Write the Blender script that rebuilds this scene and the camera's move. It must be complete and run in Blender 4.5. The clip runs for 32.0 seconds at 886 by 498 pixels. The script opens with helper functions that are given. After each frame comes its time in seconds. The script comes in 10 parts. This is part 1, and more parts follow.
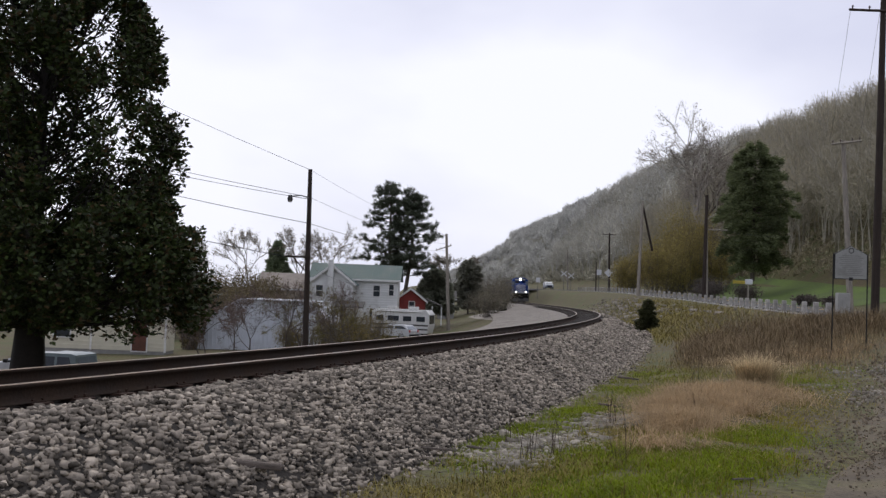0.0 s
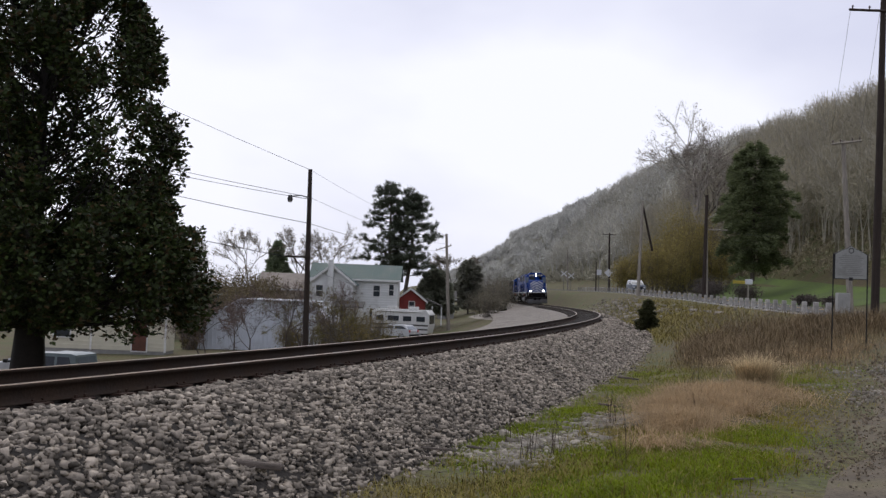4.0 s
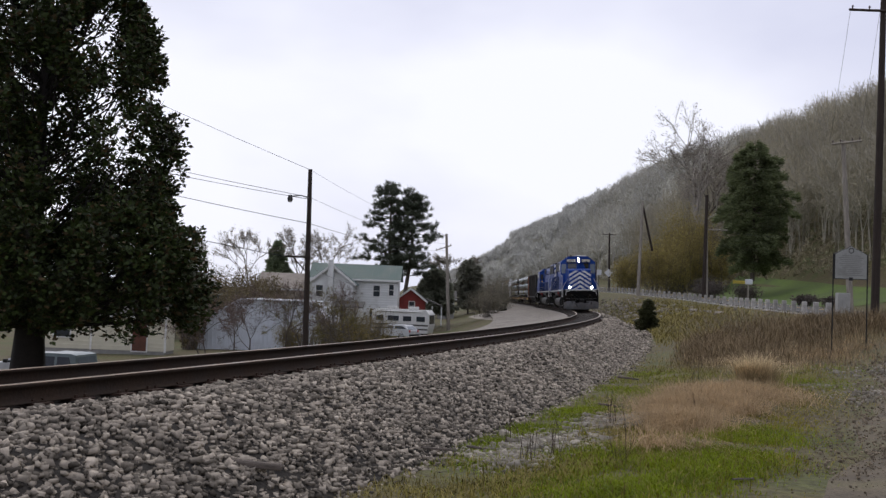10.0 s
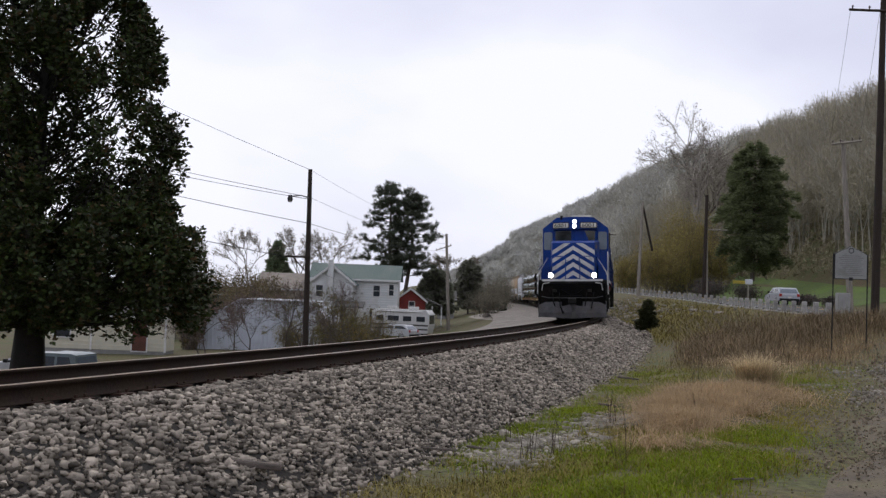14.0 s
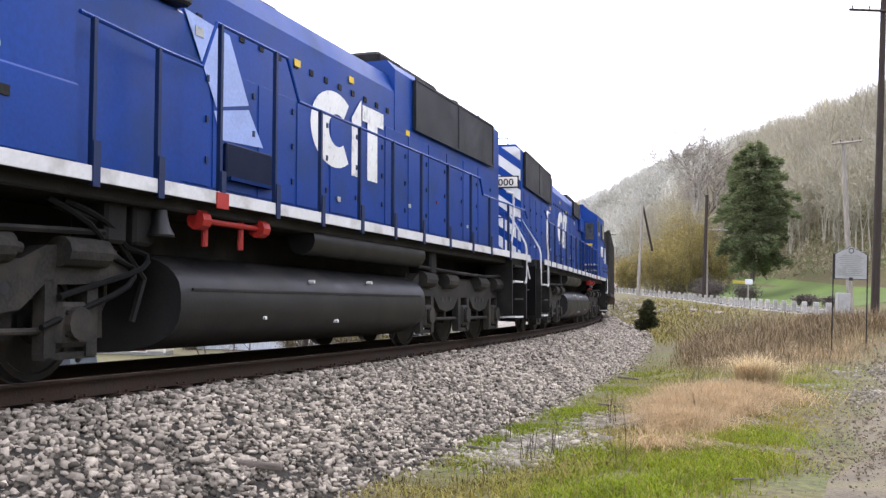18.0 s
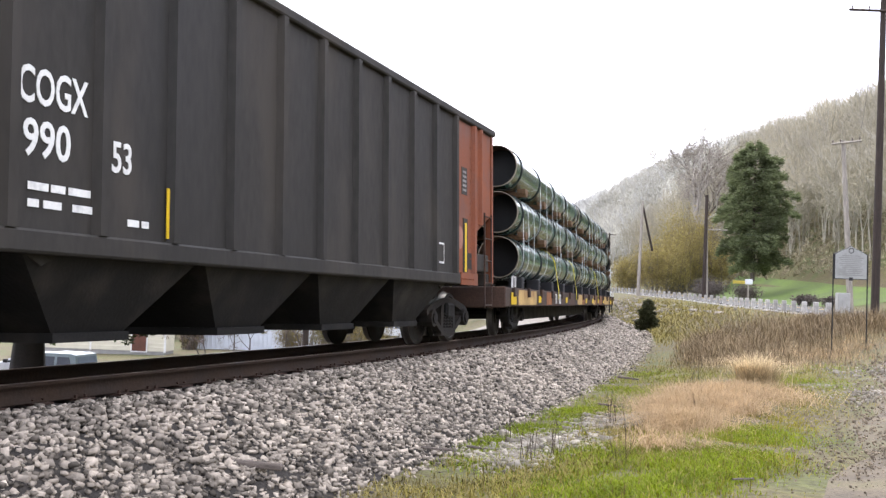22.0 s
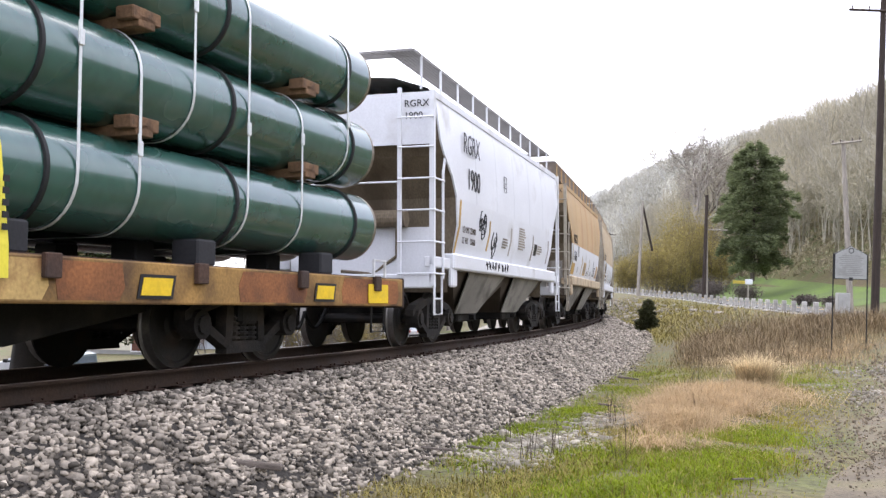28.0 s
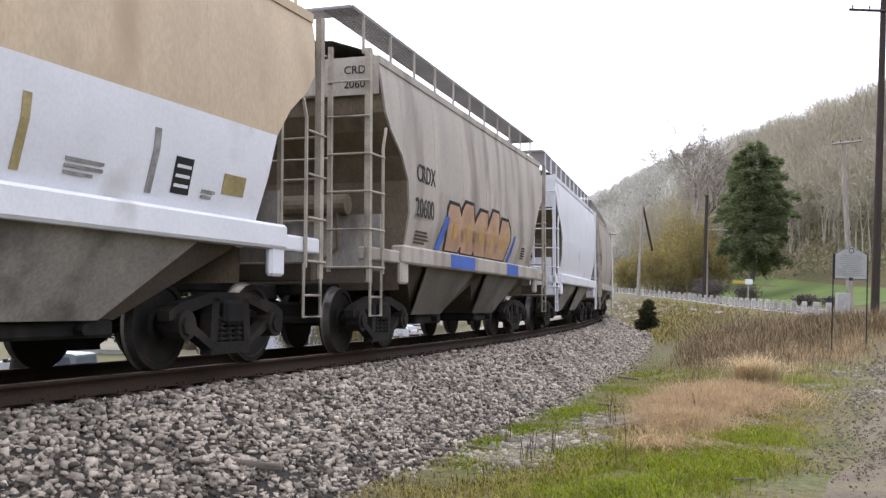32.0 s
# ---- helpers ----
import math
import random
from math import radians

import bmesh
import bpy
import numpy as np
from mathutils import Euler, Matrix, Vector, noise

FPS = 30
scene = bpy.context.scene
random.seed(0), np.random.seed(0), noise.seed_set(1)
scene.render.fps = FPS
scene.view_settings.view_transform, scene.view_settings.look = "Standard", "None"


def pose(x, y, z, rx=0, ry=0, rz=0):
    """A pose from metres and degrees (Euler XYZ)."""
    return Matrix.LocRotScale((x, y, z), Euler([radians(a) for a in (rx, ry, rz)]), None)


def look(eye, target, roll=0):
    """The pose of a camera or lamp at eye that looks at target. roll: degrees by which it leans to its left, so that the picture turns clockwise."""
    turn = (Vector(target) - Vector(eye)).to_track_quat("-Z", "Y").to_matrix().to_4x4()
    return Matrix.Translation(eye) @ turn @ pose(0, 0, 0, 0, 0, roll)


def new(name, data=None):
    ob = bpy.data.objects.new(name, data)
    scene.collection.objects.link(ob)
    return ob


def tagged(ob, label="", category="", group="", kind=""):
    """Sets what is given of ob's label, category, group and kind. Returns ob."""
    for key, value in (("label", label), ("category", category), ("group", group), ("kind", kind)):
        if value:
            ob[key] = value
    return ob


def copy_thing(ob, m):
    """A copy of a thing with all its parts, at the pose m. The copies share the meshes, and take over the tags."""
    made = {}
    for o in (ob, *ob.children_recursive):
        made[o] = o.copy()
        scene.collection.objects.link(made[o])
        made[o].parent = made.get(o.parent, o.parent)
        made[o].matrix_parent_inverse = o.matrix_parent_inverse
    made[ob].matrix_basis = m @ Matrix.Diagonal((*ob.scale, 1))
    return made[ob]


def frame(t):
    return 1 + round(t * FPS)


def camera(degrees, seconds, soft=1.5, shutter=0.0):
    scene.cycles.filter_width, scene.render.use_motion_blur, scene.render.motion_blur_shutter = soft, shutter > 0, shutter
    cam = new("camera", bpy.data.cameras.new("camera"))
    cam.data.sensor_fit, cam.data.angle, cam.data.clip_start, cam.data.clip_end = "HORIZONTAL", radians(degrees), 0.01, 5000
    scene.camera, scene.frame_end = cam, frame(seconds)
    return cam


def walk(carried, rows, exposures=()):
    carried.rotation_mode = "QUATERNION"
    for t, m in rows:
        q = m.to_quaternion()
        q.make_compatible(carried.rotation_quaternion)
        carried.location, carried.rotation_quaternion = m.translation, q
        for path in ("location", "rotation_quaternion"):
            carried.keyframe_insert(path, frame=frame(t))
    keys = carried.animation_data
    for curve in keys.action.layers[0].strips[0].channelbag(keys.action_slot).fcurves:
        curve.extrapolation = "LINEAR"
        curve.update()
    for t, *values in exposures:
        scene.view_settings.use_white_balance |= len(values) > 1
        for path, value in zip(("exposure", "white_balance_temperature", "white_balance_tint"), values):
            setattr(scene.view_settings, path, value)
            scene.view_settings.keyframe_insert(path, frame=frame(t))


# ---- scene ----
# camera: it stands still beside the track, 0.91 m above the rail heads
EYE = (0.0, 0.0, 0.9127)
cam = camera(47.87, 32.0, soft=1.4, shutter=0.0)
VIEW = look(EYE, (0.0, math.cos(0.045365), 0.9127 + math.sin(0.045365)), 2.236)
walk(cam, [(0.0, VIEW), (32.0, VIEW)],
     exposures=[(0.0, 0.0), (14.5, 0.0), (15.6, 0.15), (16.5, 0.5), (17.0, 1.0), (17.5, 1.5), (18.0, 1.75), (20.0, 1.85), (23.0, 1.95), (25.5, 1.85), (27.5, 1.85), (28.0, 1.78), (28.6, 1.5), (29.0, 1.28), (30.0, 1.36), (32.0, 1.4)])

# ---- light: bright overcast sky ----
SUN_EL, SUN_AZ = radians(58), radians(-12)


def build_world():
    w = bpy.data.worlds.new("overcast_sky")
    w.use_nodes = True
    nt = w.node_tree
    nt.nodes.clear()
    out, bg = nt.nodes.new("ShaderNodeOutputWorld"), nt.nodes.new("ShaderNodeBackground")
    sky = nt.nodes.new("ShaderNodeTexSky")
    sky.sky_type, sky.sun_disc, sky.sun_elevation, sky.sun_rotation = "NISHITA", False, SUN_EL, SUN_AZ
    sky.air_density, sky.dust_density = 1.0, 4.0
    co, mp = nt.nodes.new("ShaderNodeTexCoord"), nt.nodes.new("ShaderNodeMapping")
    mp.inputs["Scale"].default_value = (1.0, 1.0, 2.2)
    mp.inputs["Location"].default_value = (0.35, 0.1, 0.25)
    nz = nt.nodes.new("ShaderNodeTexNoise")
    nz.inputs["Scale"].default_value, nz.inputs["Detail"].default_value, nz.inputs["Roughness"].default_value = 1.5, 5.0, 0.45
    ramp = nt.nodes.new("ShaderNodeValToRGB")
    ramp.color_ramp.elements[0].position, ramp.color_ramp.elements[0].color = 0.36, (6.5, 6.75, 9.1, 1)
    ramp.color_ramp.elements[1].position, ramp.color_ramp.elements[1].color = 0.62, (11.3, 11.45, 12.8, 1)
    mix = nt.nodes.new("ShaderNodeMixRGB")
    mix.inputs[0].default_value = 0.93
    nt.links.new(co.outputs["Generated"], mp.inputs["Vector"])
    nt.links.new(mp.outputs[0], nz.inputs["Vector"])
    nt.links.new(nz.outputs["Fac"], ramp.inputs[0])
    nt.links.new(sky.outputs[0], mix.inputs[1])
    nt.links.new(ramp.outputs[0], mix.inputs[2])
    nt.links.new(mix.outputs[0], bg.inputs["Color"])
    bg.inputs["Strength"].default_value = 0.088
    nt.links.new(bg.outputs[0], out.inputs["Surface"])
    scene.world = w
    lamp = bpy.data.lights.new("sun", "SUN")
    lamp.energy, lamp.angle, lamp.color = 0.9, radians(60), (1.0, 0.94, 0.84)
    ob = new("sun", lamp)
    d = Vector((math.sin(SUN_AZ) * math.cos(SUN_EL), math.cos(SUN_AZ) * math.cos(SUN_EL), math.sin(SUN_EL)))
    ob.matrix_world = look(d * 50, (0, 0, 0))


build_world()


# ---- materials ----
MATS = {}


def mat(name, col, rough=0.7, metal=0.0, var=0.25, scale=2.0, fine=30.0, bump=0.15, dirt=None, rnd=0.0, spec=0.3, stretch=(1, 1, 1), island=False, emit=0.0, coat=0.0, thin=0.0):
    """A surface with broad and fine variation of its colour, stains (colour, amount, scale), roughness and fine relief."""
    if name in MATS:
        return MATS[name]
    m = bpy.data.materials.new(name)
    m.use_nodes = True
    nt = m.node_tree
    b = nt.nodes["Principled BSDF"]
    L = nt.links.new
    co, mp = nt.nodes.new("ShaderNodeTexCoord"), nt.nodes.new("ShaderNodeMapping")
    mp.inputs["Scale"].default_value = stretch
    L(co.outputs["Object"], mp.inputs["Vector"])

    def noisy(s, detail):
        n = nt.nodes.new("ShaderNodeTexNoise")
        n.inputs["Scale"].default_value, n.inputs["Detail"].default_value = s, detail
        L(mp.outputs[0], n.inputs["Vector"])
        return n.outputs["Fac"]

    def ramped(fac, lo, hi, a, z):
        r = nt.nodes.new("ShaderNodeMapRange")
        for key, v in zip(("From Min", "From Max", "To Min", "To Max"), (lo, hi, a, z)):
            r.inputs[key].default_value = v
        L(fac, r.inputs["Value"])
        return r.outputs[0]

    def mul(a, v):
        n = nt.nodes.new("ShaderNodeMath")
        n.operation = "MULTIPLY"
        L(a, n.inputs[0])
        L(v, n.inputs[1])
        return n.outputs[0]

    big, small = noisy(scale, 4.0), noisy(fine, 5.0)
    k = mul(ramped(big, 0.3, 0.7, 1 - var, 1 + var), ramped(small, 0.3, 0.7, 1 - var * 0.7, 1 + var * 0.7))
    if rnd:
        if island:
            g = nt.nodes.new("ShaderNodeNewGeometry")
            src = g.outputs["Random Per Island"]
        else:
            g = nt.nodes.new("ShaderNodeObjectInfo")
            src = g.outputs["Random"]
        k = mul(k, ramped(src, 0.0, 1.0, 1 - rnd, 1 + rnd))
    vm = nt.nodes.new("ShaderNodeVectorMath")
    vm.operation = "SCALE"
    vm.inputs[0].default_value = col
    L(k, vm.inputs["Scale"])
    colour = vm.outputs[0]
    if dirt:
        dn = noisy(dirt[2], 6.0)
        mx = nt.nodes.new("ShaderNodeMixRGB")
        L(ramped(dn, 0.62 - dirt[1] * 0.35, 0.75 - dirt[1] * 0.2, 0.0, 0.85), mx.inputs[0])
        L(colour, mx.inputs[1])
        mx.inputs[2].default_value = (*dirt[0], 1)
        colour = mx.outputs[0]
    L(colour, b.inputs["Base Color"])
    L(ramped(big, 0.3, 0.7, max(0.02, rough - 0.1), min(1.0, rough + 0.1)), b.inputs["Roughness"])
    b.inputs["Metallic"].default_value, b.inputs["Specular IOR Level"].default_value = metal, spec
    b.inputs["Coat Weight"].default_value = coat
    if emit:
        b.inputs["Emission Color"].default_value, b.inputs["Emission Strength"].default_value = (1.0, 0.95, 0.86, 1), emit
    if thin:
        tr, sm = nt.nodes.new("ShaderNodeBsdfTranslucent"), nt.nodes.new("ShaderNodeMixShader")
        L(colour, tr.inputs["Color"])
        sm.inputs[0].default_value = thin
        L(b.outputs[0], sm.inputs[1])
        L(tr.outputs[0], sm.inputs[2])
        L(sm.outputs[0], nt.nodes["Material Output"].inputs["Surface"])
    if bump:
        bp = nt.nodes.new("ShaderNodeBump")
        bp.inputs["Strength"].default_value, bp.inputs["Distance"].default_value = bump, 0.02
        L(small, bp.inputs["Height"])
        L(bp.outputs[0], b.inputs["Normal"])
    MATS[name] = m
    return m


# ---- mesh building ----
class Shape:
    """Collects vertices and faces of one mesh."""

    def __init__(self):
        self.v, self.f = [], []

    def add(self, vs, fs, m=None):
        o = len(self.v)
        self.v += [tuple(m @ Vector(p)) for p in vs] if m is not None else [tuple(p) for p in vs]
        self.f += [tuple(i + o for i in face) for face in fs]
        return self

    def box(self, x0, x1, y0, y1, z0, z1, c=0.0, m=None):
        """A box; c bevels its edges."""
        if c <= 0:
            vs = [(x, y, z) for x in (x0, x1) for y in (y0, y1) for z in (z0, z1)]
            return self.add(vs, [(0, 1, 3, 2), (4, 6, 7, 5), (0, 4, 5, 1), (2, 3, 7, 6), (0, 2, 6, 4), (1, 5, 7, 3)], m)
        ring = lambda i: [(x0 + (c if i else 0), y0 + c), (x0 + c, y0), (x1 - c, y0), (x1, y0 + c), (x1, y1 - c), (x1 - c, y1), (x0 + c, y1), (x0, y1 - c)]
        base = [(x0 + c, y0), (x1 - c, y0), (x1, y0 + c), (x1, y1 - c), (x1 - c, y1), (x0 + c, y1), (x0, y1 - c), (x0, y0 + c)]
        cx, cy = (x0 + x1) / 2, (y0 + y1) / 2
        ins = [(x + (c if x < cx else -c) * 0.7, y + (c if y < cy else -c) * 0.7) for x, y in base]
        vs = [(*p, z0) for p in ins] + [(*p, z0 + c) for p in base] + [(*p, z1 - c) for p in base] + [(*p, z1) for p in ins]
        fs = [tuple(range(7, -1, -1)), tuple(range(24, 32))]
        for r in range(3):
            for i in range(8):
                j = (i + 1) % 8
                fs.append((r * 8 + i, r * 8 + j, r * 8 + 8 + j, r * 8 + 8 + i))
        return self.add(vs, fs, m)

    def prism(self, prof, a0, a1, axis="x", m=None):
        """A closed outline drawn out along an axis. x: outline in (y, z); y: in (x, z); z: in (x, y)."""
        n = len(prof)
        put = {"x": lambda a, p: (a, p[0], p[1]), "y": lambda a, p: (p[0], a, p[1]), "z": lambda a, p: (p[0], p[1], a)}[axis]
        vs = [put(a0, p) for p in prof] + [put(a1, p) for p in prof]
        fs = [tuple(range(n - 1, -1, -1)), tuple(range(n, 2 * n))] + [(i, (i + 1) % n, n + (i + 1) % n, n + i) for i in range(n)]
        return self.add(vs, fs, m)

    def rod(self, p0, p1, r0, r1=None, n=8, caps=True, m=None):
        p0, p1 = Vector(p0), Vector(p1)
        r1 = r0 if r1 is None else r1
        d = (p1 - p0)
        if d.length < 1e-6:
            return self
        q = d.to_track_quat("Z", "Y").to_matrix()
        vs = []
        for p, r in ((p0, r0), (p1, r1)):
            for i in range(n):
                a = 2 * math.pi * i / n
                vs.append(p + q @ Vector((r * math.cos(a), r * math.sin(a), 0)))
        fs = [(i, (i + 1) % n, n + (i + 1) % n, n + i) for i in range(n)]
        if caps:
            fs += [tuple(range(n - 1, -1, -1)), tuple(range(n, 2 * n))]
        return self.add(vs, fs, m)

    def tube(self, pts, r, n=6, m=None):
        p = [Vector(q) for q in pts]
        p = [q for i, q in enumerate(p) if not i or (q - p[i - 1]).length > 1e-6]
        k, vs, up = len(p), [], None
        for i, c in enumerate(p):
            d = ((p[min(i + 1, k - 1)] - c).normalized() + (c - p[max(i - 1, 0)]).normalized())
            d = d.normalized() if d.length > 1e-4 else Vector((0, 0, 1))
            if up is None:
                up = Vector((0, 0, 1)) if abs(d.z) < 0.9 else Vector((1, 0, 0))
            e = d.cross(up)
            e = e.normalized() if e.length > 1e-4 else d.orthogonal().normalized()
            up = e.cross(d)
            vs += [c + (e * math.cos(2 * math.pi * j / n) + up * math.sin(2 * math.pi * j / n)) * r for j in range(n)]
        fs = [(i * n + j, i * n + (j + 1) % n, (i + 1) * n + (j + 1) % n, (i + 1) * n + j) for i in range(k - 1) for j in range(n)]
        return self.add(vs, fs + [tuple(range(n - 1, -1, -1)), tuple(range((k - 1) * n, k * n))], m)

    def lathe(self, prof, axis_y0=0.0, n=20, m=None):
        """A profile of (radius, place on the y axis) turned round the y axis."""
        vs = [(r * math.cos(2 * math.pi * i / n), y, r * math.sin(2 * math.pi * i / n)) for r, y in prof for i in range(n)]
        k = len(prof)
        fs = [(j * n + i, j * n + (i + 1) % n, (j + 1) * n + (i + 1) % n, (j + 1) * n + i) for j in range(k - 1) for i in range(n)]
        fs += [tuple(range(n)), tuple(range(k * n - 1, (k - 1) * n - 1, -1))]
        return self.add(vs, fs, m)

    def mesh(self, name):
        me = bpy.data.meshes.new(name)
        me.from_pydata(self.v, [], self.f)
        me.validate()
        bm = bmesh.new()
        bm.from_mesh(me)
        bmesh.ops.recalc_face_normals(bm, faces=bm.faces)
        bm.to_mesh(me)
        bm.free()
        me.update()
        return me


def finish(me, material, smooth=False):
    for m in material if isinstance(material, (list, tuple)) else [material]:
        me.materials.append(m)
    if smooth:
        me.polygons.foreach_set("use_smooth", [True] * len(me.polygons))
        me.set_sharp_from_angle(angle=radians(38))
    return me


def thing(name, shape, material, label="", category="", group="", kind="", m=None, smooth=False):
    ob = new(name, finish(shape.mesh(name), material, smooth))
    if m is not None:
        ob.matrix_basis = m
    return tagged(ob, label, category, group, kind)


def holder(name, label, category, group="", m=None, kind=""):
    ob = new(name)
    ob.empty_display_size = 0.3
    if m is not None:
        ob.matrix_basis = m
    return tagged(ob, label, category, group, kind)


def part(name, shape, material, parent, label="", smooth=False, kind=""):
    me = shape if isinstance(shape, bpy.types.Mesh) else finish(shape.mesh(name), material, smooth)
    ob = new(name, me)
    ob.parent = parent
    return tagged(ob, label, kind=kind)


def stuff_mesh(name, v, f, material):
    me = bpy.data.meshes.new(name)
    v = np.asarray(v, dtype=np.float32)
    f = np.asarray(f, dtype=np.int32)
    me.vertices.add(len(v))
    me.vertices.foreach_set("co", v.ravel())
    k = f.shape[1]
    me.loops.add(f.size)
    me.loops.foreach_set("vertex_index", f.ravel())
    me.polygons.add(len(f))
    me.polygons.foreach_set("loop_start", np.arange(0, f.size, k, dtype=np.int32))
    me.polygons.foreach_set("loop_total", np.full(len(f), k, dtype=np.int32))
    me.update(calc_edges=True)
    me.validate()
    me.materials.append(material)
    return me


# ---- plan of the line: curvature along the track, z = 0 at the rail heads ----
GRID = np.arange(-60.0, 420.0, 0.25)
KAPPA = np.interp(GRID, [-25, -10, 5, 20, 35, 50, 70, 100, 150], [-0.00376, -0.00376, -0.0049, -0.00247, -0.00342, -0.00323, -0.00277, -0.00045, 0.00014])
ZERO = int(np.searchsorted(GRID, 0))
HEAD = np.cumsum(KAPPA) * 0.25
HEAD = HEAD - HEAD[ZERO] + 0.3110121
TX, TY = np.cumsum(np.sin(HEAD)) * 0.25, np.cumsum(np.cos(HEAD)) * 0.25
TX, TY = TX - TX[ZERO] - 1.0381725, TY - TY[ZERO] + 17.8828938
LEAN = 0.0400388


def track(u, l=0.0, z=0.0, lean=True):
    """The place at u metres along the line, l metres to the camera's side and z above the rails."""
    x, y, th = (np.interp(u, GRID, q) for q in (TX, TY, HEAD))
    a = LEAN if lean else 0.0
    l2, z2 = l * np.cos(a) - z * np.sin(a), l * np.sin(a) + z * np.cos(a)
    return x + np.cos(th) * l2, y - np.sin(th) * l2, z2 + 0.0 * x


def train_at(t):
    q = (t - 17) / 10
    return -5.67766 - 103.99677 * q + 0.45952 * q * q + 0.08063 * q ** 3


def along(x, y):
    """u and l of places on the ground."""
    x, y = np.atleast_1d(x).astype(float), np.atleast_1d(y).astype(float)
    sx, sy, su, sh = TX[::6], TY[::6], GRID[::6], HEAD[::6]
    i = np.empty(len(x), dtype=int)
    for a in range(0, len(x), 20000):
        i[a:a + 20000] = np.argmin((x[a:a + 20000, None] - sx) ** 2 + (y[a:a + 20000, None] - sy) ** 2, axis=1)
    dx, dy = x - sx[i], y - sy[i]
    return su[i] + dx * np.sin(sh[i]) + dy * np.cos(sh[i]), dx * np.cos(sh[i]) - dy * np.sin(sh[i])


def step(a, b, x):
    q = np.clip((x - a) / (b - a), 0, 1)
    return q * q * (3 - 2 * q)


ROAD_Y = [-200, 0, 30, 60, 81, 100, 136, 158, 250, 400, 700, 1100]
ROAD_X = [5, 17, 21, 24.6, 27.3, 28.4, 28.9, 29, 26, 20, 0, -60]
ROAD_Z = [0.0, 0.2, 0.45, 0.75, 1.0, 1.4, 2.15, 2.4, 3.2, 4, 5, 6]


def ground_z(x, y):
    x, y = np.atleast_1d(x).astype(float), np.atleast_1d(y).astype(float)
    u, l = along(x, y)
    near = -0.95 + 0.3 * step(2.9, 6.5, l) + 0.15 * step(6, 15, l)
    far = -0.95 - 2.6 * step(3.5, 14, -l) * (1 - 0.7 * step(118, 190, y)) - 0.25 * step(14, 40, -l)
    z = np.where(l > 0, near, far)
    rx, rz = np.interp(y, ROAD_Y, ROAD_X), np.interp(y, ROAD_Y, ROAD_Z)
    e = x - rx
    wide = np.interp(y, [20, 60], [6.5, 16.0])
    z = np.where(l > 2.9, z + (rz - 0.12 - z) * step(0, 1, (e + wide) / (wide - 4.2)) * step(2.9, 7, l), z)
    hx = np.interp(y, [0, 500, 650, 800, 900, 1000, 1200], [90, 90, 79, 66, 44, 20, -30])
    hb = np.interp(y, [0, 100, 200, 500, 900, 1200], [46, 46, 42, 42, 2, -60])
    hh = np.interp(y, [-400, 0, 200, 290, 500, 650, 800, 900, 1000, 1300], [20, 24, 29, 36, 46, 42, 40, 30, 18, 5])
    q = np.clip((x - hb) / np.maximum(hx - hb, 5), 0, 3)
    hill = hh * np.where(q < 1, q ** 1.15 * (1.9 - 0.9 * q), 1.0) + 2.4 * step(8, 20, e) * step(60, 110, y)
    return z + np.where(e > 0, hill, 0)


# ---- ground ----
def spread(lo, hi, fine_lo, fine_hi, d, grow=1.18):
    a = list(np.arange(fine_lo, fine_hi, d))
    s, x = d, fine_hi
    while x < hi:
        a.append(x)
        s *= grow
        x += s
    a.append(hi)
    s, x = d, fine_lo
    low = []
    while x > lo:
        s *= grow
        x -= s
        low.append(max(x, lo))
    return np.array(low[::-1] + a)


def sheet(name, xs, ys, zf, material, label, category, kind="structure"):
    gx, gy = np.meshgrid(xs, ys)
    z = zf(gx.ravel(), gy.ravel())
    v = np.stack([gx.ravel(), gy.ravel(), z], 1)
    w = len(xs)
    i, j = np.meshgrid(np.arange(w - 1), np.arange(len(ys) - 1))
    a = (j * w + i).ravel()
    me = stuff_mesh(name, v, np.stack([a, a + 1, a + w + 1, a + w], 1), material)
    me.polygons.foreach_set("use_smooth", [True] * len(me.polygons))
    return tagged(new(name, me), label, category, kind=kind)


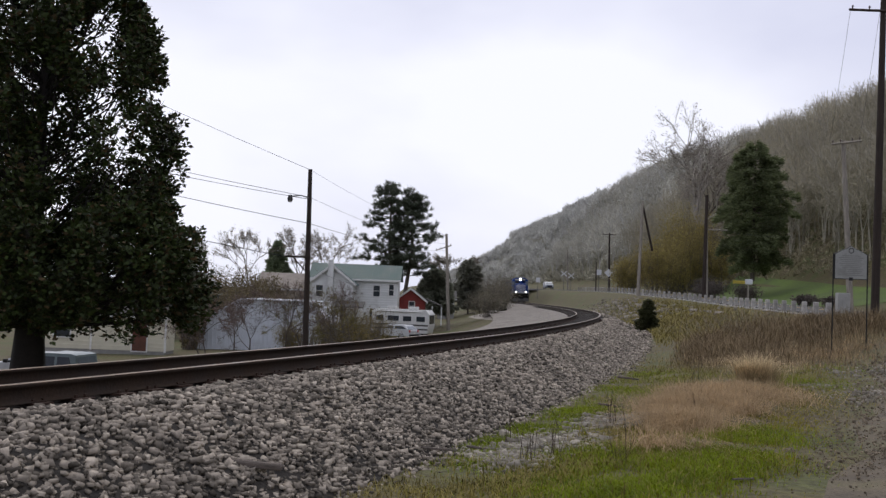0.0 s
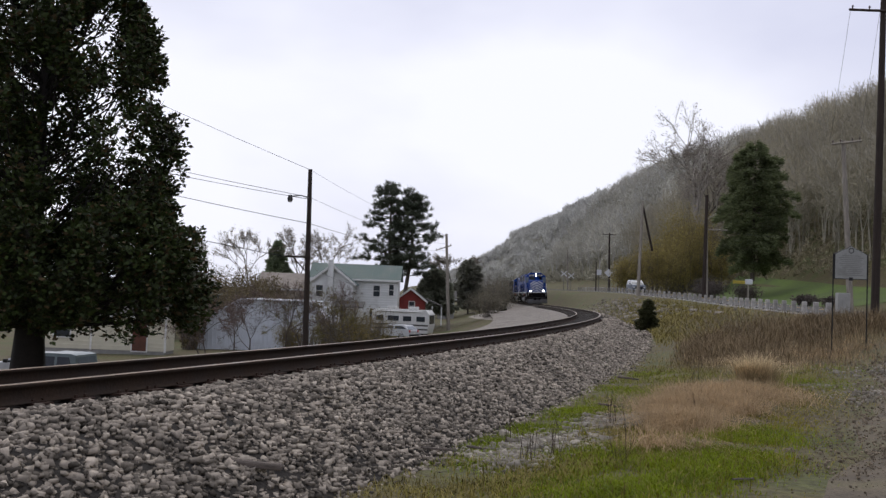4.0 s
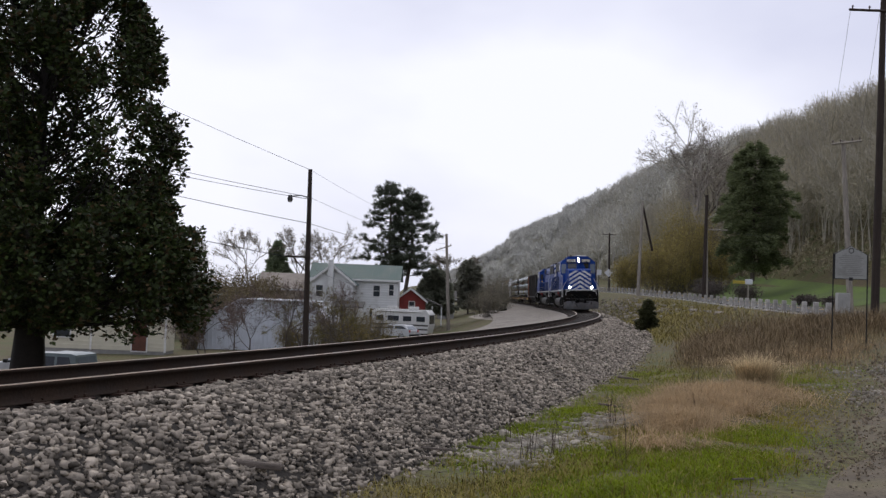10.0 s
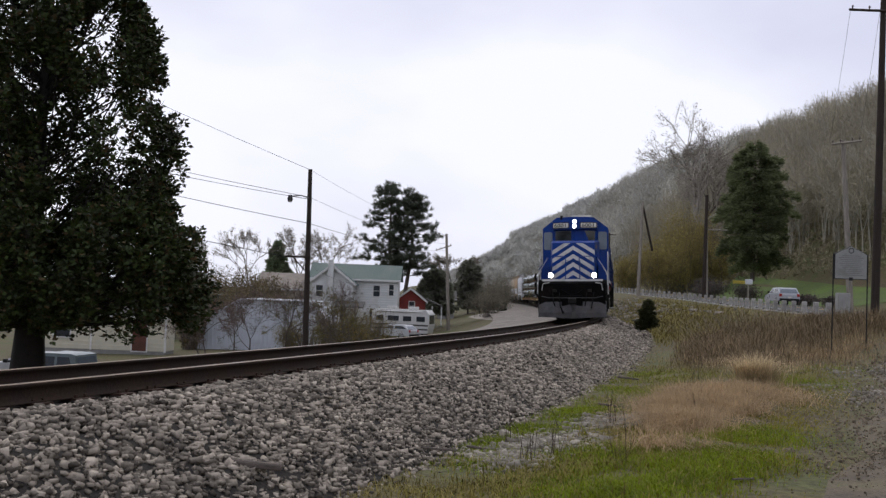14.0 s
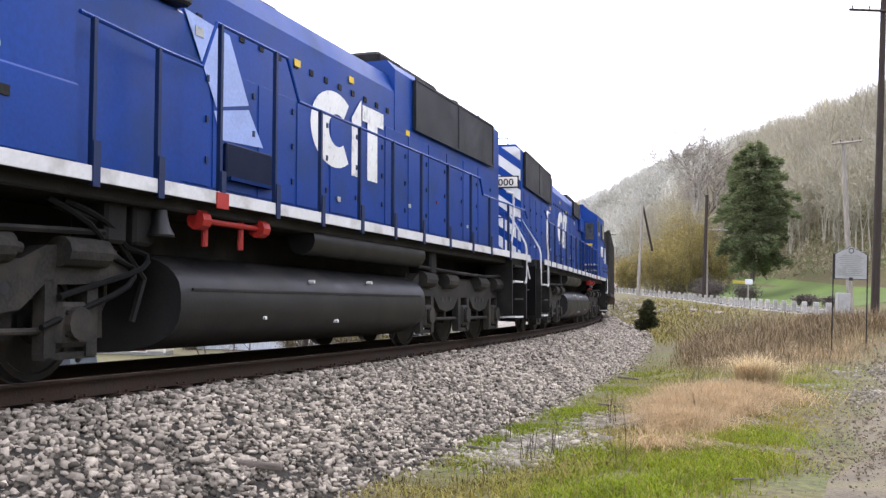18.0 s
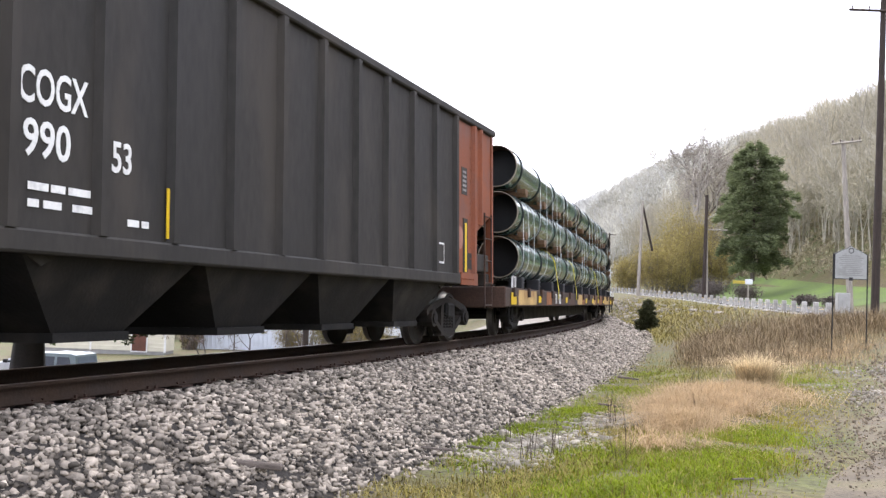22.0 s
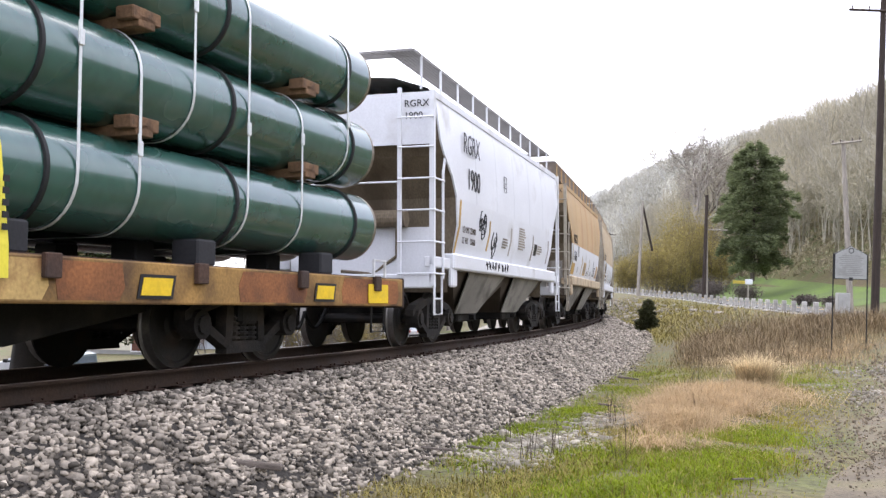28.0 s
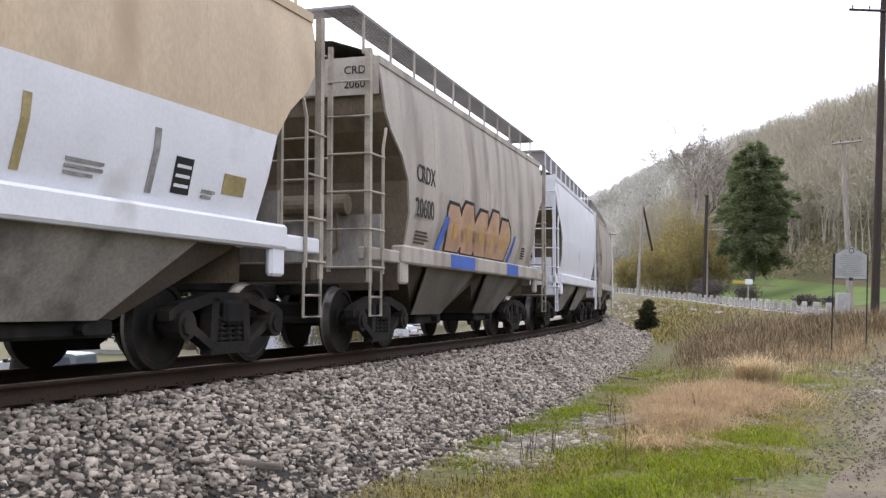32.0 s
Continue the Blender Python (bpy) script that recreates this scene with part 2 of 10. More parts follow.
def ground_material():
    m = bpy.data.materials.new("soil_and_short_grass")
    m.use_nodes = True
    nt, L = m.node_tree, m.node_tree.links.new
    b = nt.nodes["Principled BSDF"]
    co = nt.nodes.new("ShaderNodeTexCoord")

    def n(s, d):
        q = nt.nodes.new("ShaderNodeTexNoise")
        q.inputs["Scale"].default_value, q.inputs["Detail"].default_value = s, d
        L(co.outputs["Object"], q.inputs["Vector"])
        return q.outputs["Fac"]

    def ramp(f, stops):
        r = nt.nodes.new("ShaderNodeValToRGB")
        e = r.color_ramp.elements
        while len(e) < len(stops):
            e.new(0.5)
        for k, (p, c) in zip(e, stops):
            k.position, k.color = p, (*c, 1)
        L(f, r.inputs[0])
        return r.outputs[0]

    c1 = ramp(n(0.35, 6), [(0.3, (0.085, 0.066, 0.038)), (0.5, (0.10, 0.09, 0.036)), (0.68, (0.07, 0.09, 0.022))])
    c2 = ramp(n(9, 8), [(0.3, (0.45, 0.42, 0.38)), (0.7, (1.25, 1.2, 1.1))])
    mx = nt.nodes.new("ShaderNodeMixRGB")
    mx.blend_type, mx.inputs[0].default_value = "MULTIPLY", 1.0
    L(c1, mx.inputs[1])
    L(c2, mx.inputs[2])
    L(mx.outputs[0], b.inputs["Base Color"])
    b.inputs["Roughness"].default_value = 0.95
    bp = nt.nodes.new("ShaderNodeBump")
    bp.inputs["Strength"].default_value, bp.inputs["Distance"].default_value = 0.6, 0.05
    L(n(14, 8), bp.inputs["Height"])
    L(bp.outputs[0], b.inputs["Normal"])
    return m


GROUND_MAT = ground_material()
sheet("ground", spread(-2500, 2500, -60, 110, 1.0), spread(-300, 3500, -8, 260, 1.0), ground_z, GROUND_MAT,
      "uneven soil with short grass and dead leaves", "ground")


def strip(name, us, prof, material, label, category, lean=False):
    """A sheet along the line, from outlines of (l, z)."""
    rows = [np.stack([*track(us, l, 0.0, lean)[:2], np.full(len(us), z)], 1) for l, z in prof]
    v = np.concatenate(rows)
    n = len(us)
    f = [(r * n + i, r * n + i + 1, (r + 1) * n + i + 1, (r + 1) * n + i) for r in range(len(prof) - 1) for i in range(n - 1)]
    me = stuff_mesh(name, v, f, material)
    me.polygons.foreach_set("use_smooth", [True] * len(me.polygons))
    return tagged(new(name, me), label, category, kind="structure")


M_BALLAST = mat("ballast_stone", (0.235, 0.205, 0.168), 0.95, var=0.3, scale=1.2, fine=22, bump=0.5, rnd=0.75, island=True, spec=0.2)
LINE = np.arange(-45.0, 330.0, 1.0)
# bed under the loose stones: near black, the shade of their gaps painted in
M_BED = mat("ballast_gap_shade", (0.022, 0.019, 0.016), 0.95, var=0.5, scale=3, fine=30, bump=0.9)
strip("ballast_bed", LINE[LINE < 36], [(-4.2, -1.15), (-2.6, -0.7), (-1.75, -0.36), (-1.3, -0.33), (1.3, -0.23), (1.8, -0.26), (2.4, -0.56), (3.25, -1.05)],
      M_BED, "crushed stone bed painted near black as the shade between the stones", "ballast")

M_GRIT = mat("pale_weathered_ballast", (0.20, 0.18, 0.155), 0.95, var=0.45, scale=2.2, fine=9, bump=0.9, dirt=((0.12, 0.10, 0.08), 0.3, 0.6))
strip("ballast_bed", LINE[LINE > 34], [(-7.5, -1.35), (-5.0, -1.0), (-2.6, -0.62), (-1.75, -0.36), (-1.3, -0.33), (1.3, -0.23), (1.8, -0.26), (2.4, -0.56), (3.25, -1.05)],
      M_GRIT, "pale crushed stone bed of the far curve", "ballast")
M_OILY = mat("oil_stained_bed", (0.02, 0.016, 0.013), 0.9, var=0.45, scale=2.5, fine=25, bump=0.9)
strip("stained_bed", LINE[LINE < 60], [(-1.32, -0.262), (-0.6, -0.236), (0.0, -0.212), (0.7, -0.185), (1.27, -0.175), (1.34, -0.24)], M_OILY, "dark oil-stained ballast between the ties", "ballast")

M_RAIL = mat("rusty_rail_steel", (0.024, 0.014, 0.008), 0.85, 0.1, var=0.3, bump=0.3)
M_HEAD = mat("polished_rail_head", (0.23, 0.18, 0.14), 0.45, 0.7, var=0.2, bump=0.02)
rails = holder("railway_track", "standard gauge track of rusty rails on dark timber ties", "railway", kind="structure")


def rail(l0):
    foot = [(-0.075, -0.172), (0.075, -0.172), (0.075, -0.16), (0.012, -0.14), (0.012, -0.045), (0.036, -0.035), (0.036, -0.004),
            (-0.036, -0.004), (-0.036, -0.035), (-0.012, -0.045), (-0.012, -0.14), (-0.075, -0.16)]
    s, k = Shape(), len(foot)
    vs, fs = [], []
    us = np.concatenate([np.arange(-45, 80, 0.75), np.arange(80, 330, 3.0)])
    for p in foot:
        vs.append(np.stack(track(us, l0 + p[0], p[1]), 1))
    n = len(us)
    v = np.concatenate(vs)
    f = [(a * n + i, a * n + i + 1, ((a + 1) % k) * n + i + 1, ((a + 1) % k) * n + i) for a in range(k) for i in range(n - 1)]
    r = new("rail", stuff_mesh("rail", v, f, M_RAIL))
    r.parent = rails
    v = np.concatenate([np.stack(track(us, l0 + a, b), 1) for a, b in ((-0.036, -0.004), (-0.03, 0.0), (0.03, 0.0), (0.036, -0.004))])
    f = [(a * n + i, a * n + i + 1, (a + 1) * n + i + 1, (a + 1) * n + i) for a in range(3) for i in range(n - 1)]
    h = new("running_surface", stuff_mesh("running_surface", v, f, M_HEAD))
    h.parent = r
    tagged(h, "worn bright steel top of the rail")


rail(0.7525)
rail(-0.7525)


# ---- the train: every vehicle has x along the line (away from the camera), y to the far side, origin between its trucks on the rail heads ----
M_BLUE = mat("blue_engine_paint", (0.001, 0.034, 0.205), 0.42, var=0.16, scale=0.8, fine=25, bump=0.04, dirt=((0.004, 0.030, 0.13), 0.3, 1.3), spec=0.2)
M_NAVY = mat("dark_navy_paint", (0.002, 0.012, 0.055), 0.5, var=0.15, bump=0.04, spec=0.3)
M_WHITEP = mat("white_engine_paint", (0.55, 0.55, 0.54), 0.45, var=0.08, bump=0.03, dirt=((0.35, 0.34, 0.32), 0.3, 3.0))
# running gear and underframe parts, near black throughout
M_UNDER = mat("near_black_running_gear", (0.005, 0.0046, 0.004), 0.75, 0.1, var=0.4, scale=2.5, bump=0.25, spec=0.3, dirt=((0.022, 0.019, 0.015), 0.35, 2.0))
M_TANK = mat("black_tank_paint", (0.009, 0.009, 0.009), 0.5, 0.1, var=0.3, scale=1.5, bump=0.08, spec=0.35, dirt=((0.024, 0.021, 0.018), 0.3, 1.6))
M_TRUCK = mat("dusty_cast_steel", (0.014, 0.012, 0.010), 0.85, 0.1, var=0.5, scale=3, bump=0.3, spec=0.3, dirt=((0.034, 0.027, 0.02), 0.35, 3))
M_LTRUCK = mat("dusty_engine_truck_steel", (0.018, 0.0165, 0.0135), 0.8, 0.1, var=0.5, scale=3, bump=0.3, spec=0.3, dirt=((0.04, 0.034, 0.026), 0.38, 2.5))
M_WHEEL = mat("rusty_wheel_steel", (0.011, 0.010, 0.009), 0.6, 0.3, var=0.35, scale=4, bump=0.15, dirt=((0.03, 0.021, 0.015), 0.3, 4))
M_TREAD = mat("bright_wheel_tread", (0.16, 0.15, 0.14), 0.45, 0.8, var=0.2, bump=0.03)
M_GRILLE = mat("black_radiator_grille", (0.012, 0.012, 0.014), 0.55, 0.3, var=0.3, scale=1, fine=60, bump=0.6)
M_GLASS = mat("dark_cab_glass", (0.02, 0.024, 0.026), 0.08, 0.0, var=0.1, bump=0.0, spec=0.9)
# opaque pale pane colour that stands for daylight seen through the cab
M_SEETHRU = mat("painted_window_daylight", (0.55, 0.58, 0.6), 0.1, 0.0, var=0.1, bump=0.0)
M_PLATE = mat("number_board_white", (0.62, 0.6, 0.52), 0.5, var=0.05, bump=0.0)
M_BLACK = mat("black_lettering", (0.012, 0.012, 0.014), 0.5, var=0.05, bump=0.0)
M_LETTER = mat("white_lettering", (0.66, 0.66, 0.63), 0.5, var=0.1, bump=0.0, dirt=((0.4, 0.4, 0.4), 0.2, 8))
M_LIGHT = mat("lit_lamp_lens", (0.9, 0.88, 0.8), 0.2, var=0.0, bump=0.0, emit=30.0)
M_YELLOW = mat("yellow_marking_paint", (0.62, 0.42, 0.02), 0.5, var=0.12, scale=6, bump=0.03)
M_REDV = mat("red_valve_paint", (0.30, 0.02, 0.015), 0.5, var=0.15)
M_PLOW = mat("grey_plow_steel", (0.06, 0.06, 0.06), 0.5, 0.3, var=0.4, scale=2, bump=0.12, dirt=((0.06, 0.05, 0.045), 0.4, 2.5))
M_HOSE = mat("black_rubber_hose", (0.007, 0.007, 0.007), 0.8, var=0.1, bump=0.05, spec=0.1)

CARS = []
TEXTS = {}


def text_mesh(words, height, material, bold=0.0, squeeze=1.0):
    key = (words, height, material.name, squeeze)
    if key not in TEXTS:
        cu = bpy.data.curves.new("lettering", "FONT")
        cu.body, cu.size, cu.extrude, cu.offset = words, height * 1.42, 0.003, bold
        cu.resolution_u = 3
        ob = bpy.data.objects.new("lettering", cu)
        scene.collection.objects.link(ob)
        me = bpy.data.meshes.new_from_object(ob.evaluated_get(bpy.context.evaluated_depsgraph_get()))
        bpy.data.objects.remove(ob)
        for v in me.vertices:
            v.co.x *= squeeze
        me.materials.clear()
        me.materials.append(material)
        TEXTS[key] = me
    return TEXTS[key]


def lettering(parent, words, x, y, z, height, material, squeeze=1.0, bold=0.0, turn=0.0, label=""):
    """Letters on the side that faces the camera (turn 0), or on a leading end (turn -90)."""
    ob = new("lettering", text_mesh(words, height, material, bold, squeeze))
    ob.parent = parent
    ob.matrix_basis = pose(x, y, z, 90, 0, turn)
    return tagged(ob, label or "painted letters and numbers")


def clip_poly(poly, a, b, c):
    """The part of a convex outline where a*x + b*y <= c."""
    out = []
    for (x0, y0), (x1, y1) in zip(poly, poly[1:] + poly[:1]):
        d0, d1 = a * x0 + b * y0 - c, a * x1 + b * y1 - c
        if d0 <= 0:
            out.append((x0, y0))
        if d0 * d1 < 0:
            k = d0 / (d0 - d1)
            out.append((x0 + k * (x1 - x0), y0 + k * (y1 - y0)))
    return out


def wheelset(parent, a, r):
    key = "wheelset%.2f" % r
    if key not in TEXTS:
        s = Shape()
        for sg in (-1, 1):
            y = [0.68, 0.70, 0.705, 0.72, 0.815, 0.82, 0.80, 0.80, 0.83, 0.83]
            rr = [r + 0.028, r + 0.03, r + 0.012, r, r - 0.004, r - 0.06, r - 0.075, 0.19, 0.15, 0.09]
            prof = [(0.09, 0.66), (r - 0.07, 0.67), (r + 0.025, 0.68)] + list(zip(rr, y))
            s.lathe([(q, sg * w) for q, w in prof], n=28)
        s.lathe([(0.085, -1.02), (0.085, 1.02)], n=10)
        me = s.mesh("wheelset")
        me.materials.append(M_WHEEL)
        me.materials.append(M_TREAD)
        for p in me.polygons:
            c = p.center
            if math.hypot(c.x, c.z) > r - 0.012 and 0.7 < abs(c.y) < 0.82:
                p.material_index = 1
        me.polygons.foreach_set("use_smooth", [True] * len(me.polygons))
        me.set_sharp_from_angle(angle=radians(35))
        TEXTS[key] = me
    ob = new("wheelset", TEXTS[key])
    ob.parent = parent
    ob.location = (a, 0, r)
    ob["radius"] = r
    return ob


def freight_truck(car, a, r=0.457):
    """A two-axle truck with cast side frames and spring nests."""
    s = Shape()
    s.box(a - 0.19, a + 0.19, -1.15, 1.15, 0.45, 0.72, 0.04).rod((a, 0, 0.7), (a, 0, 0.86), 0.25, n=14)
    truck = part("truck", s, M_UNDER, car)
    for sg in (-1, 1):
        s = Shape()
        y0, y1 = (0.95, 1.09) if sg > 0 else (-1.09, -0.95)
        top = [(-1.12, 0.50), (-1.12, 0.60), (-0.95, 0.68), (-0.35, 0.80), (0.35, 0.80), (0.95, 0.68), (1.12, 0.60), (1.12, 0.50), (0.85, 0.56), (0.34, 0.69), (-0.34, 0.69), (-0.85, 0.56)]
        s.prism([(a + x, z) for x, z in top[:2] + top[2:4] + [(-0.34, 0.69), (-0.85, 0.56)]], y0, y1, "y")
        s.prism([(a - 0.35, 0.80), (a + 0.35, 0.80), (a + 0.34, 0.69), (a - 0.34, 0.69)], y0, y1, "y")
        s.prism([(a - x, z) for x, z in top[:2] + top[2:4] + [(-0.34, 0.69), (-0.85, 0.56)]], y0, y1, "y")
        for h in (-1, 1):
            s.prism([(a + h * 0.22, 0.74), (a + h * 0.36, 0.74), (a + h * 0.40, 0.25), (a + h * 0.27, 0.25)], y0, y1, "y")
            s.prism([(a + h * 0.30, 0.16), (a + h * 0.38, 0.3), (a + h * 0.98, 0.62), (a + h * 1.02, 0.52)], y0, y1, "y")
            s.rod((a + h * 0.88, sg * 0.93, r), (a + h * 0.88, sg * 1.14, r), 0.155, n=14)
            s.rod((a + h * 0.88, sg * 1.14, r), (a + h * 0.88, sg * 1.17, r), 0.10, n=8)
        s.prism([(a - 0.38, 0.14), (a + 0.38, 0.14), (a + 0.36, 0.27), (a - 0.36, 0.27)], y0, y1, "y")
        part("side_frame", s, M_TRUCK, truck)
        for x in (-0.17, 0.0, 0.17):
            s = Shape()
            prof = [(0.055, 0.27)] + [(q, 0.28 + k * 0.055 + o) for k in range(5) for q, o in ((0.06, 0.0), (0.082, 0.008), (0.082, 0.03), (0.06, 0.038))] + [(0.055, 0.56)]
            s.lathe(prof, n=9, m=Matrix.Translation((a + x, sg * 1.03, 0)) @ Matrix.Rotation(radians(90), 4, "X"))
            part("spring", s, M_TRUCK, truck)
    for h in (-1, 1):
        wheelset(truck, a + h * 0.88, r)
    return truck


def coupler(car, a, sg):
    s = Shape()
    s.box(min(a, a + sg * 0.75), max(a, a + sg * 0.75), -0.11, 0.11, 0.74, 0.96, 0.03)
    s.box(min(a + sg * 0.6, a + sg * 0.86), max(a + sg * 0.6, a + sg * 0.86), -0.2, 0.14, 0.7, 0.98, 0.05)
    ob = part("coupler", s, M_UNDER, car)
    s = Shape()
    pts = [(a + sg * (0.1 + 0.7 * k / 8), 0.32 + 0.1 * k / 8, 0.7 - 0.38 * math.sin(math.pi * k / 9)) for k in range(9)]
    s.tube(pts, 0.028, 6)
    part("air_hose", s, M_HOSE, ob)


# ---- locomotives ----
def crescent(s, X, cx, cz, ro, ri, y):
    n, v = 22, []
    for i in range(n + 1):
        t = radians(52 + 256 * i / n)
        v.append((t, ro))
    outer = [(cx + ro * math.cos(t) * 1.3, cz + ro * 0.92 * math.sin(t)) for t, _ in v]
    inner = [(cx + 0.1 + ri * math.cos(t) * 1.2, cz + ri * 0.92 * math.sin(t)) for t, _ in v]
    v = [(x, y - o, z) for o in (0.0, 0.004) for q in (outer, inner) for x, z in q]
    m = n + 1
    f = []
    for i in range(n):
        f += [(i, i + 1, m + i + 1, m + i), (2 * m + i, 3 * m + i, 3 * m + i + 1, 2 * m + i + 1), (i, 2 * m + i, 2 * m + i + 1, i + 1), (m + i, m + i + 1, 3 * m + i + 1, 3 * m + i)]
    s.add(v, f + [(0, m, 3 * m, 2 * m), (n, 2 * m + n, 3 * m + n, m + n)])


def flat_poly(s, pts, y, t=0.004):
    n = len(pts)
    s.add([(x, y, z) for x, z in pts] + [(x, y - t, z) for x, z in pts],
          [tuple(range(n)), tuple(range(2 * n - 1, n - 1, -1))] + [(i, i + n, (i + 1) % n + n, (i + 1) % n) for i in range(n)])


def chevrons(loco, X, place, w, z0, z1, first, pitch, thick, slope):
    """White stripes that meet in points on the middle line of an end. place(l, z, lift): the spot on its two faces."""
    k = 0
    z = first
    while z > z0 - slope * w:
        for sg in (-1, 1):
            rect = [(0.0, z0), (w, z0), (w, z1), (0.0, z1)]
            p = clip_poly(rect, slope, 1.0, z)
            p = clip_poly(p, -slope, -1.0, -(z - thick)) if len(p) > 2 else p
            if len(p) > 2:
                s, n = Shape(), len(p)
                v = [place(sg * l, h, 0.004) for l, h in p] + [place(sg * l, h, 0.0) for l, h in p]
                s.add(v, [tuple(range(n)), tuple(range(2 * n - 1, n - 1, -1))] + [(i, (i + 1) % n, (i + 1) % n + n, i + n) for i in range(n)])
                part("chevron_stripe", s, M_WHITEP, loco)
        z -= pitch
        k += 1


def locomotive(name, label, wide, sg, number):
    """wide: the full-width safety cab. sg: 1 cab end leads, -1 hood end leads. Measures run from the cab-end coupler."""
    L = 21.7
    X = lambda d: (d - L / 2) * sg
    loco = holder(name, label, "locomotive", group="locomotives")

    def bx(s, d0, d1, l0, l1, z0, z1, c=0.0):
        a, b = X(d0), X(d1)
        return s.box(min(a, b), max(a, b), -max(l0, l1), -min(l0, l1), z0, z1, c)

    # frame and deck
    s = Shape()
    tail = 0.33 if wide else 0.0
    bx(s, 0.65, 21.05 + tail * 0.8, -1.40, 1.40, 1.55, 1.77, 0.02)
    bx(s, 2.2, 19.5, -1.53, 1.53, 1.66, 1.775)
    bx(s, 1.4, 20.3, -0.55, 0.55, 0.85, 1.56)
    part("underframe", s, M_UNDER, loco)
    for k in (1, -1):
        s = Shape()
        bx(s, 2.22, 21.0 if wide else 20.5, k * 1.535, k * 1.55, 1.665, 1.79)
        part("side_sill_stripe", s, M_WHITEP, loco, "white stripe along the edge of the deck")
        s = Shape()
        d0 = 0.62 if k > 0 else 21.02 + tail * 0.8
        bx(s, d0, d0 + 0.045, -1.3, 1.3, 1.70, 1.79)
        part("deck_edge_stripe", s, M_WHITEP, loco)
    # end steps with white treads
    for e in (0, 1):
        Y = (lambda d: d) if e == 0 else (lambda d: L - d)
        for k in (1, -1):
            s = Shape()
            bx(s, Y(0.85), Y(0.90), k * 0.98, k * 1.5, 0.38, 1.76)
            bx(s, Y(2.15), Y(2.20), k * 0.98, k * 1.53, 0.5, 1.76)
            bx(s, Y(0.9), Y(2.15), k * 0.93, k * 0.98, 0.4, 1.76)
            st = part("step_well", s, M_UNDER, loco)
            for z in (0.42, 0.80, 1.17, 1.5):
                s = Shape()
                bx(s, Y(1.22), Y(1.92), k * 1.1, k * 1.52, z, z + 0.035)
                part("step_tread", s, M_WHITEP if z in (0.42, 1.17) else M_UNDER, st, "white-edged step tread" if z in (0.42, 1.17) else "")
            s = Shape()
            pts = [(0.74, 1.08, 2.72), (0.78, 1.3, 2.36), (0.83, 1.47, 2.04), (0.85, 1.5, 1.9), (0.88, 1.5, 1.3), (0.91, 1.5, 1.2), (0.98, 1.5, 1.17)]
            s.tube([(X(Y(d)), -k * l, z) for d, l, z in pts], 0.022)
            part("grab_rail", s, M_WHITEP, loco, "white step grab rail")
            s = Shape()
            pts = [(2.45, 3.02), (2.02, 3.02), (1.95, 2.9), (1.98, 2.25), (2.15, 1.95), (2.15, 1.22), (2.05, 1.15)]
            s.tube([(X(Y(d)), -k * 1.5, z) for d, z in pts], 0.024)
            part("grab_rail", s, M_WHITEP, loco, "white step grab rail")
            s = Shape()
            s.tube([(X(Y(0.5)), -k * 1.0, 1.65), (X(Y(0.38)), -k * 1.0, 1.63), (X(Y(0.38)), -k * 1.25, 1.6), (X(Y(0.42)), -k * 1.3, 1.3)], 0.018)
            part("uncoupling_lever", s, M_WHITEP, loco)
        # end platform railing
        s = Shape()
        for l in (-0.95, -0.3, 0.3, 0.95):
            s.rod((X(Y(0.72)), l, 1.78), (X(Y(0.72)), l, 2.78), 0.02, n=6)
        for l in (-1, 1):
            s.tube([(X(Y(0.72)), l * 0.3, 2.78), (X(Y(0.72)), l * 0.95, 2.78), (X(Y(0.74)), l * 1.1, 2.7), (X(Y(0.78)), l * 1.45, 2.2)], 0.02)
        part("end_railing", s, M_BLUE, loco)
        # pilot
        s = Shape()
        prof = [(0.62, 0.85), (0.30, 0.80), (0.12, 0.35), (0.10, 0.10), (0.22, 0.10), (0.36, 0.75)]
        if e == 0 and wide:
            for k in (1, -1):
                v = [(X(Y(d + (0.25 if i else 0.0))), -k * (1.45 if i else 0.0), z + (0.06 if i and z < 0.2 else 0.0)) for i in (0, 1) for d, z in prof]
                n = len(prof)
                s.add(v, [tuple(range(n)), tuple(range(2 * n - 1, n - 1, -1))] + [(i, (i + 1) % n, n + (i + 1) % n, n + i) for i in range(n)])
            part("snow_plow", s, M_PLOW, loco, "grey steel plow plate above the rails")
        s = Shape()
        bx(s, Y(0.5), Y(0.6), -1.42, 1.42, 0.45, 1.6)
        bx(s, Y(0.28), Y(0.5), -0.45, 0.45, 0.62, 1.1, 0.04)
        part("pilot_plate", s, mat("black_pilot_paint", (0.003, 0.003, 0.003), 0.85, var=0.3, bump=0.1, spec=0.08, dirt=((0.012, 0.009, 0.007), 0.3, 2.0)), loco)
        for l in (-0.92, -0.62, 0.55, 0.84):
            s = Shape()
            s.tube([(X(Y(0.5)), l, 1.2), (X(Y(0.36)), l * 0.98, 1.1), (X(Y(0.22)), l * 0.95, 0.85), (X(Y(0.24)), l * 0.9, 0.62 + 0.08 * math.sin(l * 9)), (X(Y(0.42)), l * 0.86, 0.6)], 0.022)
            part("brake_hose", s, M_HOSE, loco)
        s = Shape()
        s.tube([(X(Y(0.36)), -1.3, 1.05), (X(Y(0.30)), -1.0, 0.98), (X(Y(0.28)), -0.2, 0.98), (X(Y(0.28)), 0.2, 0.98), (X(Y(0.30)), 1.0, 0.98), (X(Y(0.36)), 1.3, 1.05)], 0.016)
        part("cut_lever", s, M_PLOW, loco)
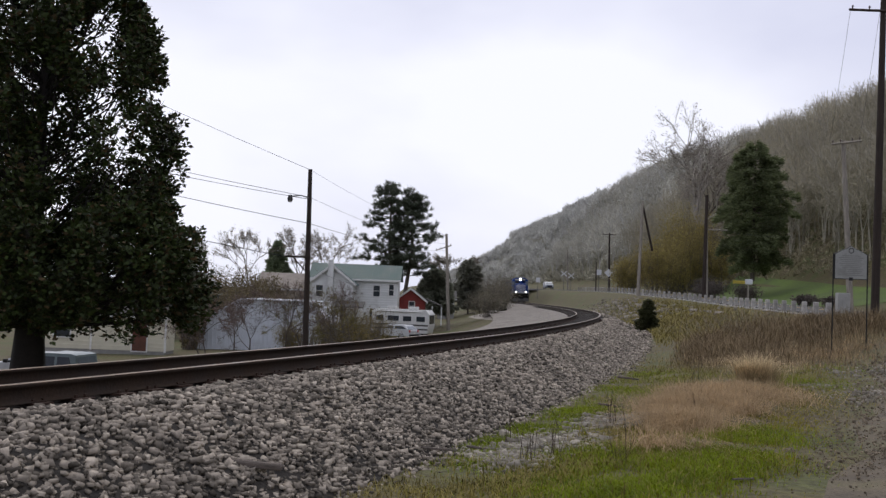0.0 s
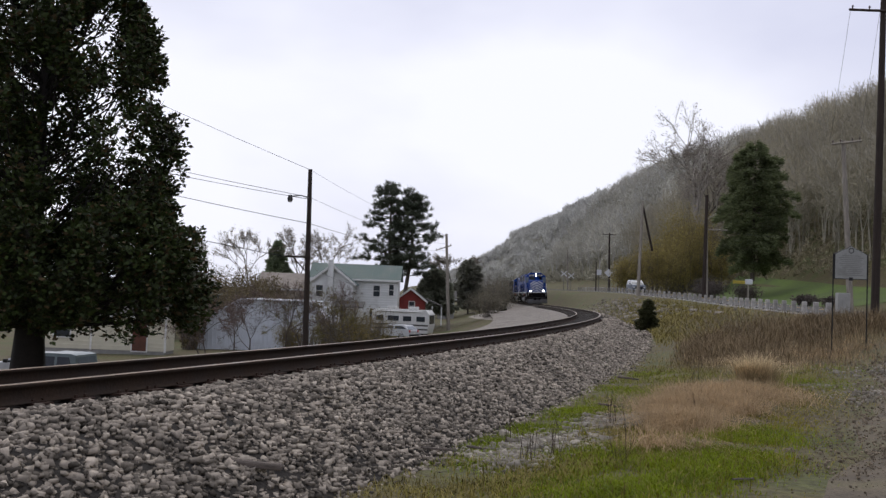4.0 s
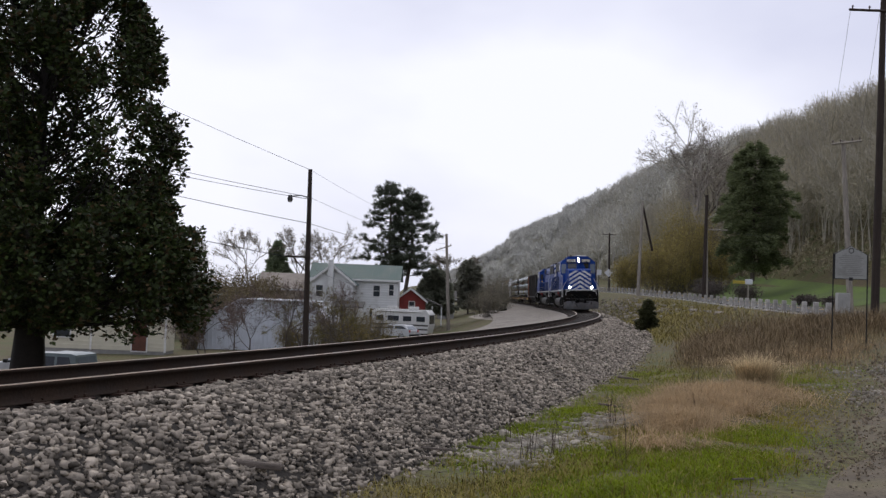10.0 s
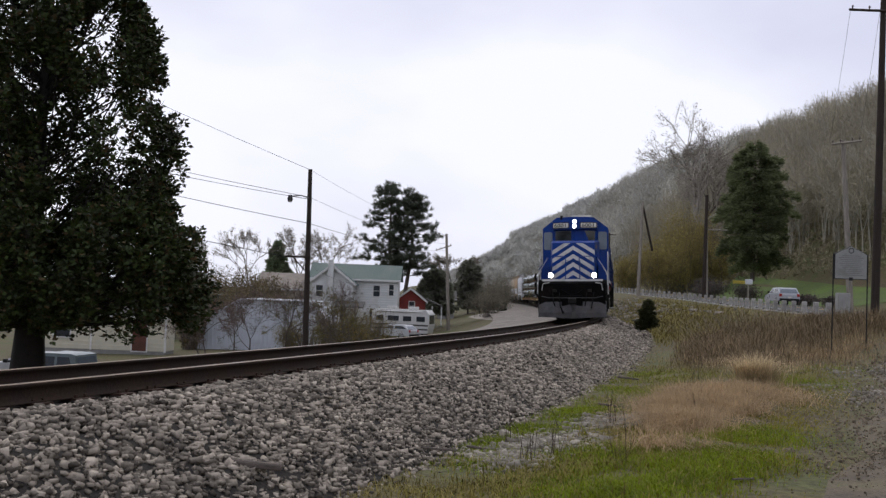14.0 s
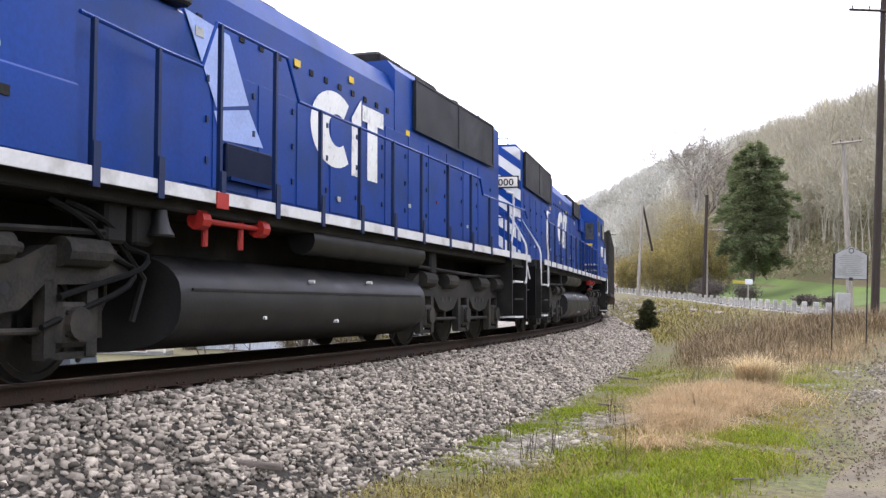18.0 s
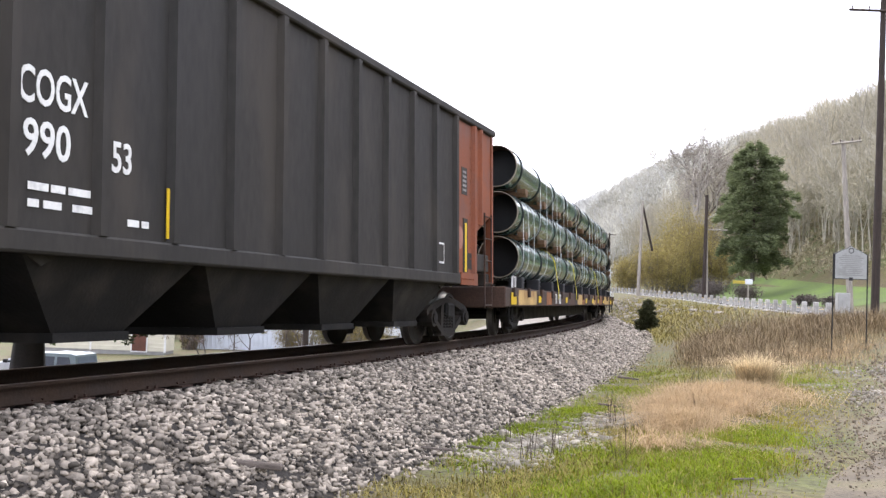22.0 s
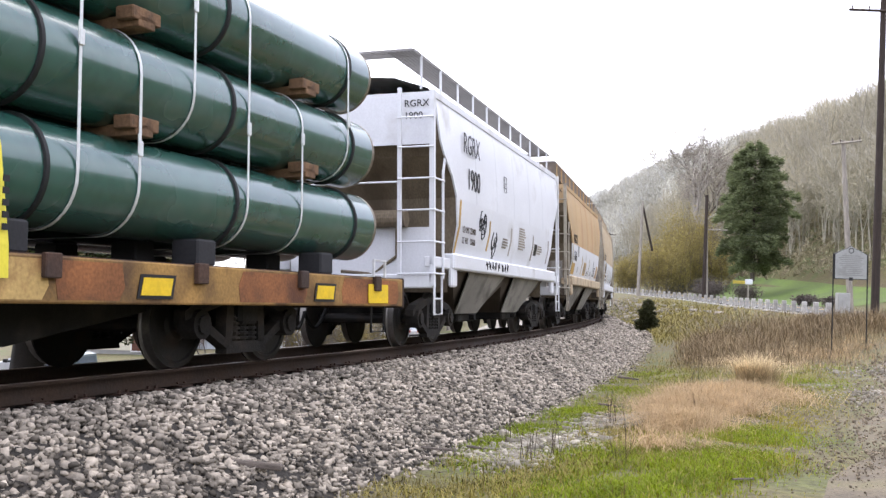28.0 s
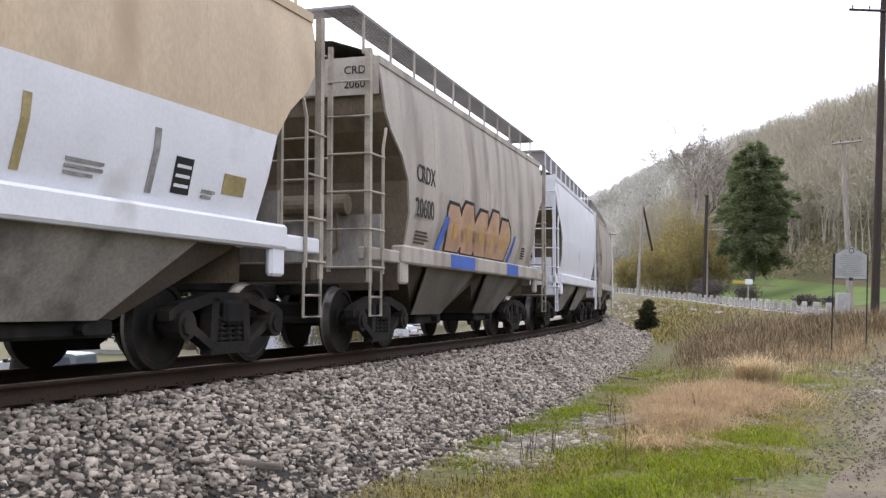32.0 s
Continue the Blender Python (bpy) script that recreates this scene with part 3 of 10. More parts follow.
        for l in (-0.75, 0.75):
            s = Shape()
            bx(s, Y(0.42), Y(0.5), l - 0.09, l + 0.09, 1.22, 1.36, 0.02)
            part("hose_bracket", s, M_TRUCK, loco)
        s = Shape()
        s.tube([(X(Y(0.48)), -0.45 + 0.13 * i, 1.35 - 0.22 * math.sin(math.pi * i / 7)) for i in range(8)], 0.02)
        part("jumper_cable", s, M_HOSE, loco)
        coupler(loco, X(Y(0.55)), -sg if e == 0 else sg)

    # trucks
    for c in (4.45, 17.25):
        s = Shape()
        bx(s, c - 2.4, c + 2.4, -0.6, 0.6, 0.5, 0.95, 0.05)
        tr = part("truck", s, M_UNDER, loco)
        for k in (1, -1):
            s = Shape()
            y0, y1 = (-1.2, -1.04) if k > 0 else (1.04, 1.2)
            xs = [-2.75, -2.4, -1.66, -1.4, -1.0, -0.6, -0.34, 0.34, 0.6, 1.0, 1.4, 1.66, 2.4, 2.75]
            up = [1.04, 1.20, 1.14, 1.02, 0.98, 1.02, 1.16, 1.16, 1.02, 0.98, 1.02, 1.14, 1.20, 1.04]
            lo = [0.92, 0.84, 0.82, 0.62, 0.56, 0.62, 0.82, 0.82, 0.62, 0.56, 0.62, 0.82, 0.84, 0.92]
            q = list(zip(xs, up)) + list(zip(xs, lo))[::-1]
            n = len(xs)
            v = [(X(c + x), y, z) for y in (y0, y1) for x, z in q]
            m = 2 * n
            fs = [(o + i, o + i + 1, o + m - 2 - i, o + m - 1 - i) for o in (0, m) for i in range(n - 1)]
            s.add(v, fs + [(i, (i + 1) % m, m + (i + 1) % m, m + i) for i in range(m)])
            fr = part("side_frame", s, M_LTRUCK, tr)
            for x in (-1.0, 1.0):
                for i in (-0.22, 0.0, 0.22):
                    # solid black discs stand for the shade inside the frame holes
                    part("lightening_hole", Shape().rod((X(c + x + i), -k * 1.195, 0.78), (X(c + x + i), -k * 1.204, 0.78), 0.05, n=10), M_BLACK, fr, "black disc painted as the shade in a frame hole")
                part("brake_rod", Shape().rod((X(c + x - 0.75), -k * 1.14, 0.44), (X(c + x + 0.75), -k * 1.14, 0.44), 0.03, n=8), M_LTRUCK, tr)
            for x in (-2.0, 0.0, 2.0):
                s = Shape()
                bx(s, c + x - 0.2, c + x + 0.2, k * 1.06, k * 1.24, 0.30, 0.68, 0.04)
                s.rod((X(c + x), -k * 1.2, 0.5), (X(c + x), -k * 1.30, 0.5), 0.14, n=14)
                part("axle_box", s, M_LTRUCK, tr)
                for h in (-0.26, 0.26):
                    s = Shape()
                    bx(s, c + x + h - 0.07, c + x + h + 0.07, k * 1.08, k * 1.2, 0.22, 0.86)
                    part("pedestal", s, M_LTRUCK, tr)
                s = Shape()
                bx(s, c + x - 0.34, c + x + 0.34, k * 1.1, k * 1.18, 0.2, 0.26)
                part("tie_bar", s, M_LTRUCK, tr)
            for x in (-2.0, 0.0, 2.0):
                for h in (-0.56, 0.56):
                    sh = Shape().prism([(X(c + x + h) - 0.07, 0.36), (X(c + x + h) + 0.07, 0.36), (X(c + x + h) + 0.05, 0.72), (X(c + x + h) - 0.05, 0.72)], -k * 0.90, -k * 1.02, "y")
                    part("brake_shoe", sh, M_TRUCK, tr)
                for h in (-0.11, 0.11):
                    for z in (0.41, 0.59):
                        part("bolt", Shape().rod((X(c + x + h), -k * 1.23, z), (X(c + x + h), -k * 1.27, z), 0.022, n=6), M_TRUCK, tr)
            for x in (-2.62, 2.62):
                part("sand_pipe", Shape().tube([(X(c + x), -k * 1.05, 1.2), (X(c + x * 1.02), -k * 1.0, 0.7), (X(c + x * 0.98), -k * 0.8, 0.14)], 0.025, 6), M_LTRUCK, tr)
            for x in (-2.1, -0.95, 0.95, 2.1):
                s = Shape()
                s.rod((X(c + x - 0.3), -k * 1.22, 1.1), (X(c + x + 0.25), -k * 1.22, 1.1), 0.13, n=12)
                s.rod((X(c + x + 0.25), -k * 1.22, 1.1), (X(c + x + 0.4), -k * 1.22, 1.1), 0.05, n=8)
                part("brake_cylinder", s, M_LTRUCK, tr)
            s = Shape()
            s.tube([(X(c - 2.6), -k * 1.25, 1.3), (X(c - 1.0), -k * 1.3, 1.26), (X(c + 1.0), -k * 1.3, 1.24), (X(c + 2.6), -k * 1.25, 1.3)], 0.03)
            part("air_pipe", s, M_UNDER, tr)
        for x in (-2.0, 0.0, 2.0):
            wheelset(tr, X(c + x), 0.51)

    # fuel tank, reservoirs
    fd = 8.0 if wide else 6.55
    s = Shape()
    prof = []
    for i in range(36):
        a = 2 * math.pi * (i + 0.5) / 36
        ca, sa = math.cos(a), math.sin(a)
        prof.append((1.40 * math.copysign(abs(ca) ** 0.62, ca), 0.69 + 0.51 * math.copysign(abs(sa) ** 0.72, sa)))
    s.prism(prof, min(X(7.75), X(14.6)), max(X(7.75), X(14.6)), "x")
    tank = part("fuel_tank", s, M_TANK, loco, smooth=True)
    for k in (1, -1):
        s = Shape()
        s.rod((X(10.6), -k * 1.22, 1.47), (X(14.6), -k * 1.22, 1.47), 0.185, n=18)
        part("air_reservoir", s, M_TANK, loco, smooth=True)
        s = Shape()
        for d in (fd + 0.25, fd + 0.95):
            s.rod((X(d), -k * 1.33, 1.25), (X(d), -k * 1.33, 1.60), 0.035, n=8)
        s.rod((X(fd), -k * 1.38, 1.5), (X(fd + 1.25), -k * 1.38, 1.5), 0.03, n=8)
        s.rod((X(fd), -k * 1.38, 1.5), (X(fd + 0.15), -k * 1.38, 1.5), 0.1, n=10)
        s.rod((X(fd + 1.2), -k * 1.38, 1.5), (X(fd + 1.35), -k * 1.38, 1.5), 0.1, n=10)
        part("fuel_filler", s, M_REDV, tank, "red fuel filler valves")
        for d in (6.9, 7.3, 15.3):
            s = Shape()
            bx(s, d - 0.15, d + 0.15, k * 0.9, k * 1.3, 1.2, 1.6, 0.03)
            part("valve_box", s, M_UNDER, loco)
        # tank end band, sight glasses, bell and cable loops
        part("tank_seam", Shape().box(min(X(7.95), X(14.4)), max(X(7.95), X(14.4)), -k * 1.398 - 0.008, -k * 1.398 + 0.008, 0.80, 0.825), M_TANK, tank)
        for d, z in ((9.4, 0.52), (10.6, 0.95), (11.3, 0.46), (12.4, 0.98)):
            part("sight_glass", Shape().rod((X(d), -k * 1.33, z), (X(d), -k * 1.405, z), 0.022, n=8), M_WHITEP, tank, "small pale gauge")
        part("fuel_cutoff_plate", Shape().box(min(X(fd + 0.1), X(fd + 0.32)), max(X(fd + 0.1), X(fd + 0.32)), -k * 1.56 - 0.006, -k * 1.56 + 0.006, 1.62, 1.78), M_REDV, loco, "red painted emergency cut-off")
        bell = [(0.03, 0.0), (0.06, -0.02), (0.075, -0.1), (0.09, -0.17), (0.135, -0.25), (0.13, -0.27), (0.03, -0.26)]
        part("bell", Shape().lathe(bell, n=16, m=Matrix.Translation((X(7.45), -k * 1.36, 1.56)) @ Matrix.Rotation(radians(90), 4, "X")), M_TANK, loco, "dark cast bell hung under the deck", smooth=True)
        for q, dep in ((6.55, 1.05), (6.75, 0.8)):
            pts = [(X(q - 0.5 + 1.15 * math.sin(math.pi * i / 12) * (0.8 if i < 6 else 1.0)), -k * (1.26 + 0.05 * math.sin(i)), 1.52 - dep * i / 12) for i in range(13)]
            part("cable_loop", Shape().tube(pts, 0.028, 6), M_HOSE, loco)
        s = Shape()
        s.tube([(X(6.3), -k * 1.1, 1.5), (X(6.9), -k * 1.2, 1.35), (X(7.5), -k * 1.15, 0.9), (X(7.4), -k * 1.1, 0.5)], 0.035)
        part("piping", s, M_UNDER, loco)

    # long hood
    s = Shape()
    low = [(-0.93, 1.78), (-0.93, 4.12), (-0.80, 4.42), (-0.45, 4.58), (0.45, 4.58), (0.80, 4.42), (0.93, 4.12), (0.93, 1.78)]
    s.prism(low, min(X(6.0), X(14.4)), max(X(6.0), X(14.4)), "x")
    hood = part("long_hood", s, M_BLUE, loco, smooth=False)
    s = Shape()
    high = [(-0.94, 1.78), (-0.94, 4.50), (-0.80, 4.66), (0.80, 4.66), (0.94, 4.50), (0.94, 1.78)]
    ends = X(14.4), X(20.25 + tail)
    s.prism(high, min(ends), max(ends), "x")
    part("radiator_section", s, M_BLUE, loco)
    for k in (1, -1):
        s = Shape()
        bx(s, 15.2, 19.95, k * 0.94, k * 1.0, 3.66, 4.50, 0.015)
        gr = part("radiator_grille", s, M_GRILLE, loco, "black radiator intake screen")
        s = Shape()
        for d in (15.2, 17.55, 19.9):
            bx(s, d, d + 0.06, k * 0.99, k * 1.012, 3.64, 4.52)
        for z in (3.63, 4.49):
            bx(s, 15.18, 19.97, k * 0.99, k * 1.012, z, z + 0.04)
        part("grille_frame", s, M_GRILLE, gr)
        # hood doors
        d = 7.0
        while d < 20.0:
            if not 5.0 < d < 6.9:
                s = Shape()
                z1 = 3.3 if d < 14 else 3.5
                yy = 0.93 if d < 14.2 else 0.94
                bx(s, d, d + 0.92, k * yy, k * (yy + 0.012), 1.95, z1, 0.004)
                dr = part("hood_door", s, M_BLUE, loco)
                for z in (2.2, 2.65, 3.1):
                    s = Shape()
                    bx(s, d + 0.84, d + 0.89, k * (yy + 0.012), k * (yy + 0.03), z, z + 0.07)
                    part("door_latch", s, M_NAVY, dr)
            d += 1.0
        # rooftop louvre line and lifting eyes
        for i in range(14):
            s = Shape()
            bx(s, 8.2 + i * 0.45, 8.3 + i * 0.45, k * 0.93, k * 0.945, 3.72, 3.80)
            part("hood_vent", s, M_UNDER, loco)
        # handrail along the deck
        s = Shape()
        if wide:
            run = [(6.1, 3.04), (7.2, 3.0), (7.9, 3.0), (8.15, 3.5), (9.65, 3.5), (9.95, 3.05), (17.3, 3.05), (17.5, 2.76), (20.7, 2.76), (20.9, 2.6)]
        else:
            run = [(4.55, 3.5), (4.9, 2.8), (6.0, 2.78), (19.6, 2.78), (20.2, 3.0)]
        s.tube([(X(d), -k * 1.5, z) for d, z in run], 0.02)
        part("handrail", s, M_BLUE, loco)
        posts = [6.27, 7.17, 8.22, 9.37, 10.52, 11.72, 12.92, 14.12, 15.42, 16.72, 17.92, 19.3] if wide else [5.0, 6.3, 7.6, 8.65, 9.6, 10.8, 12.0, 13.2, 14.5, 15.8, 17.0, 18.3, 19.4]
        for d in posts:
            z = float(np.interp(d, [q[0] for q in run], [q[1] for q in run]))
            s = Shape()
            bx(s, d - 0.022, d + 0.022, k * 1.485, k * 1.53, 1.64, z)
            bx(s, d - 0.045, d + 0.045, k * 1.551, k * 1.565, 1.62, 2.0)
            part("stanchion", s, M_NAVY, loco, "dark blue rail post")
        # owner's mark: a crescent and two bars, white
        if k > 0:
            s = Shape()
            lo, hi = (X(11.5), X(13.9)) if sg > 0 else (X(13.15), X(10.85))
            w = hi - lo
            yv = -0.945
            crescent(s, X, lo + 0.62, 3.12, 0.58, 0.25, yv)
            part("owner_mark", s, M_LETTER, hood, "white painted crescent")
            s = Shape()
            flat_poly(s, [(lo + w * 0.50, 2.55), (lo + w * 0.64, 2.55), (lo + w * 0.64, 3.72), (lo + w * 0.50, 3.40)], yv)
            part("owner_mark", s, M_LETTER, hood, "white painted bar")
            s = Shape()
            flat_poly(s, [(lo + w * 0.74, 2.55), (lo + w * 0.90, 2.55), (lo + w * 0.90, 3.43), (lo + w * 0.74, 3.43)], yv)
            flat_poly(s, [(lo + w * 0.66, 3.42), (lo + w * 1.0, 3.42), (lo + w * 1.0, 3.66), (lo + w * 0.66, 3.66)], yv)
            part("owner_mark", s, M_LETTER, hood, "white painted bar with a crosspiece")
            if wide:
                s = Shape()
                flat_poly(s, [(X(8.4), 3.78), (X(9.3), 3.72), (X(9.75), 3.0), (X(9.05), 2.85)], -0.947)
                flat_poly(s, [(X(9.0), 2.8), (X(9.75), 2.95), (X(10.1), 2.55), (X(9.15), 2.5)], -0.947)
                part("owner_mark", s, mat("faded_light_blue_panel", (0.28, 0.36, 0.62), 0.5, var=0.1), hood, "pale blue painted wedge")
        s = Shape()
        for d, z in ((10.9, 3.75), (12.6, 3.9), (14.9, 3.5)):
            s = Shape()
            bx(s, d, d + 0.16, k * 0.94, k * 0.95, z, z + 0.09)
            part("warning_sticker", s, M_YELLOW, hood, "small yellow sticker")
            # maker's plates and stickers along the hood
            for j, (d, z, w, h, m) in enumerate(((8.6, 3.55, 0.16, 0.1, M_LETTER), (9.9, 2.35, 0.12, 0.05, M_LETTER), (9.9, 2.25, 0.14, 0.07, M_LETTER), (7.6, 3.4, 0.2, 0.11, M_REDV), (12.2, 2.12, 0.1, 0.07, M_LETTER), (15.0, 2.3, 0.1, 0.06, M_LETTER), (16.4, 2.5, 0.08, 0.05, M_REDV), (18.2, 2.2, 0.1, 0.06, M_LETTER))):
                part("sticker", Shape().box(min(X(d), X(d + w)), max(X(d), X(d + w)), -0.962, -0.95, z, z + h), m, hood, "small unreadable label")
            if wide:
                # raised navy box; its dark colour stands for the shade in a foot recess
                rec = part("step_recess", Shape().box(min(X(9.2), X(10.3)), max(X(9.2), X(10.3)), -1.0, -0.94, 2.08, 2.48, 0.015), M_NAVY, hood, "raised navy panel painted as the shade of a foot recess")
                part("tread", Shape().box(min(X(9.25), X(10.25)), max(X(9.25), X(10.25)), -1.03, -0.94, 2.06, 2.1), M_BLUE, rec)
    # roof gear
    for d0, d1, l, z0, z1 in ((14.5, 17.4, 0.62, 4.64, 4.86), (8.0, 9.6, 0.5, 4.55, 4.68), (10.6, 11.6, 0.35, 4.55, 4.74)):
        s = Shape()
        bx(s, d0, d1, -l, l, z0, z1, 0.05)
        part("roof_hatch", s, M_UNDER if d0 > 10 else M_BLUE, loco)
    for d in (15.3, 16.9, 18.5):
        s = Shape()
        s.rod((X(d), 0, 4.6), (X(d), 0, 4.80), 0.66, n=24)
        part("radiator_fan", s, M_UNDER, loco)
    s = Shape()
    s.tube([(X(20.2), -0.6, 4.66), (X(20.2), -0.6, 4.82), (X(20.2), 0.6, 4.82), (X(20.2), 0.6, 4.66)], 0.018)
    part("roof_grab", s, M_BLUE, loco)

    # hood end: stripes, number boards, lamps
    face = lambda l, z, lift: (X(20.25 + lift), -l, z)
    chevrons(loco, X, face, 0.92, 1.85, 4.6, 5.2, 0.50, 0.27, 0.75)
    s = Shape()
    bx(s, 20.25, 20.34, -0.22, 0.22, 3.75, 4.15, 0.03)
    s.rod((X(20.34), 0.0, 4.05), (X(20.40), 0.0, 4.05), 0.1, n=16)
    s.rod((X(20.34), 0.0, 3.85), (X(20.40), 0.0, 3.85), 0.1, n=16)
    part("rear_headlight", s, M_UNDER, loco)
    for l in (-0.52, 0.52):
        s = Shape()
        bx(s, 20.26, 20.29, l - 0.33, l + 0.33, 3.60, 3.84, 0.01)
        nb = part("number_board", s, M_PLATE, loco)
        s = Shape()
        bx(s, 20.262, 20.275, l - 0.36, l + 0.36, 3.57, 3.87, 0.008)
        part("board_rim", s, M_BLACK, nb)
        if sg < 0:
            lettering(nb, number, X(20.295), -(l - 0.29) if sg > 0 else -l + 0.29, 3.63, 0.17, M_BLACK, squeeze=1.1, bold=0.003, turn=-90, label="black road number")

    if wide:
        wide_cab(loco, X, bx, sg, number)
    else:
        plain_cab(loco, X, bx, sg, number)
    return loco


def round_pane(s, c, u, v, w, h, r, t, n):
    """A pane with rounded corners at c, spanned by unit vectors u and v, t thick along n."""
    pts = []
    for qx, qy, a0 in ((w / 2 - r, h / 2 - r, 0), (-w / 2 + r, h / 2 - r, 90), (-w / 2 + r, -h / 2 + r, 180), (w / 2 - r, -h / 2 + r, 270)):
        for k in range(4):
            a = radians(a0 + 30 * k)
            pts.append((qx + r * math.cos(a), qy + r * math.sin(a)))
    c, u, v, n = Vector(c), Vector(u), Vector(v), Vector(n)
    m = len(pts)
    vs = [c + u * x + v * y for x, y in pts] + [c + u * x + v * y + n * t for x, y in pts]
    s.add(vs, [tuple(range(m - 1, -1, -1)), tuple(range(m, 2 * m))] + [(i, (i + 1) % m, m + (i + 1) % m, m + i) for i in range(m)])


def lamp(loco, x, y, z, r, sg, lit=True):
    s = Shape()
    s.rod((x, y, z), (x - sg * 0.10, y, z), r * 1.45, r * 1.5, n=18)
    h = part("headlight", s, M_UNDER, loco)
    s = Shape()
    s.rod((x - sg * 0.10, y, z), (x - sg * 0.115, y, z), r, r * 0.9, n=18)
    part("lens", s, M_LIGHT if lit else M_GLASS, h, "lit white lamp lens" if lit else "unlit lamp lens")


def wide_cab(loco, X, bx, sg, number):
    # nose with a shallow point in plan
    s = Shape()
    plan = [(1.45, 0.0), (1.65, 0.95), (3.3, 1.12), (3.3, -1.12), (1.65, -0.95)]
    v = [(X(d), -l, 1.78) for d, l in plan] + [(X(d + (0.03 if d < 3 else 0.0)), -l * 0.985, 3.42 if d < 3 else 3.55) for d, l in plan] + \
        [(X(d + (0.12 if d < 3 else 0.0)), -l * 0.93, 3.50 if d < 3 else 3.62) for d, l in plan]
    s.add(v, [(4, 3, 2, 1, 0), (10, 11, 12, 13, 14)] + [(r + i, r + (i + 1) % 5, r + 5 + (i + 1) % 5, r + 5 + i) for r in (0, 5) for i in range(5)])
    nose = part("nose", s, M_BLUE, loco)
    place = lambda l, z, lift: (X(1.45 + 0.2 * abs(l) / 0.95 - lift + 0.03 * (z - 1.78) / 1.64), -l, z)
    chevrons(loco, X, place, 0.93, 1.82, 3.40, 3.66, 0.37, 0.19, 0.62)
    s = Shape()
    bx(s, 1.38, 1.47, -0.32, 0.32, 1.82, 2.62)
    nd = part("nose_door", s, M_BLUE, nose)
    pl2 = lambda l, z, lift: (X(1.38 - lift), -l, z)
    chevrons(loco, X, pl2, 0.31, 1.84, 2.60, 3.66, 0.37, 0.19, 0.62)
    s = Shape()
    bx(s, 1.8, 2.0, 0.985, 1.0, 3.18, 3.34)
    part("warning_sticker", s, M_YELLOW, nose, "yellow sticker on the nose side")
    s = Shape()
    ring = [(X(2.25 + 0.28 * math.cos(radians(20 * i))), -1.06, 2.75 + 0.33 * math.sin(radians(20 * i))) for i in range(19)]
    s.tube(ring, 0.02, 5)
    s.rod((X(2.25), -1.0, 2.75), (X(2.25), -1.08, 2.75), 0.05, n=8)
    part("hand_brake_wheel", s, M_BLUE, nose)
    # cab
    s = Shape()
    sec = [(-1.5, 1.78), (-1.5, 4.20), (-0.85, 4.70), (0.85, 4.70), (1.5, 4.20), (1.5, 1.78)]
    d_of = lambda l, z: 3.05 + 0.5 * abs(l) / 1.5 + (0.12 if z > 4.4 else 0.0)
    n = len(sec)
    v = [(X(d_of(l, z)), -l, z) for l, z in sec] + [(X(6.05), -l, z) for l, z in sec]
    v += [(X(3.0), 0, 4.70), (X(3.0), 0, 1.78), (X(6.05), 0, 4.70), (X(6.05), 0, 1.78)]
    fs = [(0, 1, 2, 2 * n, 2 * n + 1), (2 * n + 1, 2 * n, 3, 4, 5), tuple(range(n, 2 * n))]
    fs += [(0, n, n + 1, 1), (1, n + 1, n + 2, 2), (2, n + 2, n + 3, 3, 2 * n), (3, n + 3, n + 4, 4), (4, n + 4, n + 5, 5), (5, n + 5, n, 0, 2 * n + 1)]
    s.add(v, fs)
    cab = part("cab", s, M_BLUE, loco)
    # visor over the windscreen, with number boards
    for k in (1, -1):
        s = Shape()
        q = [(2.82, 0.0), (3.12, 1.02), (3.5, 1.02), (3.3, 0.0)]
        v = [(X(d), -k * l, 4.12) for d, l in q] + [(X(d + 0.05), -k * l, 4.56) for d, l in q]
        s.add(v, [(3, 2, 1, 0), (4, 5, 6, 7), (0, 1, 5, 4), (1, 2, 6, 5), (2, 3, 7, 6), (3, 0, 4, 7)])
        part("visor", s, M_BLUE, cab)
        u = Vector((X(3.12) - X(2.82), -k * 1.02, 0)).normalized()
        nn = Vector((-abs(u.y), 0, 0)) + Vector((0, -k * abs(u.x), 0))
        nn = Vector((-sg * abs(u.y), -k * abs(u.x), 0)).normalized()
        up = Vector((sg * 0.12, 0, 1)).normalized()
        c = Vector((X(2.82 + 0.3 * 0.62 / 1.02 + 0.02), -k * 0.62, 4.30)) + nn * 0.012
        s = Shape()
        round_pane(s, c, u, up, 0.80, 0.29, 0.06, 0.02, nn)
        rim = part("board_rim", s, M_BLACK, cab)
        s = Shape()
        round_pane(s, c + nn * 0.02, u, up, 0.72, 0.21, 0.04, 0.006, nn)
        part("number_board", s, M_PLATE, rim)
        tx = new("lettering", text_mesh(number, 0.17, M_BLACK, 0.003, 1.3))
        tx.parent = rim
        right = u if k > 0 else -u
        flat = right.cross(up).normalized()
        m = Matrix((right, flat.cross(right), flat)).transposed().to_4x4()
        m.translation = c + nn * 0.036 - right * 0.33 - up * 0.085
        tx.matrix_basis = m
        tagged(tx, "black road number")
        # windscreen and front door window
        u2 = Vector((X(3.55) - X(3.05), -k * 1.5, 0)).normalized()
        n2 = Vector((-sg * abs(u2.y), -k * abs(u2.x), 0)).normalized()
        s = Shape()
        round_pane(s, Vector((X(3.05 + 0.5 * 0.5 / 1.5), -k * 0.5, 3.83)) + n2 * 0.002, u2, Vector((0, 0, 1)), 0.84, 0.46, 0.06, 0.015, n2)
        part("windscreen", s, M_GLASS, cab)
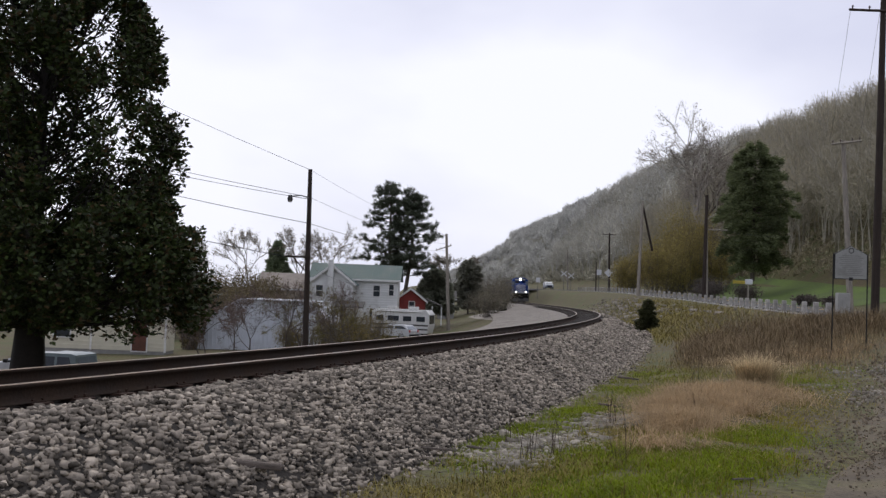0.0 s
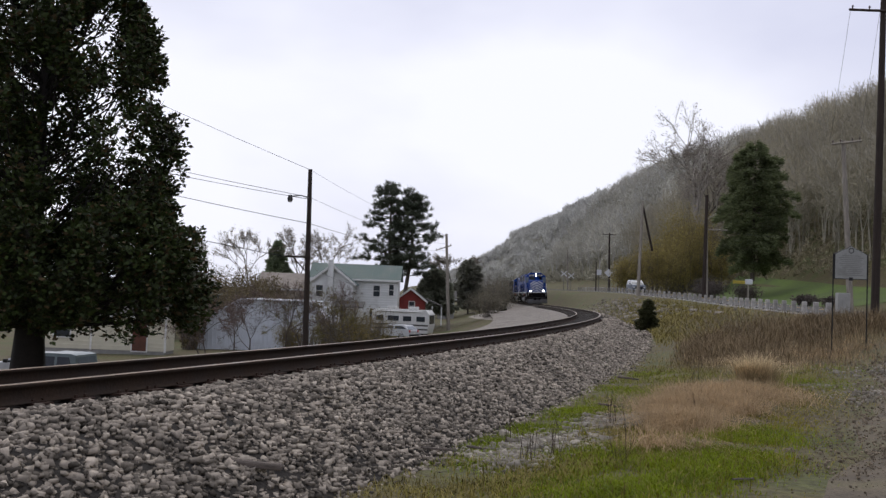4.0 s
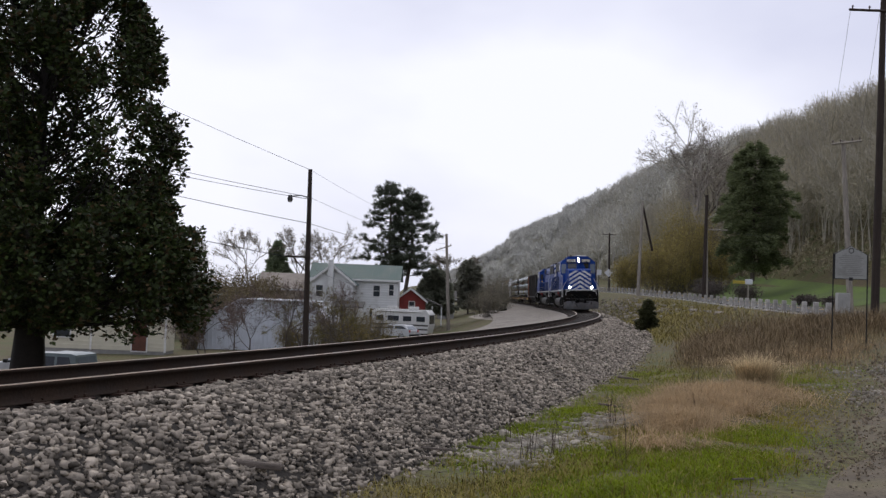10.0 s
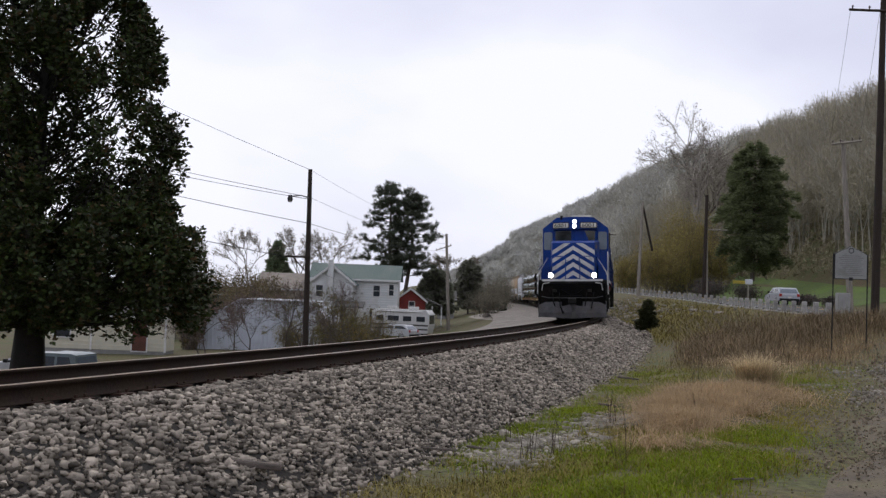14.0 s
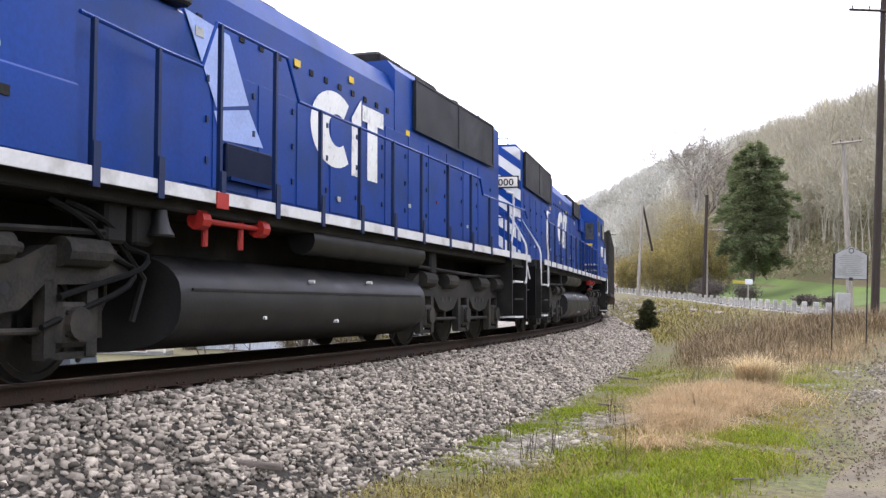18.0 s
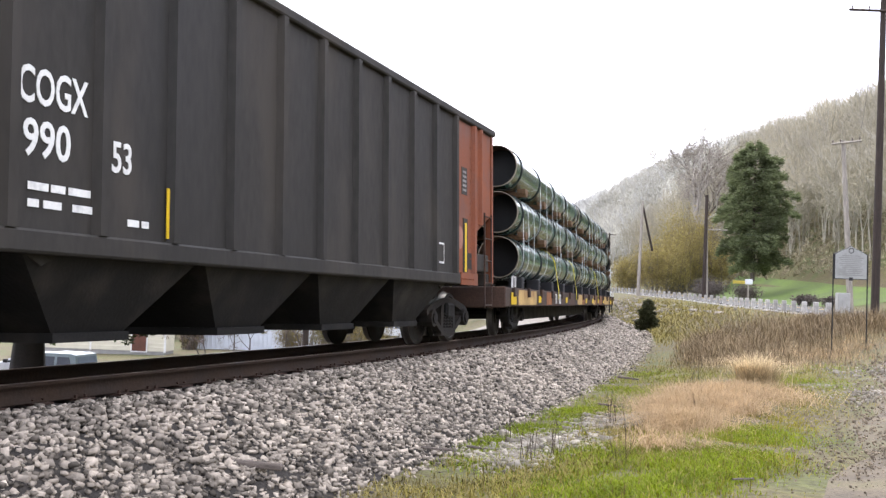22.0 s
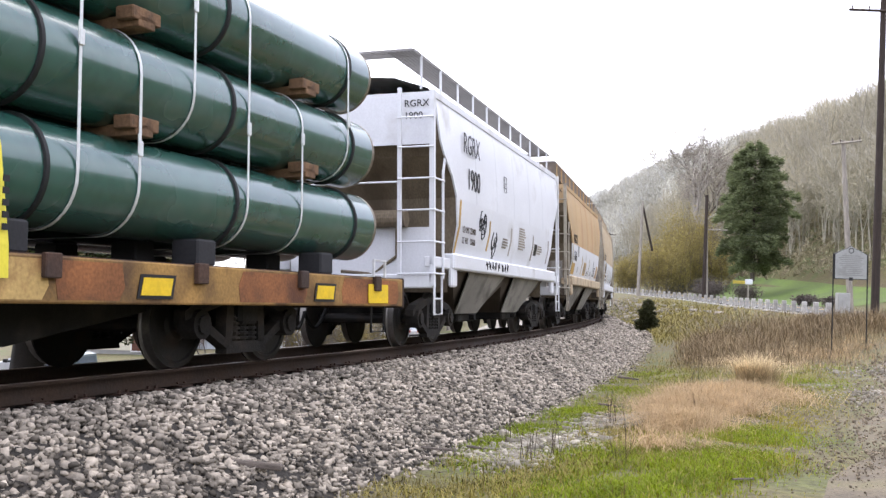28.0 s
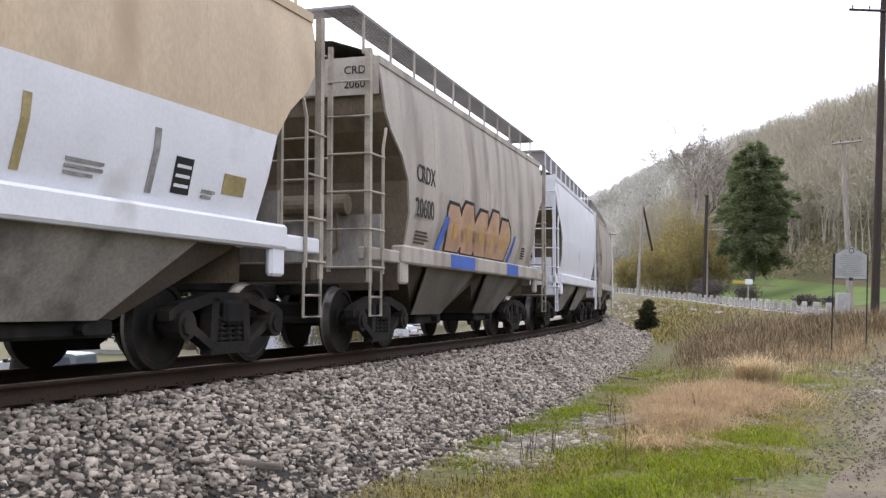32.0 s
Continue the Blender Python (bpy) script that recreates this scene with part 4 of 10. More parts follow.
        # door glass has a grey reflection painted into its colour
        s = Shape()
        round_pane(s, Vector((X(3.05 + 0.5 * 1.24 / 1.5), -k * 1.24, 3.62)) + n2 * 0.002, u2, Vector((0, 0, 1)), 0.42, 0.82, 0.09, 0.015, n2)
        part("door_window", s, mat("painted_reflection_glass", (0.16, 0.19, 0.22), 0.12, var=0.1, bump=0.0), cab, "glass painted grey as its reflection, with a rounded black gasket")
        s = Shape()
        round_pane(s, (X(5.05), -k * 1.502, 3.63), (1, 0, 0), (0, 0, 1), 1.2, 0.8, 0.07, 0.008, (0, -k, 0))
        wf = part("window_frame", s, M_NAVY, cab)
        for d, w in ((4.74, 0.5), (5.35, 0.5)):
            s = Shape()
            round_pane(s, (X(d), -k * 1.511, 3.63), (1, 0, 0), (0, 0, 1), w, 0.7, 0.06, 0.008, (0, -k, 0))
            part("cab_window", s, mat("blue_grey_cab_glass", (0.05, 0.075, 0.11), 0.1, var=0.1, bump=0.0), wf)
        # lower cabinet on the deck
        s = Shape()
        bx(s, 2.24, 6.1, k * 1.05, k * 1.52, 1.79, 2.44, 0.02)
        box = part("battery_box", s, M_BLUE, loco)
        s = Shape()
        for d in (2.9, 3.4, 4.6, 5.1):
            bx(s, d, d + 0.22, k * 1.52, k * 1.53, 2.18, 2.26)
        part("box_latch", s, M_UNDER, box)
        s = Shape()
        bx(s, 6.05, 7.85, k * 0.93, k * 1.42, 3.58, 4.22, 0.03)
        part("intake_grille", s, M_GRILLE, loco, "black air intake box behind the cab")
        s = Shape()
        bx(s, 6.05, 7.9, k * 0.93, k * 1.30, 1.79, 3.56, 0.03)
        part("equipment_cabinet", s, M_BLUE, loco)
        s = Shape()
        for z in (2.62, 2.98):
            s.rod((X(1.98), -k * 1.48, z - 0.45), (X(2.3), -k * 1.48, z - 0.45), 0.03, n=6)
        part("step_bar", s, M_WHITEP, loco)
        lamp(loco, X(0.78), -k * 0.93, 1.96, 0.10, sg)
    lettering(cab, number, X(4.0), -1.506, 2.64, 0.40, M_LETTER, squeeze=0.86, bold=0.012, label="white road number on the cab side")
    lettering(cab, "SD60", X(5.02), -1.506, 2.52, 0.07, M_LETTER)
    s = Shape()
    bx(s, 2.82, 2.92, -0.12, 0.12, 4.12, 4.58, 0.03)
    part("headlight_housing", s, M_BLUE, cab)
    lamp(loco, X(2.90), 0.0, 4.25, 0.08, sg)
    lamp(loco, X(2.90), 0.0, 4.46, 0.08, sg)
    s = Shape()
    bx(s, 3.6, 5.0, -0.2, 0.75, 4.69, 4.80, 0.03)
    part("air_conditioner", s, M_PLATE, loco, "pale grey box on the cab roof")
    s = Shape()
    s.rod((X(3.35), 0.62, 4.6), (X(3.35), 0.62, 4.78), 0.06, n=8)
    s.rod((X(3.5), 0.9, 4.5), (X(3.5), 0.9, 4.66), 0.03, n=8)
    part("antenna", s, M_UNDER, loco)
    roof_gear(loco, bx, ((5.7, 8.6, 0.9, 4.5, 4.74),))


def roof_gear(loco, bx, spots):
    """Dark hatches and fan housings along the hood top."""
    for d0, d1, w, z0, z1 in spots:
        s = Shape()
        bx(s, d0, d1, -w, w, z0, z1, 0.03)
        part("roof_hatch", s, M_GRILLE, loco, "dark sooty roof hatch")


def plain_cab(loco, X, bx, sg, number):
    s = Shape()
    bx(s, 0.95, 2.6, -0.75, 0.75, 1.78, 2.75, 0.08)
    part("short_hood", s, M_BLUE, loco)
    s = Shape()
    sec = [(-1.52, 1.78), (-1.52, 4.14), (-0.95, 4.52), (0.95, 4.52), (1.52, 4.14), (1.52, 1.78)]
    s.prism([(-l, z) for l, z in sec], min(X(2.6), X(5.7)), max(X(2.6), X(5.7)), "x")
    cab = part("cab", s, M_BLUE, loco)
    s = Shape()
    bx(s, 2.45, 5.8, -1.0, 1.0, 4.50, 4.56, 0.01)
    part("cab_roof", s, M_BLUE, cab)
    for k in (1, -1):
        s = Shape()
        bx(s, 1.0, 4.9, k * 1.0, k * 1.525, 1.79, 2.40, 0.02)
        box = part("battery_box", s, M_BLUE, loco)
        s = Shape()
        for d in (1.6, 2.1, 3.2):
            bx(s, d, d + 0.2, k * 1.525, k * 1.535, 2.15, 2.22)
        part("box_latch", s, M_UNDER, box)
        s = Shape()
        round_pane(s, (X(3.55), -k * 1.522, 3.62), (1, 0, 0), (0, 0, 1), 1.15, 0.62, 0.06, 0.02, (0, -k, 0))
        fr = part("window_frame", s, M_BLACK, cab)
        for d in (3.25, 3.83):
            s = Shape()
            round_pane(s, (X(d), -k * 1.543, 3.62), (1, 0, 0), (0, 0, 1), 0.5, 0.54, 0.05, 0.006, (0, -k, 0))
            part("pane", s, M_SEETHRU if d < 3.5 else M_GLASS, fr, "pane painted pale as daylight showing through" if d < 3.5 else "")
        s = Shape()
        round_pane(s, (X(5.25), -k * 1.522, 3.62), (1, 0, 0), (0, 0, 1), 0.62, 0.6, 0.08, 0.015, (0, -k, 0))
        part("door_window", s, M_GLASS, cab)
        rear = part("cab_door", Shape().box(min(X(5.7), X(5.725)), max(X(5.7), X(5.725)), -k * 1.22 - 0.25, -k * 1.22 + 0.25, 2.05, 4.0, 0.01), M_BLUE, cab, "blue cab door with a dark window")
        part("pane", Shape().box(min(X(5.72), X(5.735)), max(X(5.72), X(5.735)), -k * 1.22 - 0.17, -k * 1.22 + 0.17, 3.2, 3.85, 0.005), M_GLASS, rear)
        part("sticker", Shape().box(min(X(5.72), X(5.735)), max(X(5.72), X(5.735)), -k * 1.22 - 0.1, -k * 1.22 + 0.1, 2.95, 3.05), M_YELLOW, rear, "small yellow sticker")
        for d in (1.35, 1.75, 2.15, 2.55, 2.95):
            part("louvre", Shape().box(min(X(d), X(d + 0.22)), max(X(d), X(d + 0.22)), -k * 1.532 - 0.008, -k * 1.532 + 0.008, 2.02, 2.07, 0.003), M_NAVY, box)
        s = Shape()
        round_pane(s, (X(5.25), -k * 1.538, 3.42), (1, 0, 0), (0, 0, 1), 0.5, 0.16, 0.03, 0.005, (0, -k, 0))
        part("pane", s, M_SEETHRU, cab, "pane painted pale as daylight through the door window")
        s = Shape()
        bx(s, 5.45, 7.1, k * 0.93, k * 1.02, 3.44, 3.95, 0.02)
        part("intake_grille", s, M_BLUE, loco)
        s = Shape()
        bx(s, 7.0, 9.1, k * 0.93, k * 1.0, 3.85, 4.38, 0.015)
        part("intake_grille", s, M_GRILLE, loco, "black air intake screen")
        for z in (1.98, 2.2):
            s = Shape()
            bx(s, 5.72, 6.3, k * 1.05, k * 1.5, z, z + 0.04)
            part("step_tread", s, M_WHITEP, loco, "white-edged cab step")
        s = Shape()
        s.tube([(X(2.5), -k * 1.45, 3.45), (X(1.1), -k * 1.45, 3.15), (X(1.0), -k * 1.45, 2.3)], 0.02)
        part("grab_rail", s, M_BLUE, loco)
        lamp(loco, X(0.78), -k * 0.93, 1.96, 0.095, sg, lit=False)
    lettering(cab, number, X(4.28), -1.526, 2.61, 0.40, M_LETTER, squeeze=0.86, bold=0.012, label="white road number on the cab side")
    lettering(cab, "SD60", X(3.05), -1.526, 2.50, 0.07, M_LETTER)
    s = Shape()
    for i, d in enumerate((3.3, 3.5, 3.7)):
        s.rod((X(d), -0.5, 4.56), (X(d), -0.5, 4.75), 0.04, n=8)
        s.rod((X(d - 0.15), -0.5, 4.74), (X(d + 0.1), -0.5, 4.74), 0.05, 0.09, n=10)
    part("horn", s, M_UNDER, loco)
    s = Shape()
    s.rod((X(4.2), -0.6, 4.55), (X(4.2), -0.6, 4.78), 0.10, 0.08, n=12)
    part("beacon", s, M_YELLOW, loco, "yellow roof beacon")
    roof_gear(loco, bx, ((6.2, 8.4, 0.7, 4.56, 4.68),))


LOCO_1 = locomotive("diesel_locomotive", "blue diesel locomotive with white chevrons and lit lamps, leading the train", True, 1, "6001")
CARS.append((LOCO_1, 10.85, 6.4))
LOCO_2 = locomotive("diesel_locomotive", "blue diesel locomotive with white chevrons, running hood first behind another", False, -1, "6000")
CARS.append((LOCO_2, 32.55, 6.4))


# ---- freight cars ----
M_COAL = mat("weathered_dark_hopper_paint", (0.022, 0.020, 0.017), 0.75, var=0.3, scale=1.0, fine=14, bump=0.1, dirt=((0.042, 0.036, 0.029), 0.3, 1.2), stretch=(1, 1, 0.35))
M_ORANGE = mat("rust_orange_panel", (0.18, 0.055, 0.024), 0.7, var=0.18, scale=1.5, bump=0.1, dirt=((0.14, 0.06, 0.04), 0.3, 2.2))
M_FLAT = mat("faded_flatcar_yellow_and_rust", (0.25, 0.145, 0.045), 0.8, var=0.3, scale=1.6, bump=0.2, dirt=((0.045, 0.024, 0.015), 0.55, 1.7))
M_FLATB = mat("brown_flatcar_steel", (0.05, 0.028, 0.019), 0.8, var=0.35, scale=2, bump=0.2, dirt=((0.025, 0.02, 0.018), 0.4, 1.2))
M_PIPE = mat("dark_green_pipe_coating", (0.019, 0.068, 0.053), 0.22, var=0.14, scale=0.7, fine=8, bump=0.01, dirt=((0.04, 0.09, 0.075), 0.25, 2.5), spec=0.6, coat=0.5)
M_PIPEIN = mat("rusty_pipe_bore", (0.07, 0.042, 0.028), 0.85, var=0.4, scale=2, bump=0.25, dirt=((0.02, 0.015, 0.012), 0.4, 1.5))
M_PIPEEND = mat("bare_steel_pipe_end", (0.20, 0.17, 0.13), 0.55, 0.5, var=0.25, scale=4, bump=0.1)
M_BAND = mat("black_rope_ring", (0.012, 0.013, 0.013), 0.7, var=0.1, bump=0.1)
M_STRAPW = mat("white_steel_strap", (0.55, 0.57, 0.56), 0.45, 0.2, var=0.1, bump=0.02)
M_STRAPY = mat("yellow_web_strap", (0.60, 0.52, 0.05), 0.7, var=0.1, bump=0.05)
M_TIMBER = mat("weathered_dunnage_timber", (0.13, 0.075, 0.04), 0.85, var=0.35, scale=5, bump=0.4)
M_BLOCK = mat("black_rubber_block", (0.02, 0.02, 0.022), 0.8, var=0.2, bump=0.1)
M_HWHITE = mat("white_hopper_paint", (0.60, 0.61, 0.63), 0.5, var=0.07, scale=0.9, bump=0.03, dirt=((0.40, 0.39, 0.37), 0.12, 0.9))
M_HTAN = mat("tan_hopper_paint", (0.42, 0.292, 0.155), 0.6, var=0.12, scale=0.8, bump=0.05, dirt=((0.36, 0.20, 0.11), 0.28, 0.9), stretch=(1, 1, 0.5))
M_HCREAM = mat("cream_hopper_paint", (0.44, 0.35, 0.235), 0.6, var=0.12, scale=0.8, bump=0.05, dirt=((0.33, 0.25, 0.16), 0.25, 0.9), stretch=(1, 1, 0.5))
M_HGREY = mat("dusty_grey_hopper_paint", (0.34, 0.31, 0.265), 0.7, var=0.16, scale=0.8, bump=0.05, dirt=((0.17, 0.145, 0.12), 0.32, 1.0), stretch=(1.6, 1, 0.4))
M_HDARK = mat("dark_brown_hopper_tone", (0.07, 0.055, 0.042), 0.8, var=0.3, scale=1.5, bump=0.1, dirt=((0.05, 0.04, 0.03), 0.4, 1.5))
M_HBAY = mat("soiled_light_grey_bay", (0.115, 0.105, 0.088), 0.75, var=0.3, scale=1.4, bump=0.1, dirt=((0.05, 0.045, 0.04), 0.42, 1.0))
# slope sheets: grime, plus the shade of their downward faces put into the colour
M_SLOPE = mat("grimy_painted_shade_end", (0.15, 0.12, 0.082), 0.8, var=0.3, scale=1.2, bump=0.08, dirt=((0.07, 0.052, 0.035), 0.38, 1.2), stretch=(1, 1.4, 0.5))
M_BAYSIDE = mat("stained_pale_bay_plate", (0.20, 0.19, 0.165), 0.75, var=0.25, scale=1.2, bump=0.1, dirt=((0.05, 0.045, 0.038), 0.3, 1.6))
M_STENCIL = mat("faded_grey_stencil_paint", (0.20, 0.195, 0.185), 0.7, var=0.3, scale=8, bump=0.0)
M_OLIVE = mat("faded_olive_reflector", (0.27, 0.22, 0.10), 0.5, var=0.2, scale=6, bump=0.0)
M_RUNG = mat("dusty_cream_ladder_paint", (0.30, 0.27, 0.215), 0.65, var=0.2, scale=3, bump=0.05, dirt=((0.14, 0.11, 0.085), 0.3, 2.0))
M_SILLC = mat("soiled_cream_sill_paint", (0.42, 0.335, 0.225), 0.65, var=0.2, scale=1.2, bump=0.06, dirt=((0.16, 0.11, 0.07), 0.35, 1.3))
M_ENDGREY = mat("grimy_grey_end_sheet", (0.23, 0.215, 0.19), 0.75, var=0.25, scale=1.2, bump=0.06, dirt=((0.09, 0.075, 0.055), 0.35, 1.4), stretch=(1, 1.5, 0.5))
M_GRAFO = mat("orange_brown_spray_paint", (0.36, 0.23, 0.14), 0.6, var=0.2, scale=3, bump=0.0)
M_GRAFB = mat("blue_spray_paint", (0.05, 0.11, 0.36), 0.6, var=0.2, scale=3, bump=0.0)
M_PATCH = mat("ochre_stencil_panel", (0.42, 0.27, 0.08), 0.6, var=0.15, scale=4, bump=0.0)


def car_ladder(car, x, y, z0, z1, rungs, w=0.42, axis="x", material=None, name="ladder"):
    s = Shape()
    for h in (-w / 2, w / 2):
        p = (x + h, y) if axis == "x" else (x, y + h)
        s.box(p[0] - 0.013, p[0] + 0.013, p[1] - 0.013, p[1] + 0.013, z0, z1)
    lad = part(name, s, material, car)
    for i in range(rungs):
        z = z0 + 0.06 + (z1 - z0 - 0.12) * i / max(1, rungs - 1)
        s = Shape()
        a, b = ((x - w / 2, y, z), (x + w / 2, y, z)) if axis == "x" else ((x, y - w / 2, z), (x, y + w / 2, z))
        s.rod(a, b, 0.014, n=5)
        part("rung", s, material, lad)
    return lad


def skin_y(z):
    return -float(np.interp(z, [1.28, 1.55, 2.05, 2.52, 2.85, 3.15, 3.38, 3.85, 4.1], [1.30, 1.42, 1.53, 1.555, 1.555, 1.54, 1.53, 1.49, 1.44]))


def skin_poly(s, pts, lift=0.004, t=0.004):
    """A thin outline that lies on the curved side sheet."""
    lo, hi = min(p[1] for p in pts), max(p[1] for p in pts)
    cuts = [lo] + [c for c in (1.8, 2.05, 2.3) if lo < c < hi] + [hi]
    for a, b in zip(cuts, cuts[1:]):
        q = clip_poly(clip_poly(list(pts), 0, 1, b), 0, -1, -a)
        n = len(q)
        if n > 2:
            s.add([(x, skin_y(z) - lift, z) for x, z in q] + [(x, skin_y(z) - lift - t, z) for x, z in q],
                  [tuple(range(n)), tuple(range(2 * n - 1, n - 1, -1))] + [(i, i + n, (i + 1) % n + n, (i + 1) % n) for i in range(n)])


def stencils(car, spots, y, material):
    for x, z, w, h in spots:
        n = max(1, int(h / 0.055))
        for i in range(n):
            s = Shape()
            q = [(x, z + i * 0.055), (x + w * (0.75 + 0.25 * ((i * 7) % 4) / 3), z + i * 0.055), (x + w * (0.75 + 0.25 * ((i * 7) % 4) / 3), z + i * 0.055 + 0.032), (x, z + i * 0.055 + 0.032)]
            flat_poly(s, q, y, 0.003) if y < -1.58 else skin_poly(s, q, 0.010, 0.003)
            part("stencil_bar", s, material, car, "row of small unreadable stencilling")


def covered_hopper(label, upper, lower, sill, marks, number, extra=None, ends=None, half=5.75, letters=None):
    ends = ends or M_SLOPE
    letters = letters or M_BLACK
    rung = M_HWHITE if upper is M_HWHITE else M_RUNG
    car = holder("covered_hopper_car", label, "freight car", group="covered hopper cars")
    # body: width and half length by height
    lev = [(1.28, 1.30, 4.25), (1.55, 1.42, 4.30), (2.05, 1.53, 4.38), (2.52, 1.555, 4.52), (2.85, 1.555, 4.80), (3.15, 1.54, 5.22), (3.38, 1.53, 5.42), (3.85, 1.49, 5.5), (4.10, 1.44, 5.5)]
    roof = [(4.10, 1.44, 5.5), (4.22, 1.33, 5.5), (4.42, 0.75, 5.5), (4.48, 0.0, 5.5)]
    for sg in (-1, 1):
        for nm, lv, m in (("lower_side_sheet", lev[:4], lower), ("upper_side_sheet", lev[3:], upper)):
            s = Shape()
            ring = [(-1, z, w, h) for z, w, h in lv] + [(1, z, w, h) for z, w, h in lv[::-1]]
            n = len(lv)
            v = [(e * h, sg * (w - o), z) for o in (0.0, 0.03) for e, z, w, h in ring]
            quad = lambda o, a: (o + a, o + a + 1, o + 2 * n - 2 - a, o + 2 * n - 1 - a)
            s.add(v, [quad(o, a) for o in (0, 2 * n) for a in range(n - 1)] + [(a, (a + 1) % (2 * n), 2 * n + (a + 1) % (2 * n), 2 * n + a) for a in range(2 * n)])
            part(nm, s, m, car, smooth=True)
        # slope sheet at the end, set back behind the side sheets
        s = Shape()
        edge = [(4.22, 0.9)] + [(h - 0.02, z) for z, w, h in lev]
        pr = [(sg * x, z) for x, z in edge] + [(sg * (x - 0.05), z) for x, z in edge[::-1]]
        n = len(edge)
        v = [(x, y, z) for y in (-1, 1) for x, z in pr]
        wd = [1.28] + [w - 0.02 for z, w, h in lev]
        v = [(x, y * (wd + wd[::-1])[i % (2 * n)], z) for i, (x, y, z) in enumerate(v)]
        m2 = 2 * n
        s.add(v, [(i, i + 1, m2 + i + 1, m2 + i) for i in range(n - 1)] + [(n + i, m2 + n + i, m2 + n + i + 1, n + i + 1) for i in range(n - 1)] + [(0, m2, 2 * m2 - 1, m2 - 1), (n - 1, n, m2 + n, m2 + n - 1)])
        part("end_slope_sheet", s, ends, car)
        s = Shape()
        s.box(min(sg * 5.485, sg * 5.51), max(sg * 5.485, sg * 5.51), -1.45, 1.45, 3.3 if upper is M_HWHITE else 3.62, 4.16)
        part("end_sheet", s, upper, car)
        s = Shape()
        s.box(min(sg * 4.98, sg * 5.03), max(sg * 4.98, sg * 5.03), -1.3, 1.3, 1.16, 1.98)
        part("end_bulkhead", s, M_ENDGREY if upper is not M_HWHITE else M_HWHITE, car, "grimy lower end sheet")
        # side sill
        s = Shape()
        s.box(-4.75, 4.75, min(sg * 1.36, sg * 1.575), max(sg * 1.36, sg * 1.575), 1.28, 1.55, 0.03)
        part("side_sill", s, sill, car)
        # weld seams
        for x in (-3.2, -1.6, 0.0, 1.6, 3.2):
            s = Shape()
            for (z0, w0, _), (z1, w1, _) in zip(lev[3:], lev[4:]):
                s.add([(x - 0.012, sg * w0, z0), (x + 0.012, sg * w0, z0), (x + 0.012, sg * w1, z1), (x - 0.012, sg * w1, z1), (x, sg * (w0 + 0.005), z0), (x, sg * (w1 + 0.005), z1)],
                      [(0, 3, 5, 4), (4, 5, 2, 1)])
            part("weld_seam", s, upper, car)
    s = Shape()
    for sg in (-1, 1):
        for (z0, w0, h0), (z1, w1, h1) in zip(roof, roof[1:]):
            s.add([(-h0, sg * w0, z0), (h0, sg * w0, z0), (h1, sg * w1, z1), (-h1, sg * w1, z1)], [(0, 1, 2, 3)])
        s.box(-5.5, 5.5, min(sg * 1.36, sg * 1.47), max(sg * 1.36, sg * 1.47), 4.05, 4.16)
    part("roof", s, upper, car)
    # running boards on the roof, on brackets
    grate = mat("galvanised_grating", (0.22, 0.21, 0.2), 0.6, 0.5, var=0.2, bump=0.2)
    for sg in (-1, 1):
        s = Shape()
        for k in range(8):
            y = sg * (0.78 + k * 0.063)
            s.box(-5.9, 5.9, y - 0.006, y + 0.006, 4.74, 4.78)
        for i in range(118):
            s.box(-5.9 + i * 0.1, -5.89 + i * 0.1, min(sg * 0.77, sg * 1.23), max(sg * 0.77, sg * 1.23), 4.745, 4.775)
        rb = part("running_board", s, grate, car, "open steel grating walkway")
        for i in range(11):
            s = Shape()
            x = -5.5 + 1.1 * i
            s.box(x - 0.02, x + 0.02, sg * 1.22 - 0.015, sg * 1.22 + 0.015, 4.2, 4.76)
            part("bracket", s, upper, rb)
    for sg in (-1, 1):
        s = Shape()
        for k in range(5):
            s.box(sg * (5.55 + k * 0.09) - 0.012, sg * (5.55 + k * 0.09) + 0.012, -1.2, 1.2, 4.74, 4.78)
        part("end_platform", s, grate, car)
    for i in range(4):
        s = Shape()
        s.rod((-3.9 + 2.6 * i, 0, 4.44), (-3.9 + 2.6 * i, 0, 4.56), 0.32, n=16)
        part("loading_hatch", s, upper, car)
    # outlet bays
    for c in (-1.85, 1.85):
        s = Shape()
        v = []
        for z, x0, x1, w in ((1.3, c - 2.35, c + 2.2, 1.38), (0.52, c - 0.75, c + 0.75, 0.95)):
            v += [(x0, -w, z), (x1, -w, z), (x1, w, z), (x0, w, z)]
        s.add(v, [(0, 1, 2, 3), (7, 6, 5, 4), (0, 4, 5, 1), (1, 5, 6, 2), (2, 6, 7, 3), (3, 7, 4, 0)])
        # outlet body is a darker brown than its side plates
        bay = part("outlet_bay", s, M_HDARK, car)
        for sg in (-1, 1):
            q = [(c - 1.45, 1.28, 1.44), (c + 1.35, 1.28, 1.44), (c + 0.35, 0.52, 1.08), (c - 1.2, 0.52, 1.08)]
            s = Shape().add([(x, sg * (w + o), z) for o in (0.0, 0.02) for x, z, w in q], [(0, 1, 2, 3), (7, 6, 5, 4), (0, 4, 5, 1), (1, 5, 6, 2), (2, 6, 7, 3), (3, 7, 4, 0)])
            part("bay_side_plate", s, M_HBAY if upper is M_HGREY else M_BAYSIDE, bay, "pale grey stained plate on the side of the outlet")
        s = Shape()
        s.box(c - 0.7, c + 0.7, -1.0, 1.0, 0.36, 0.53, 0.03)
        s.rod((c + 0.2, -1.1, 0.44), (c + 0.2, 1.1, 0.44), 0.05, n=8)
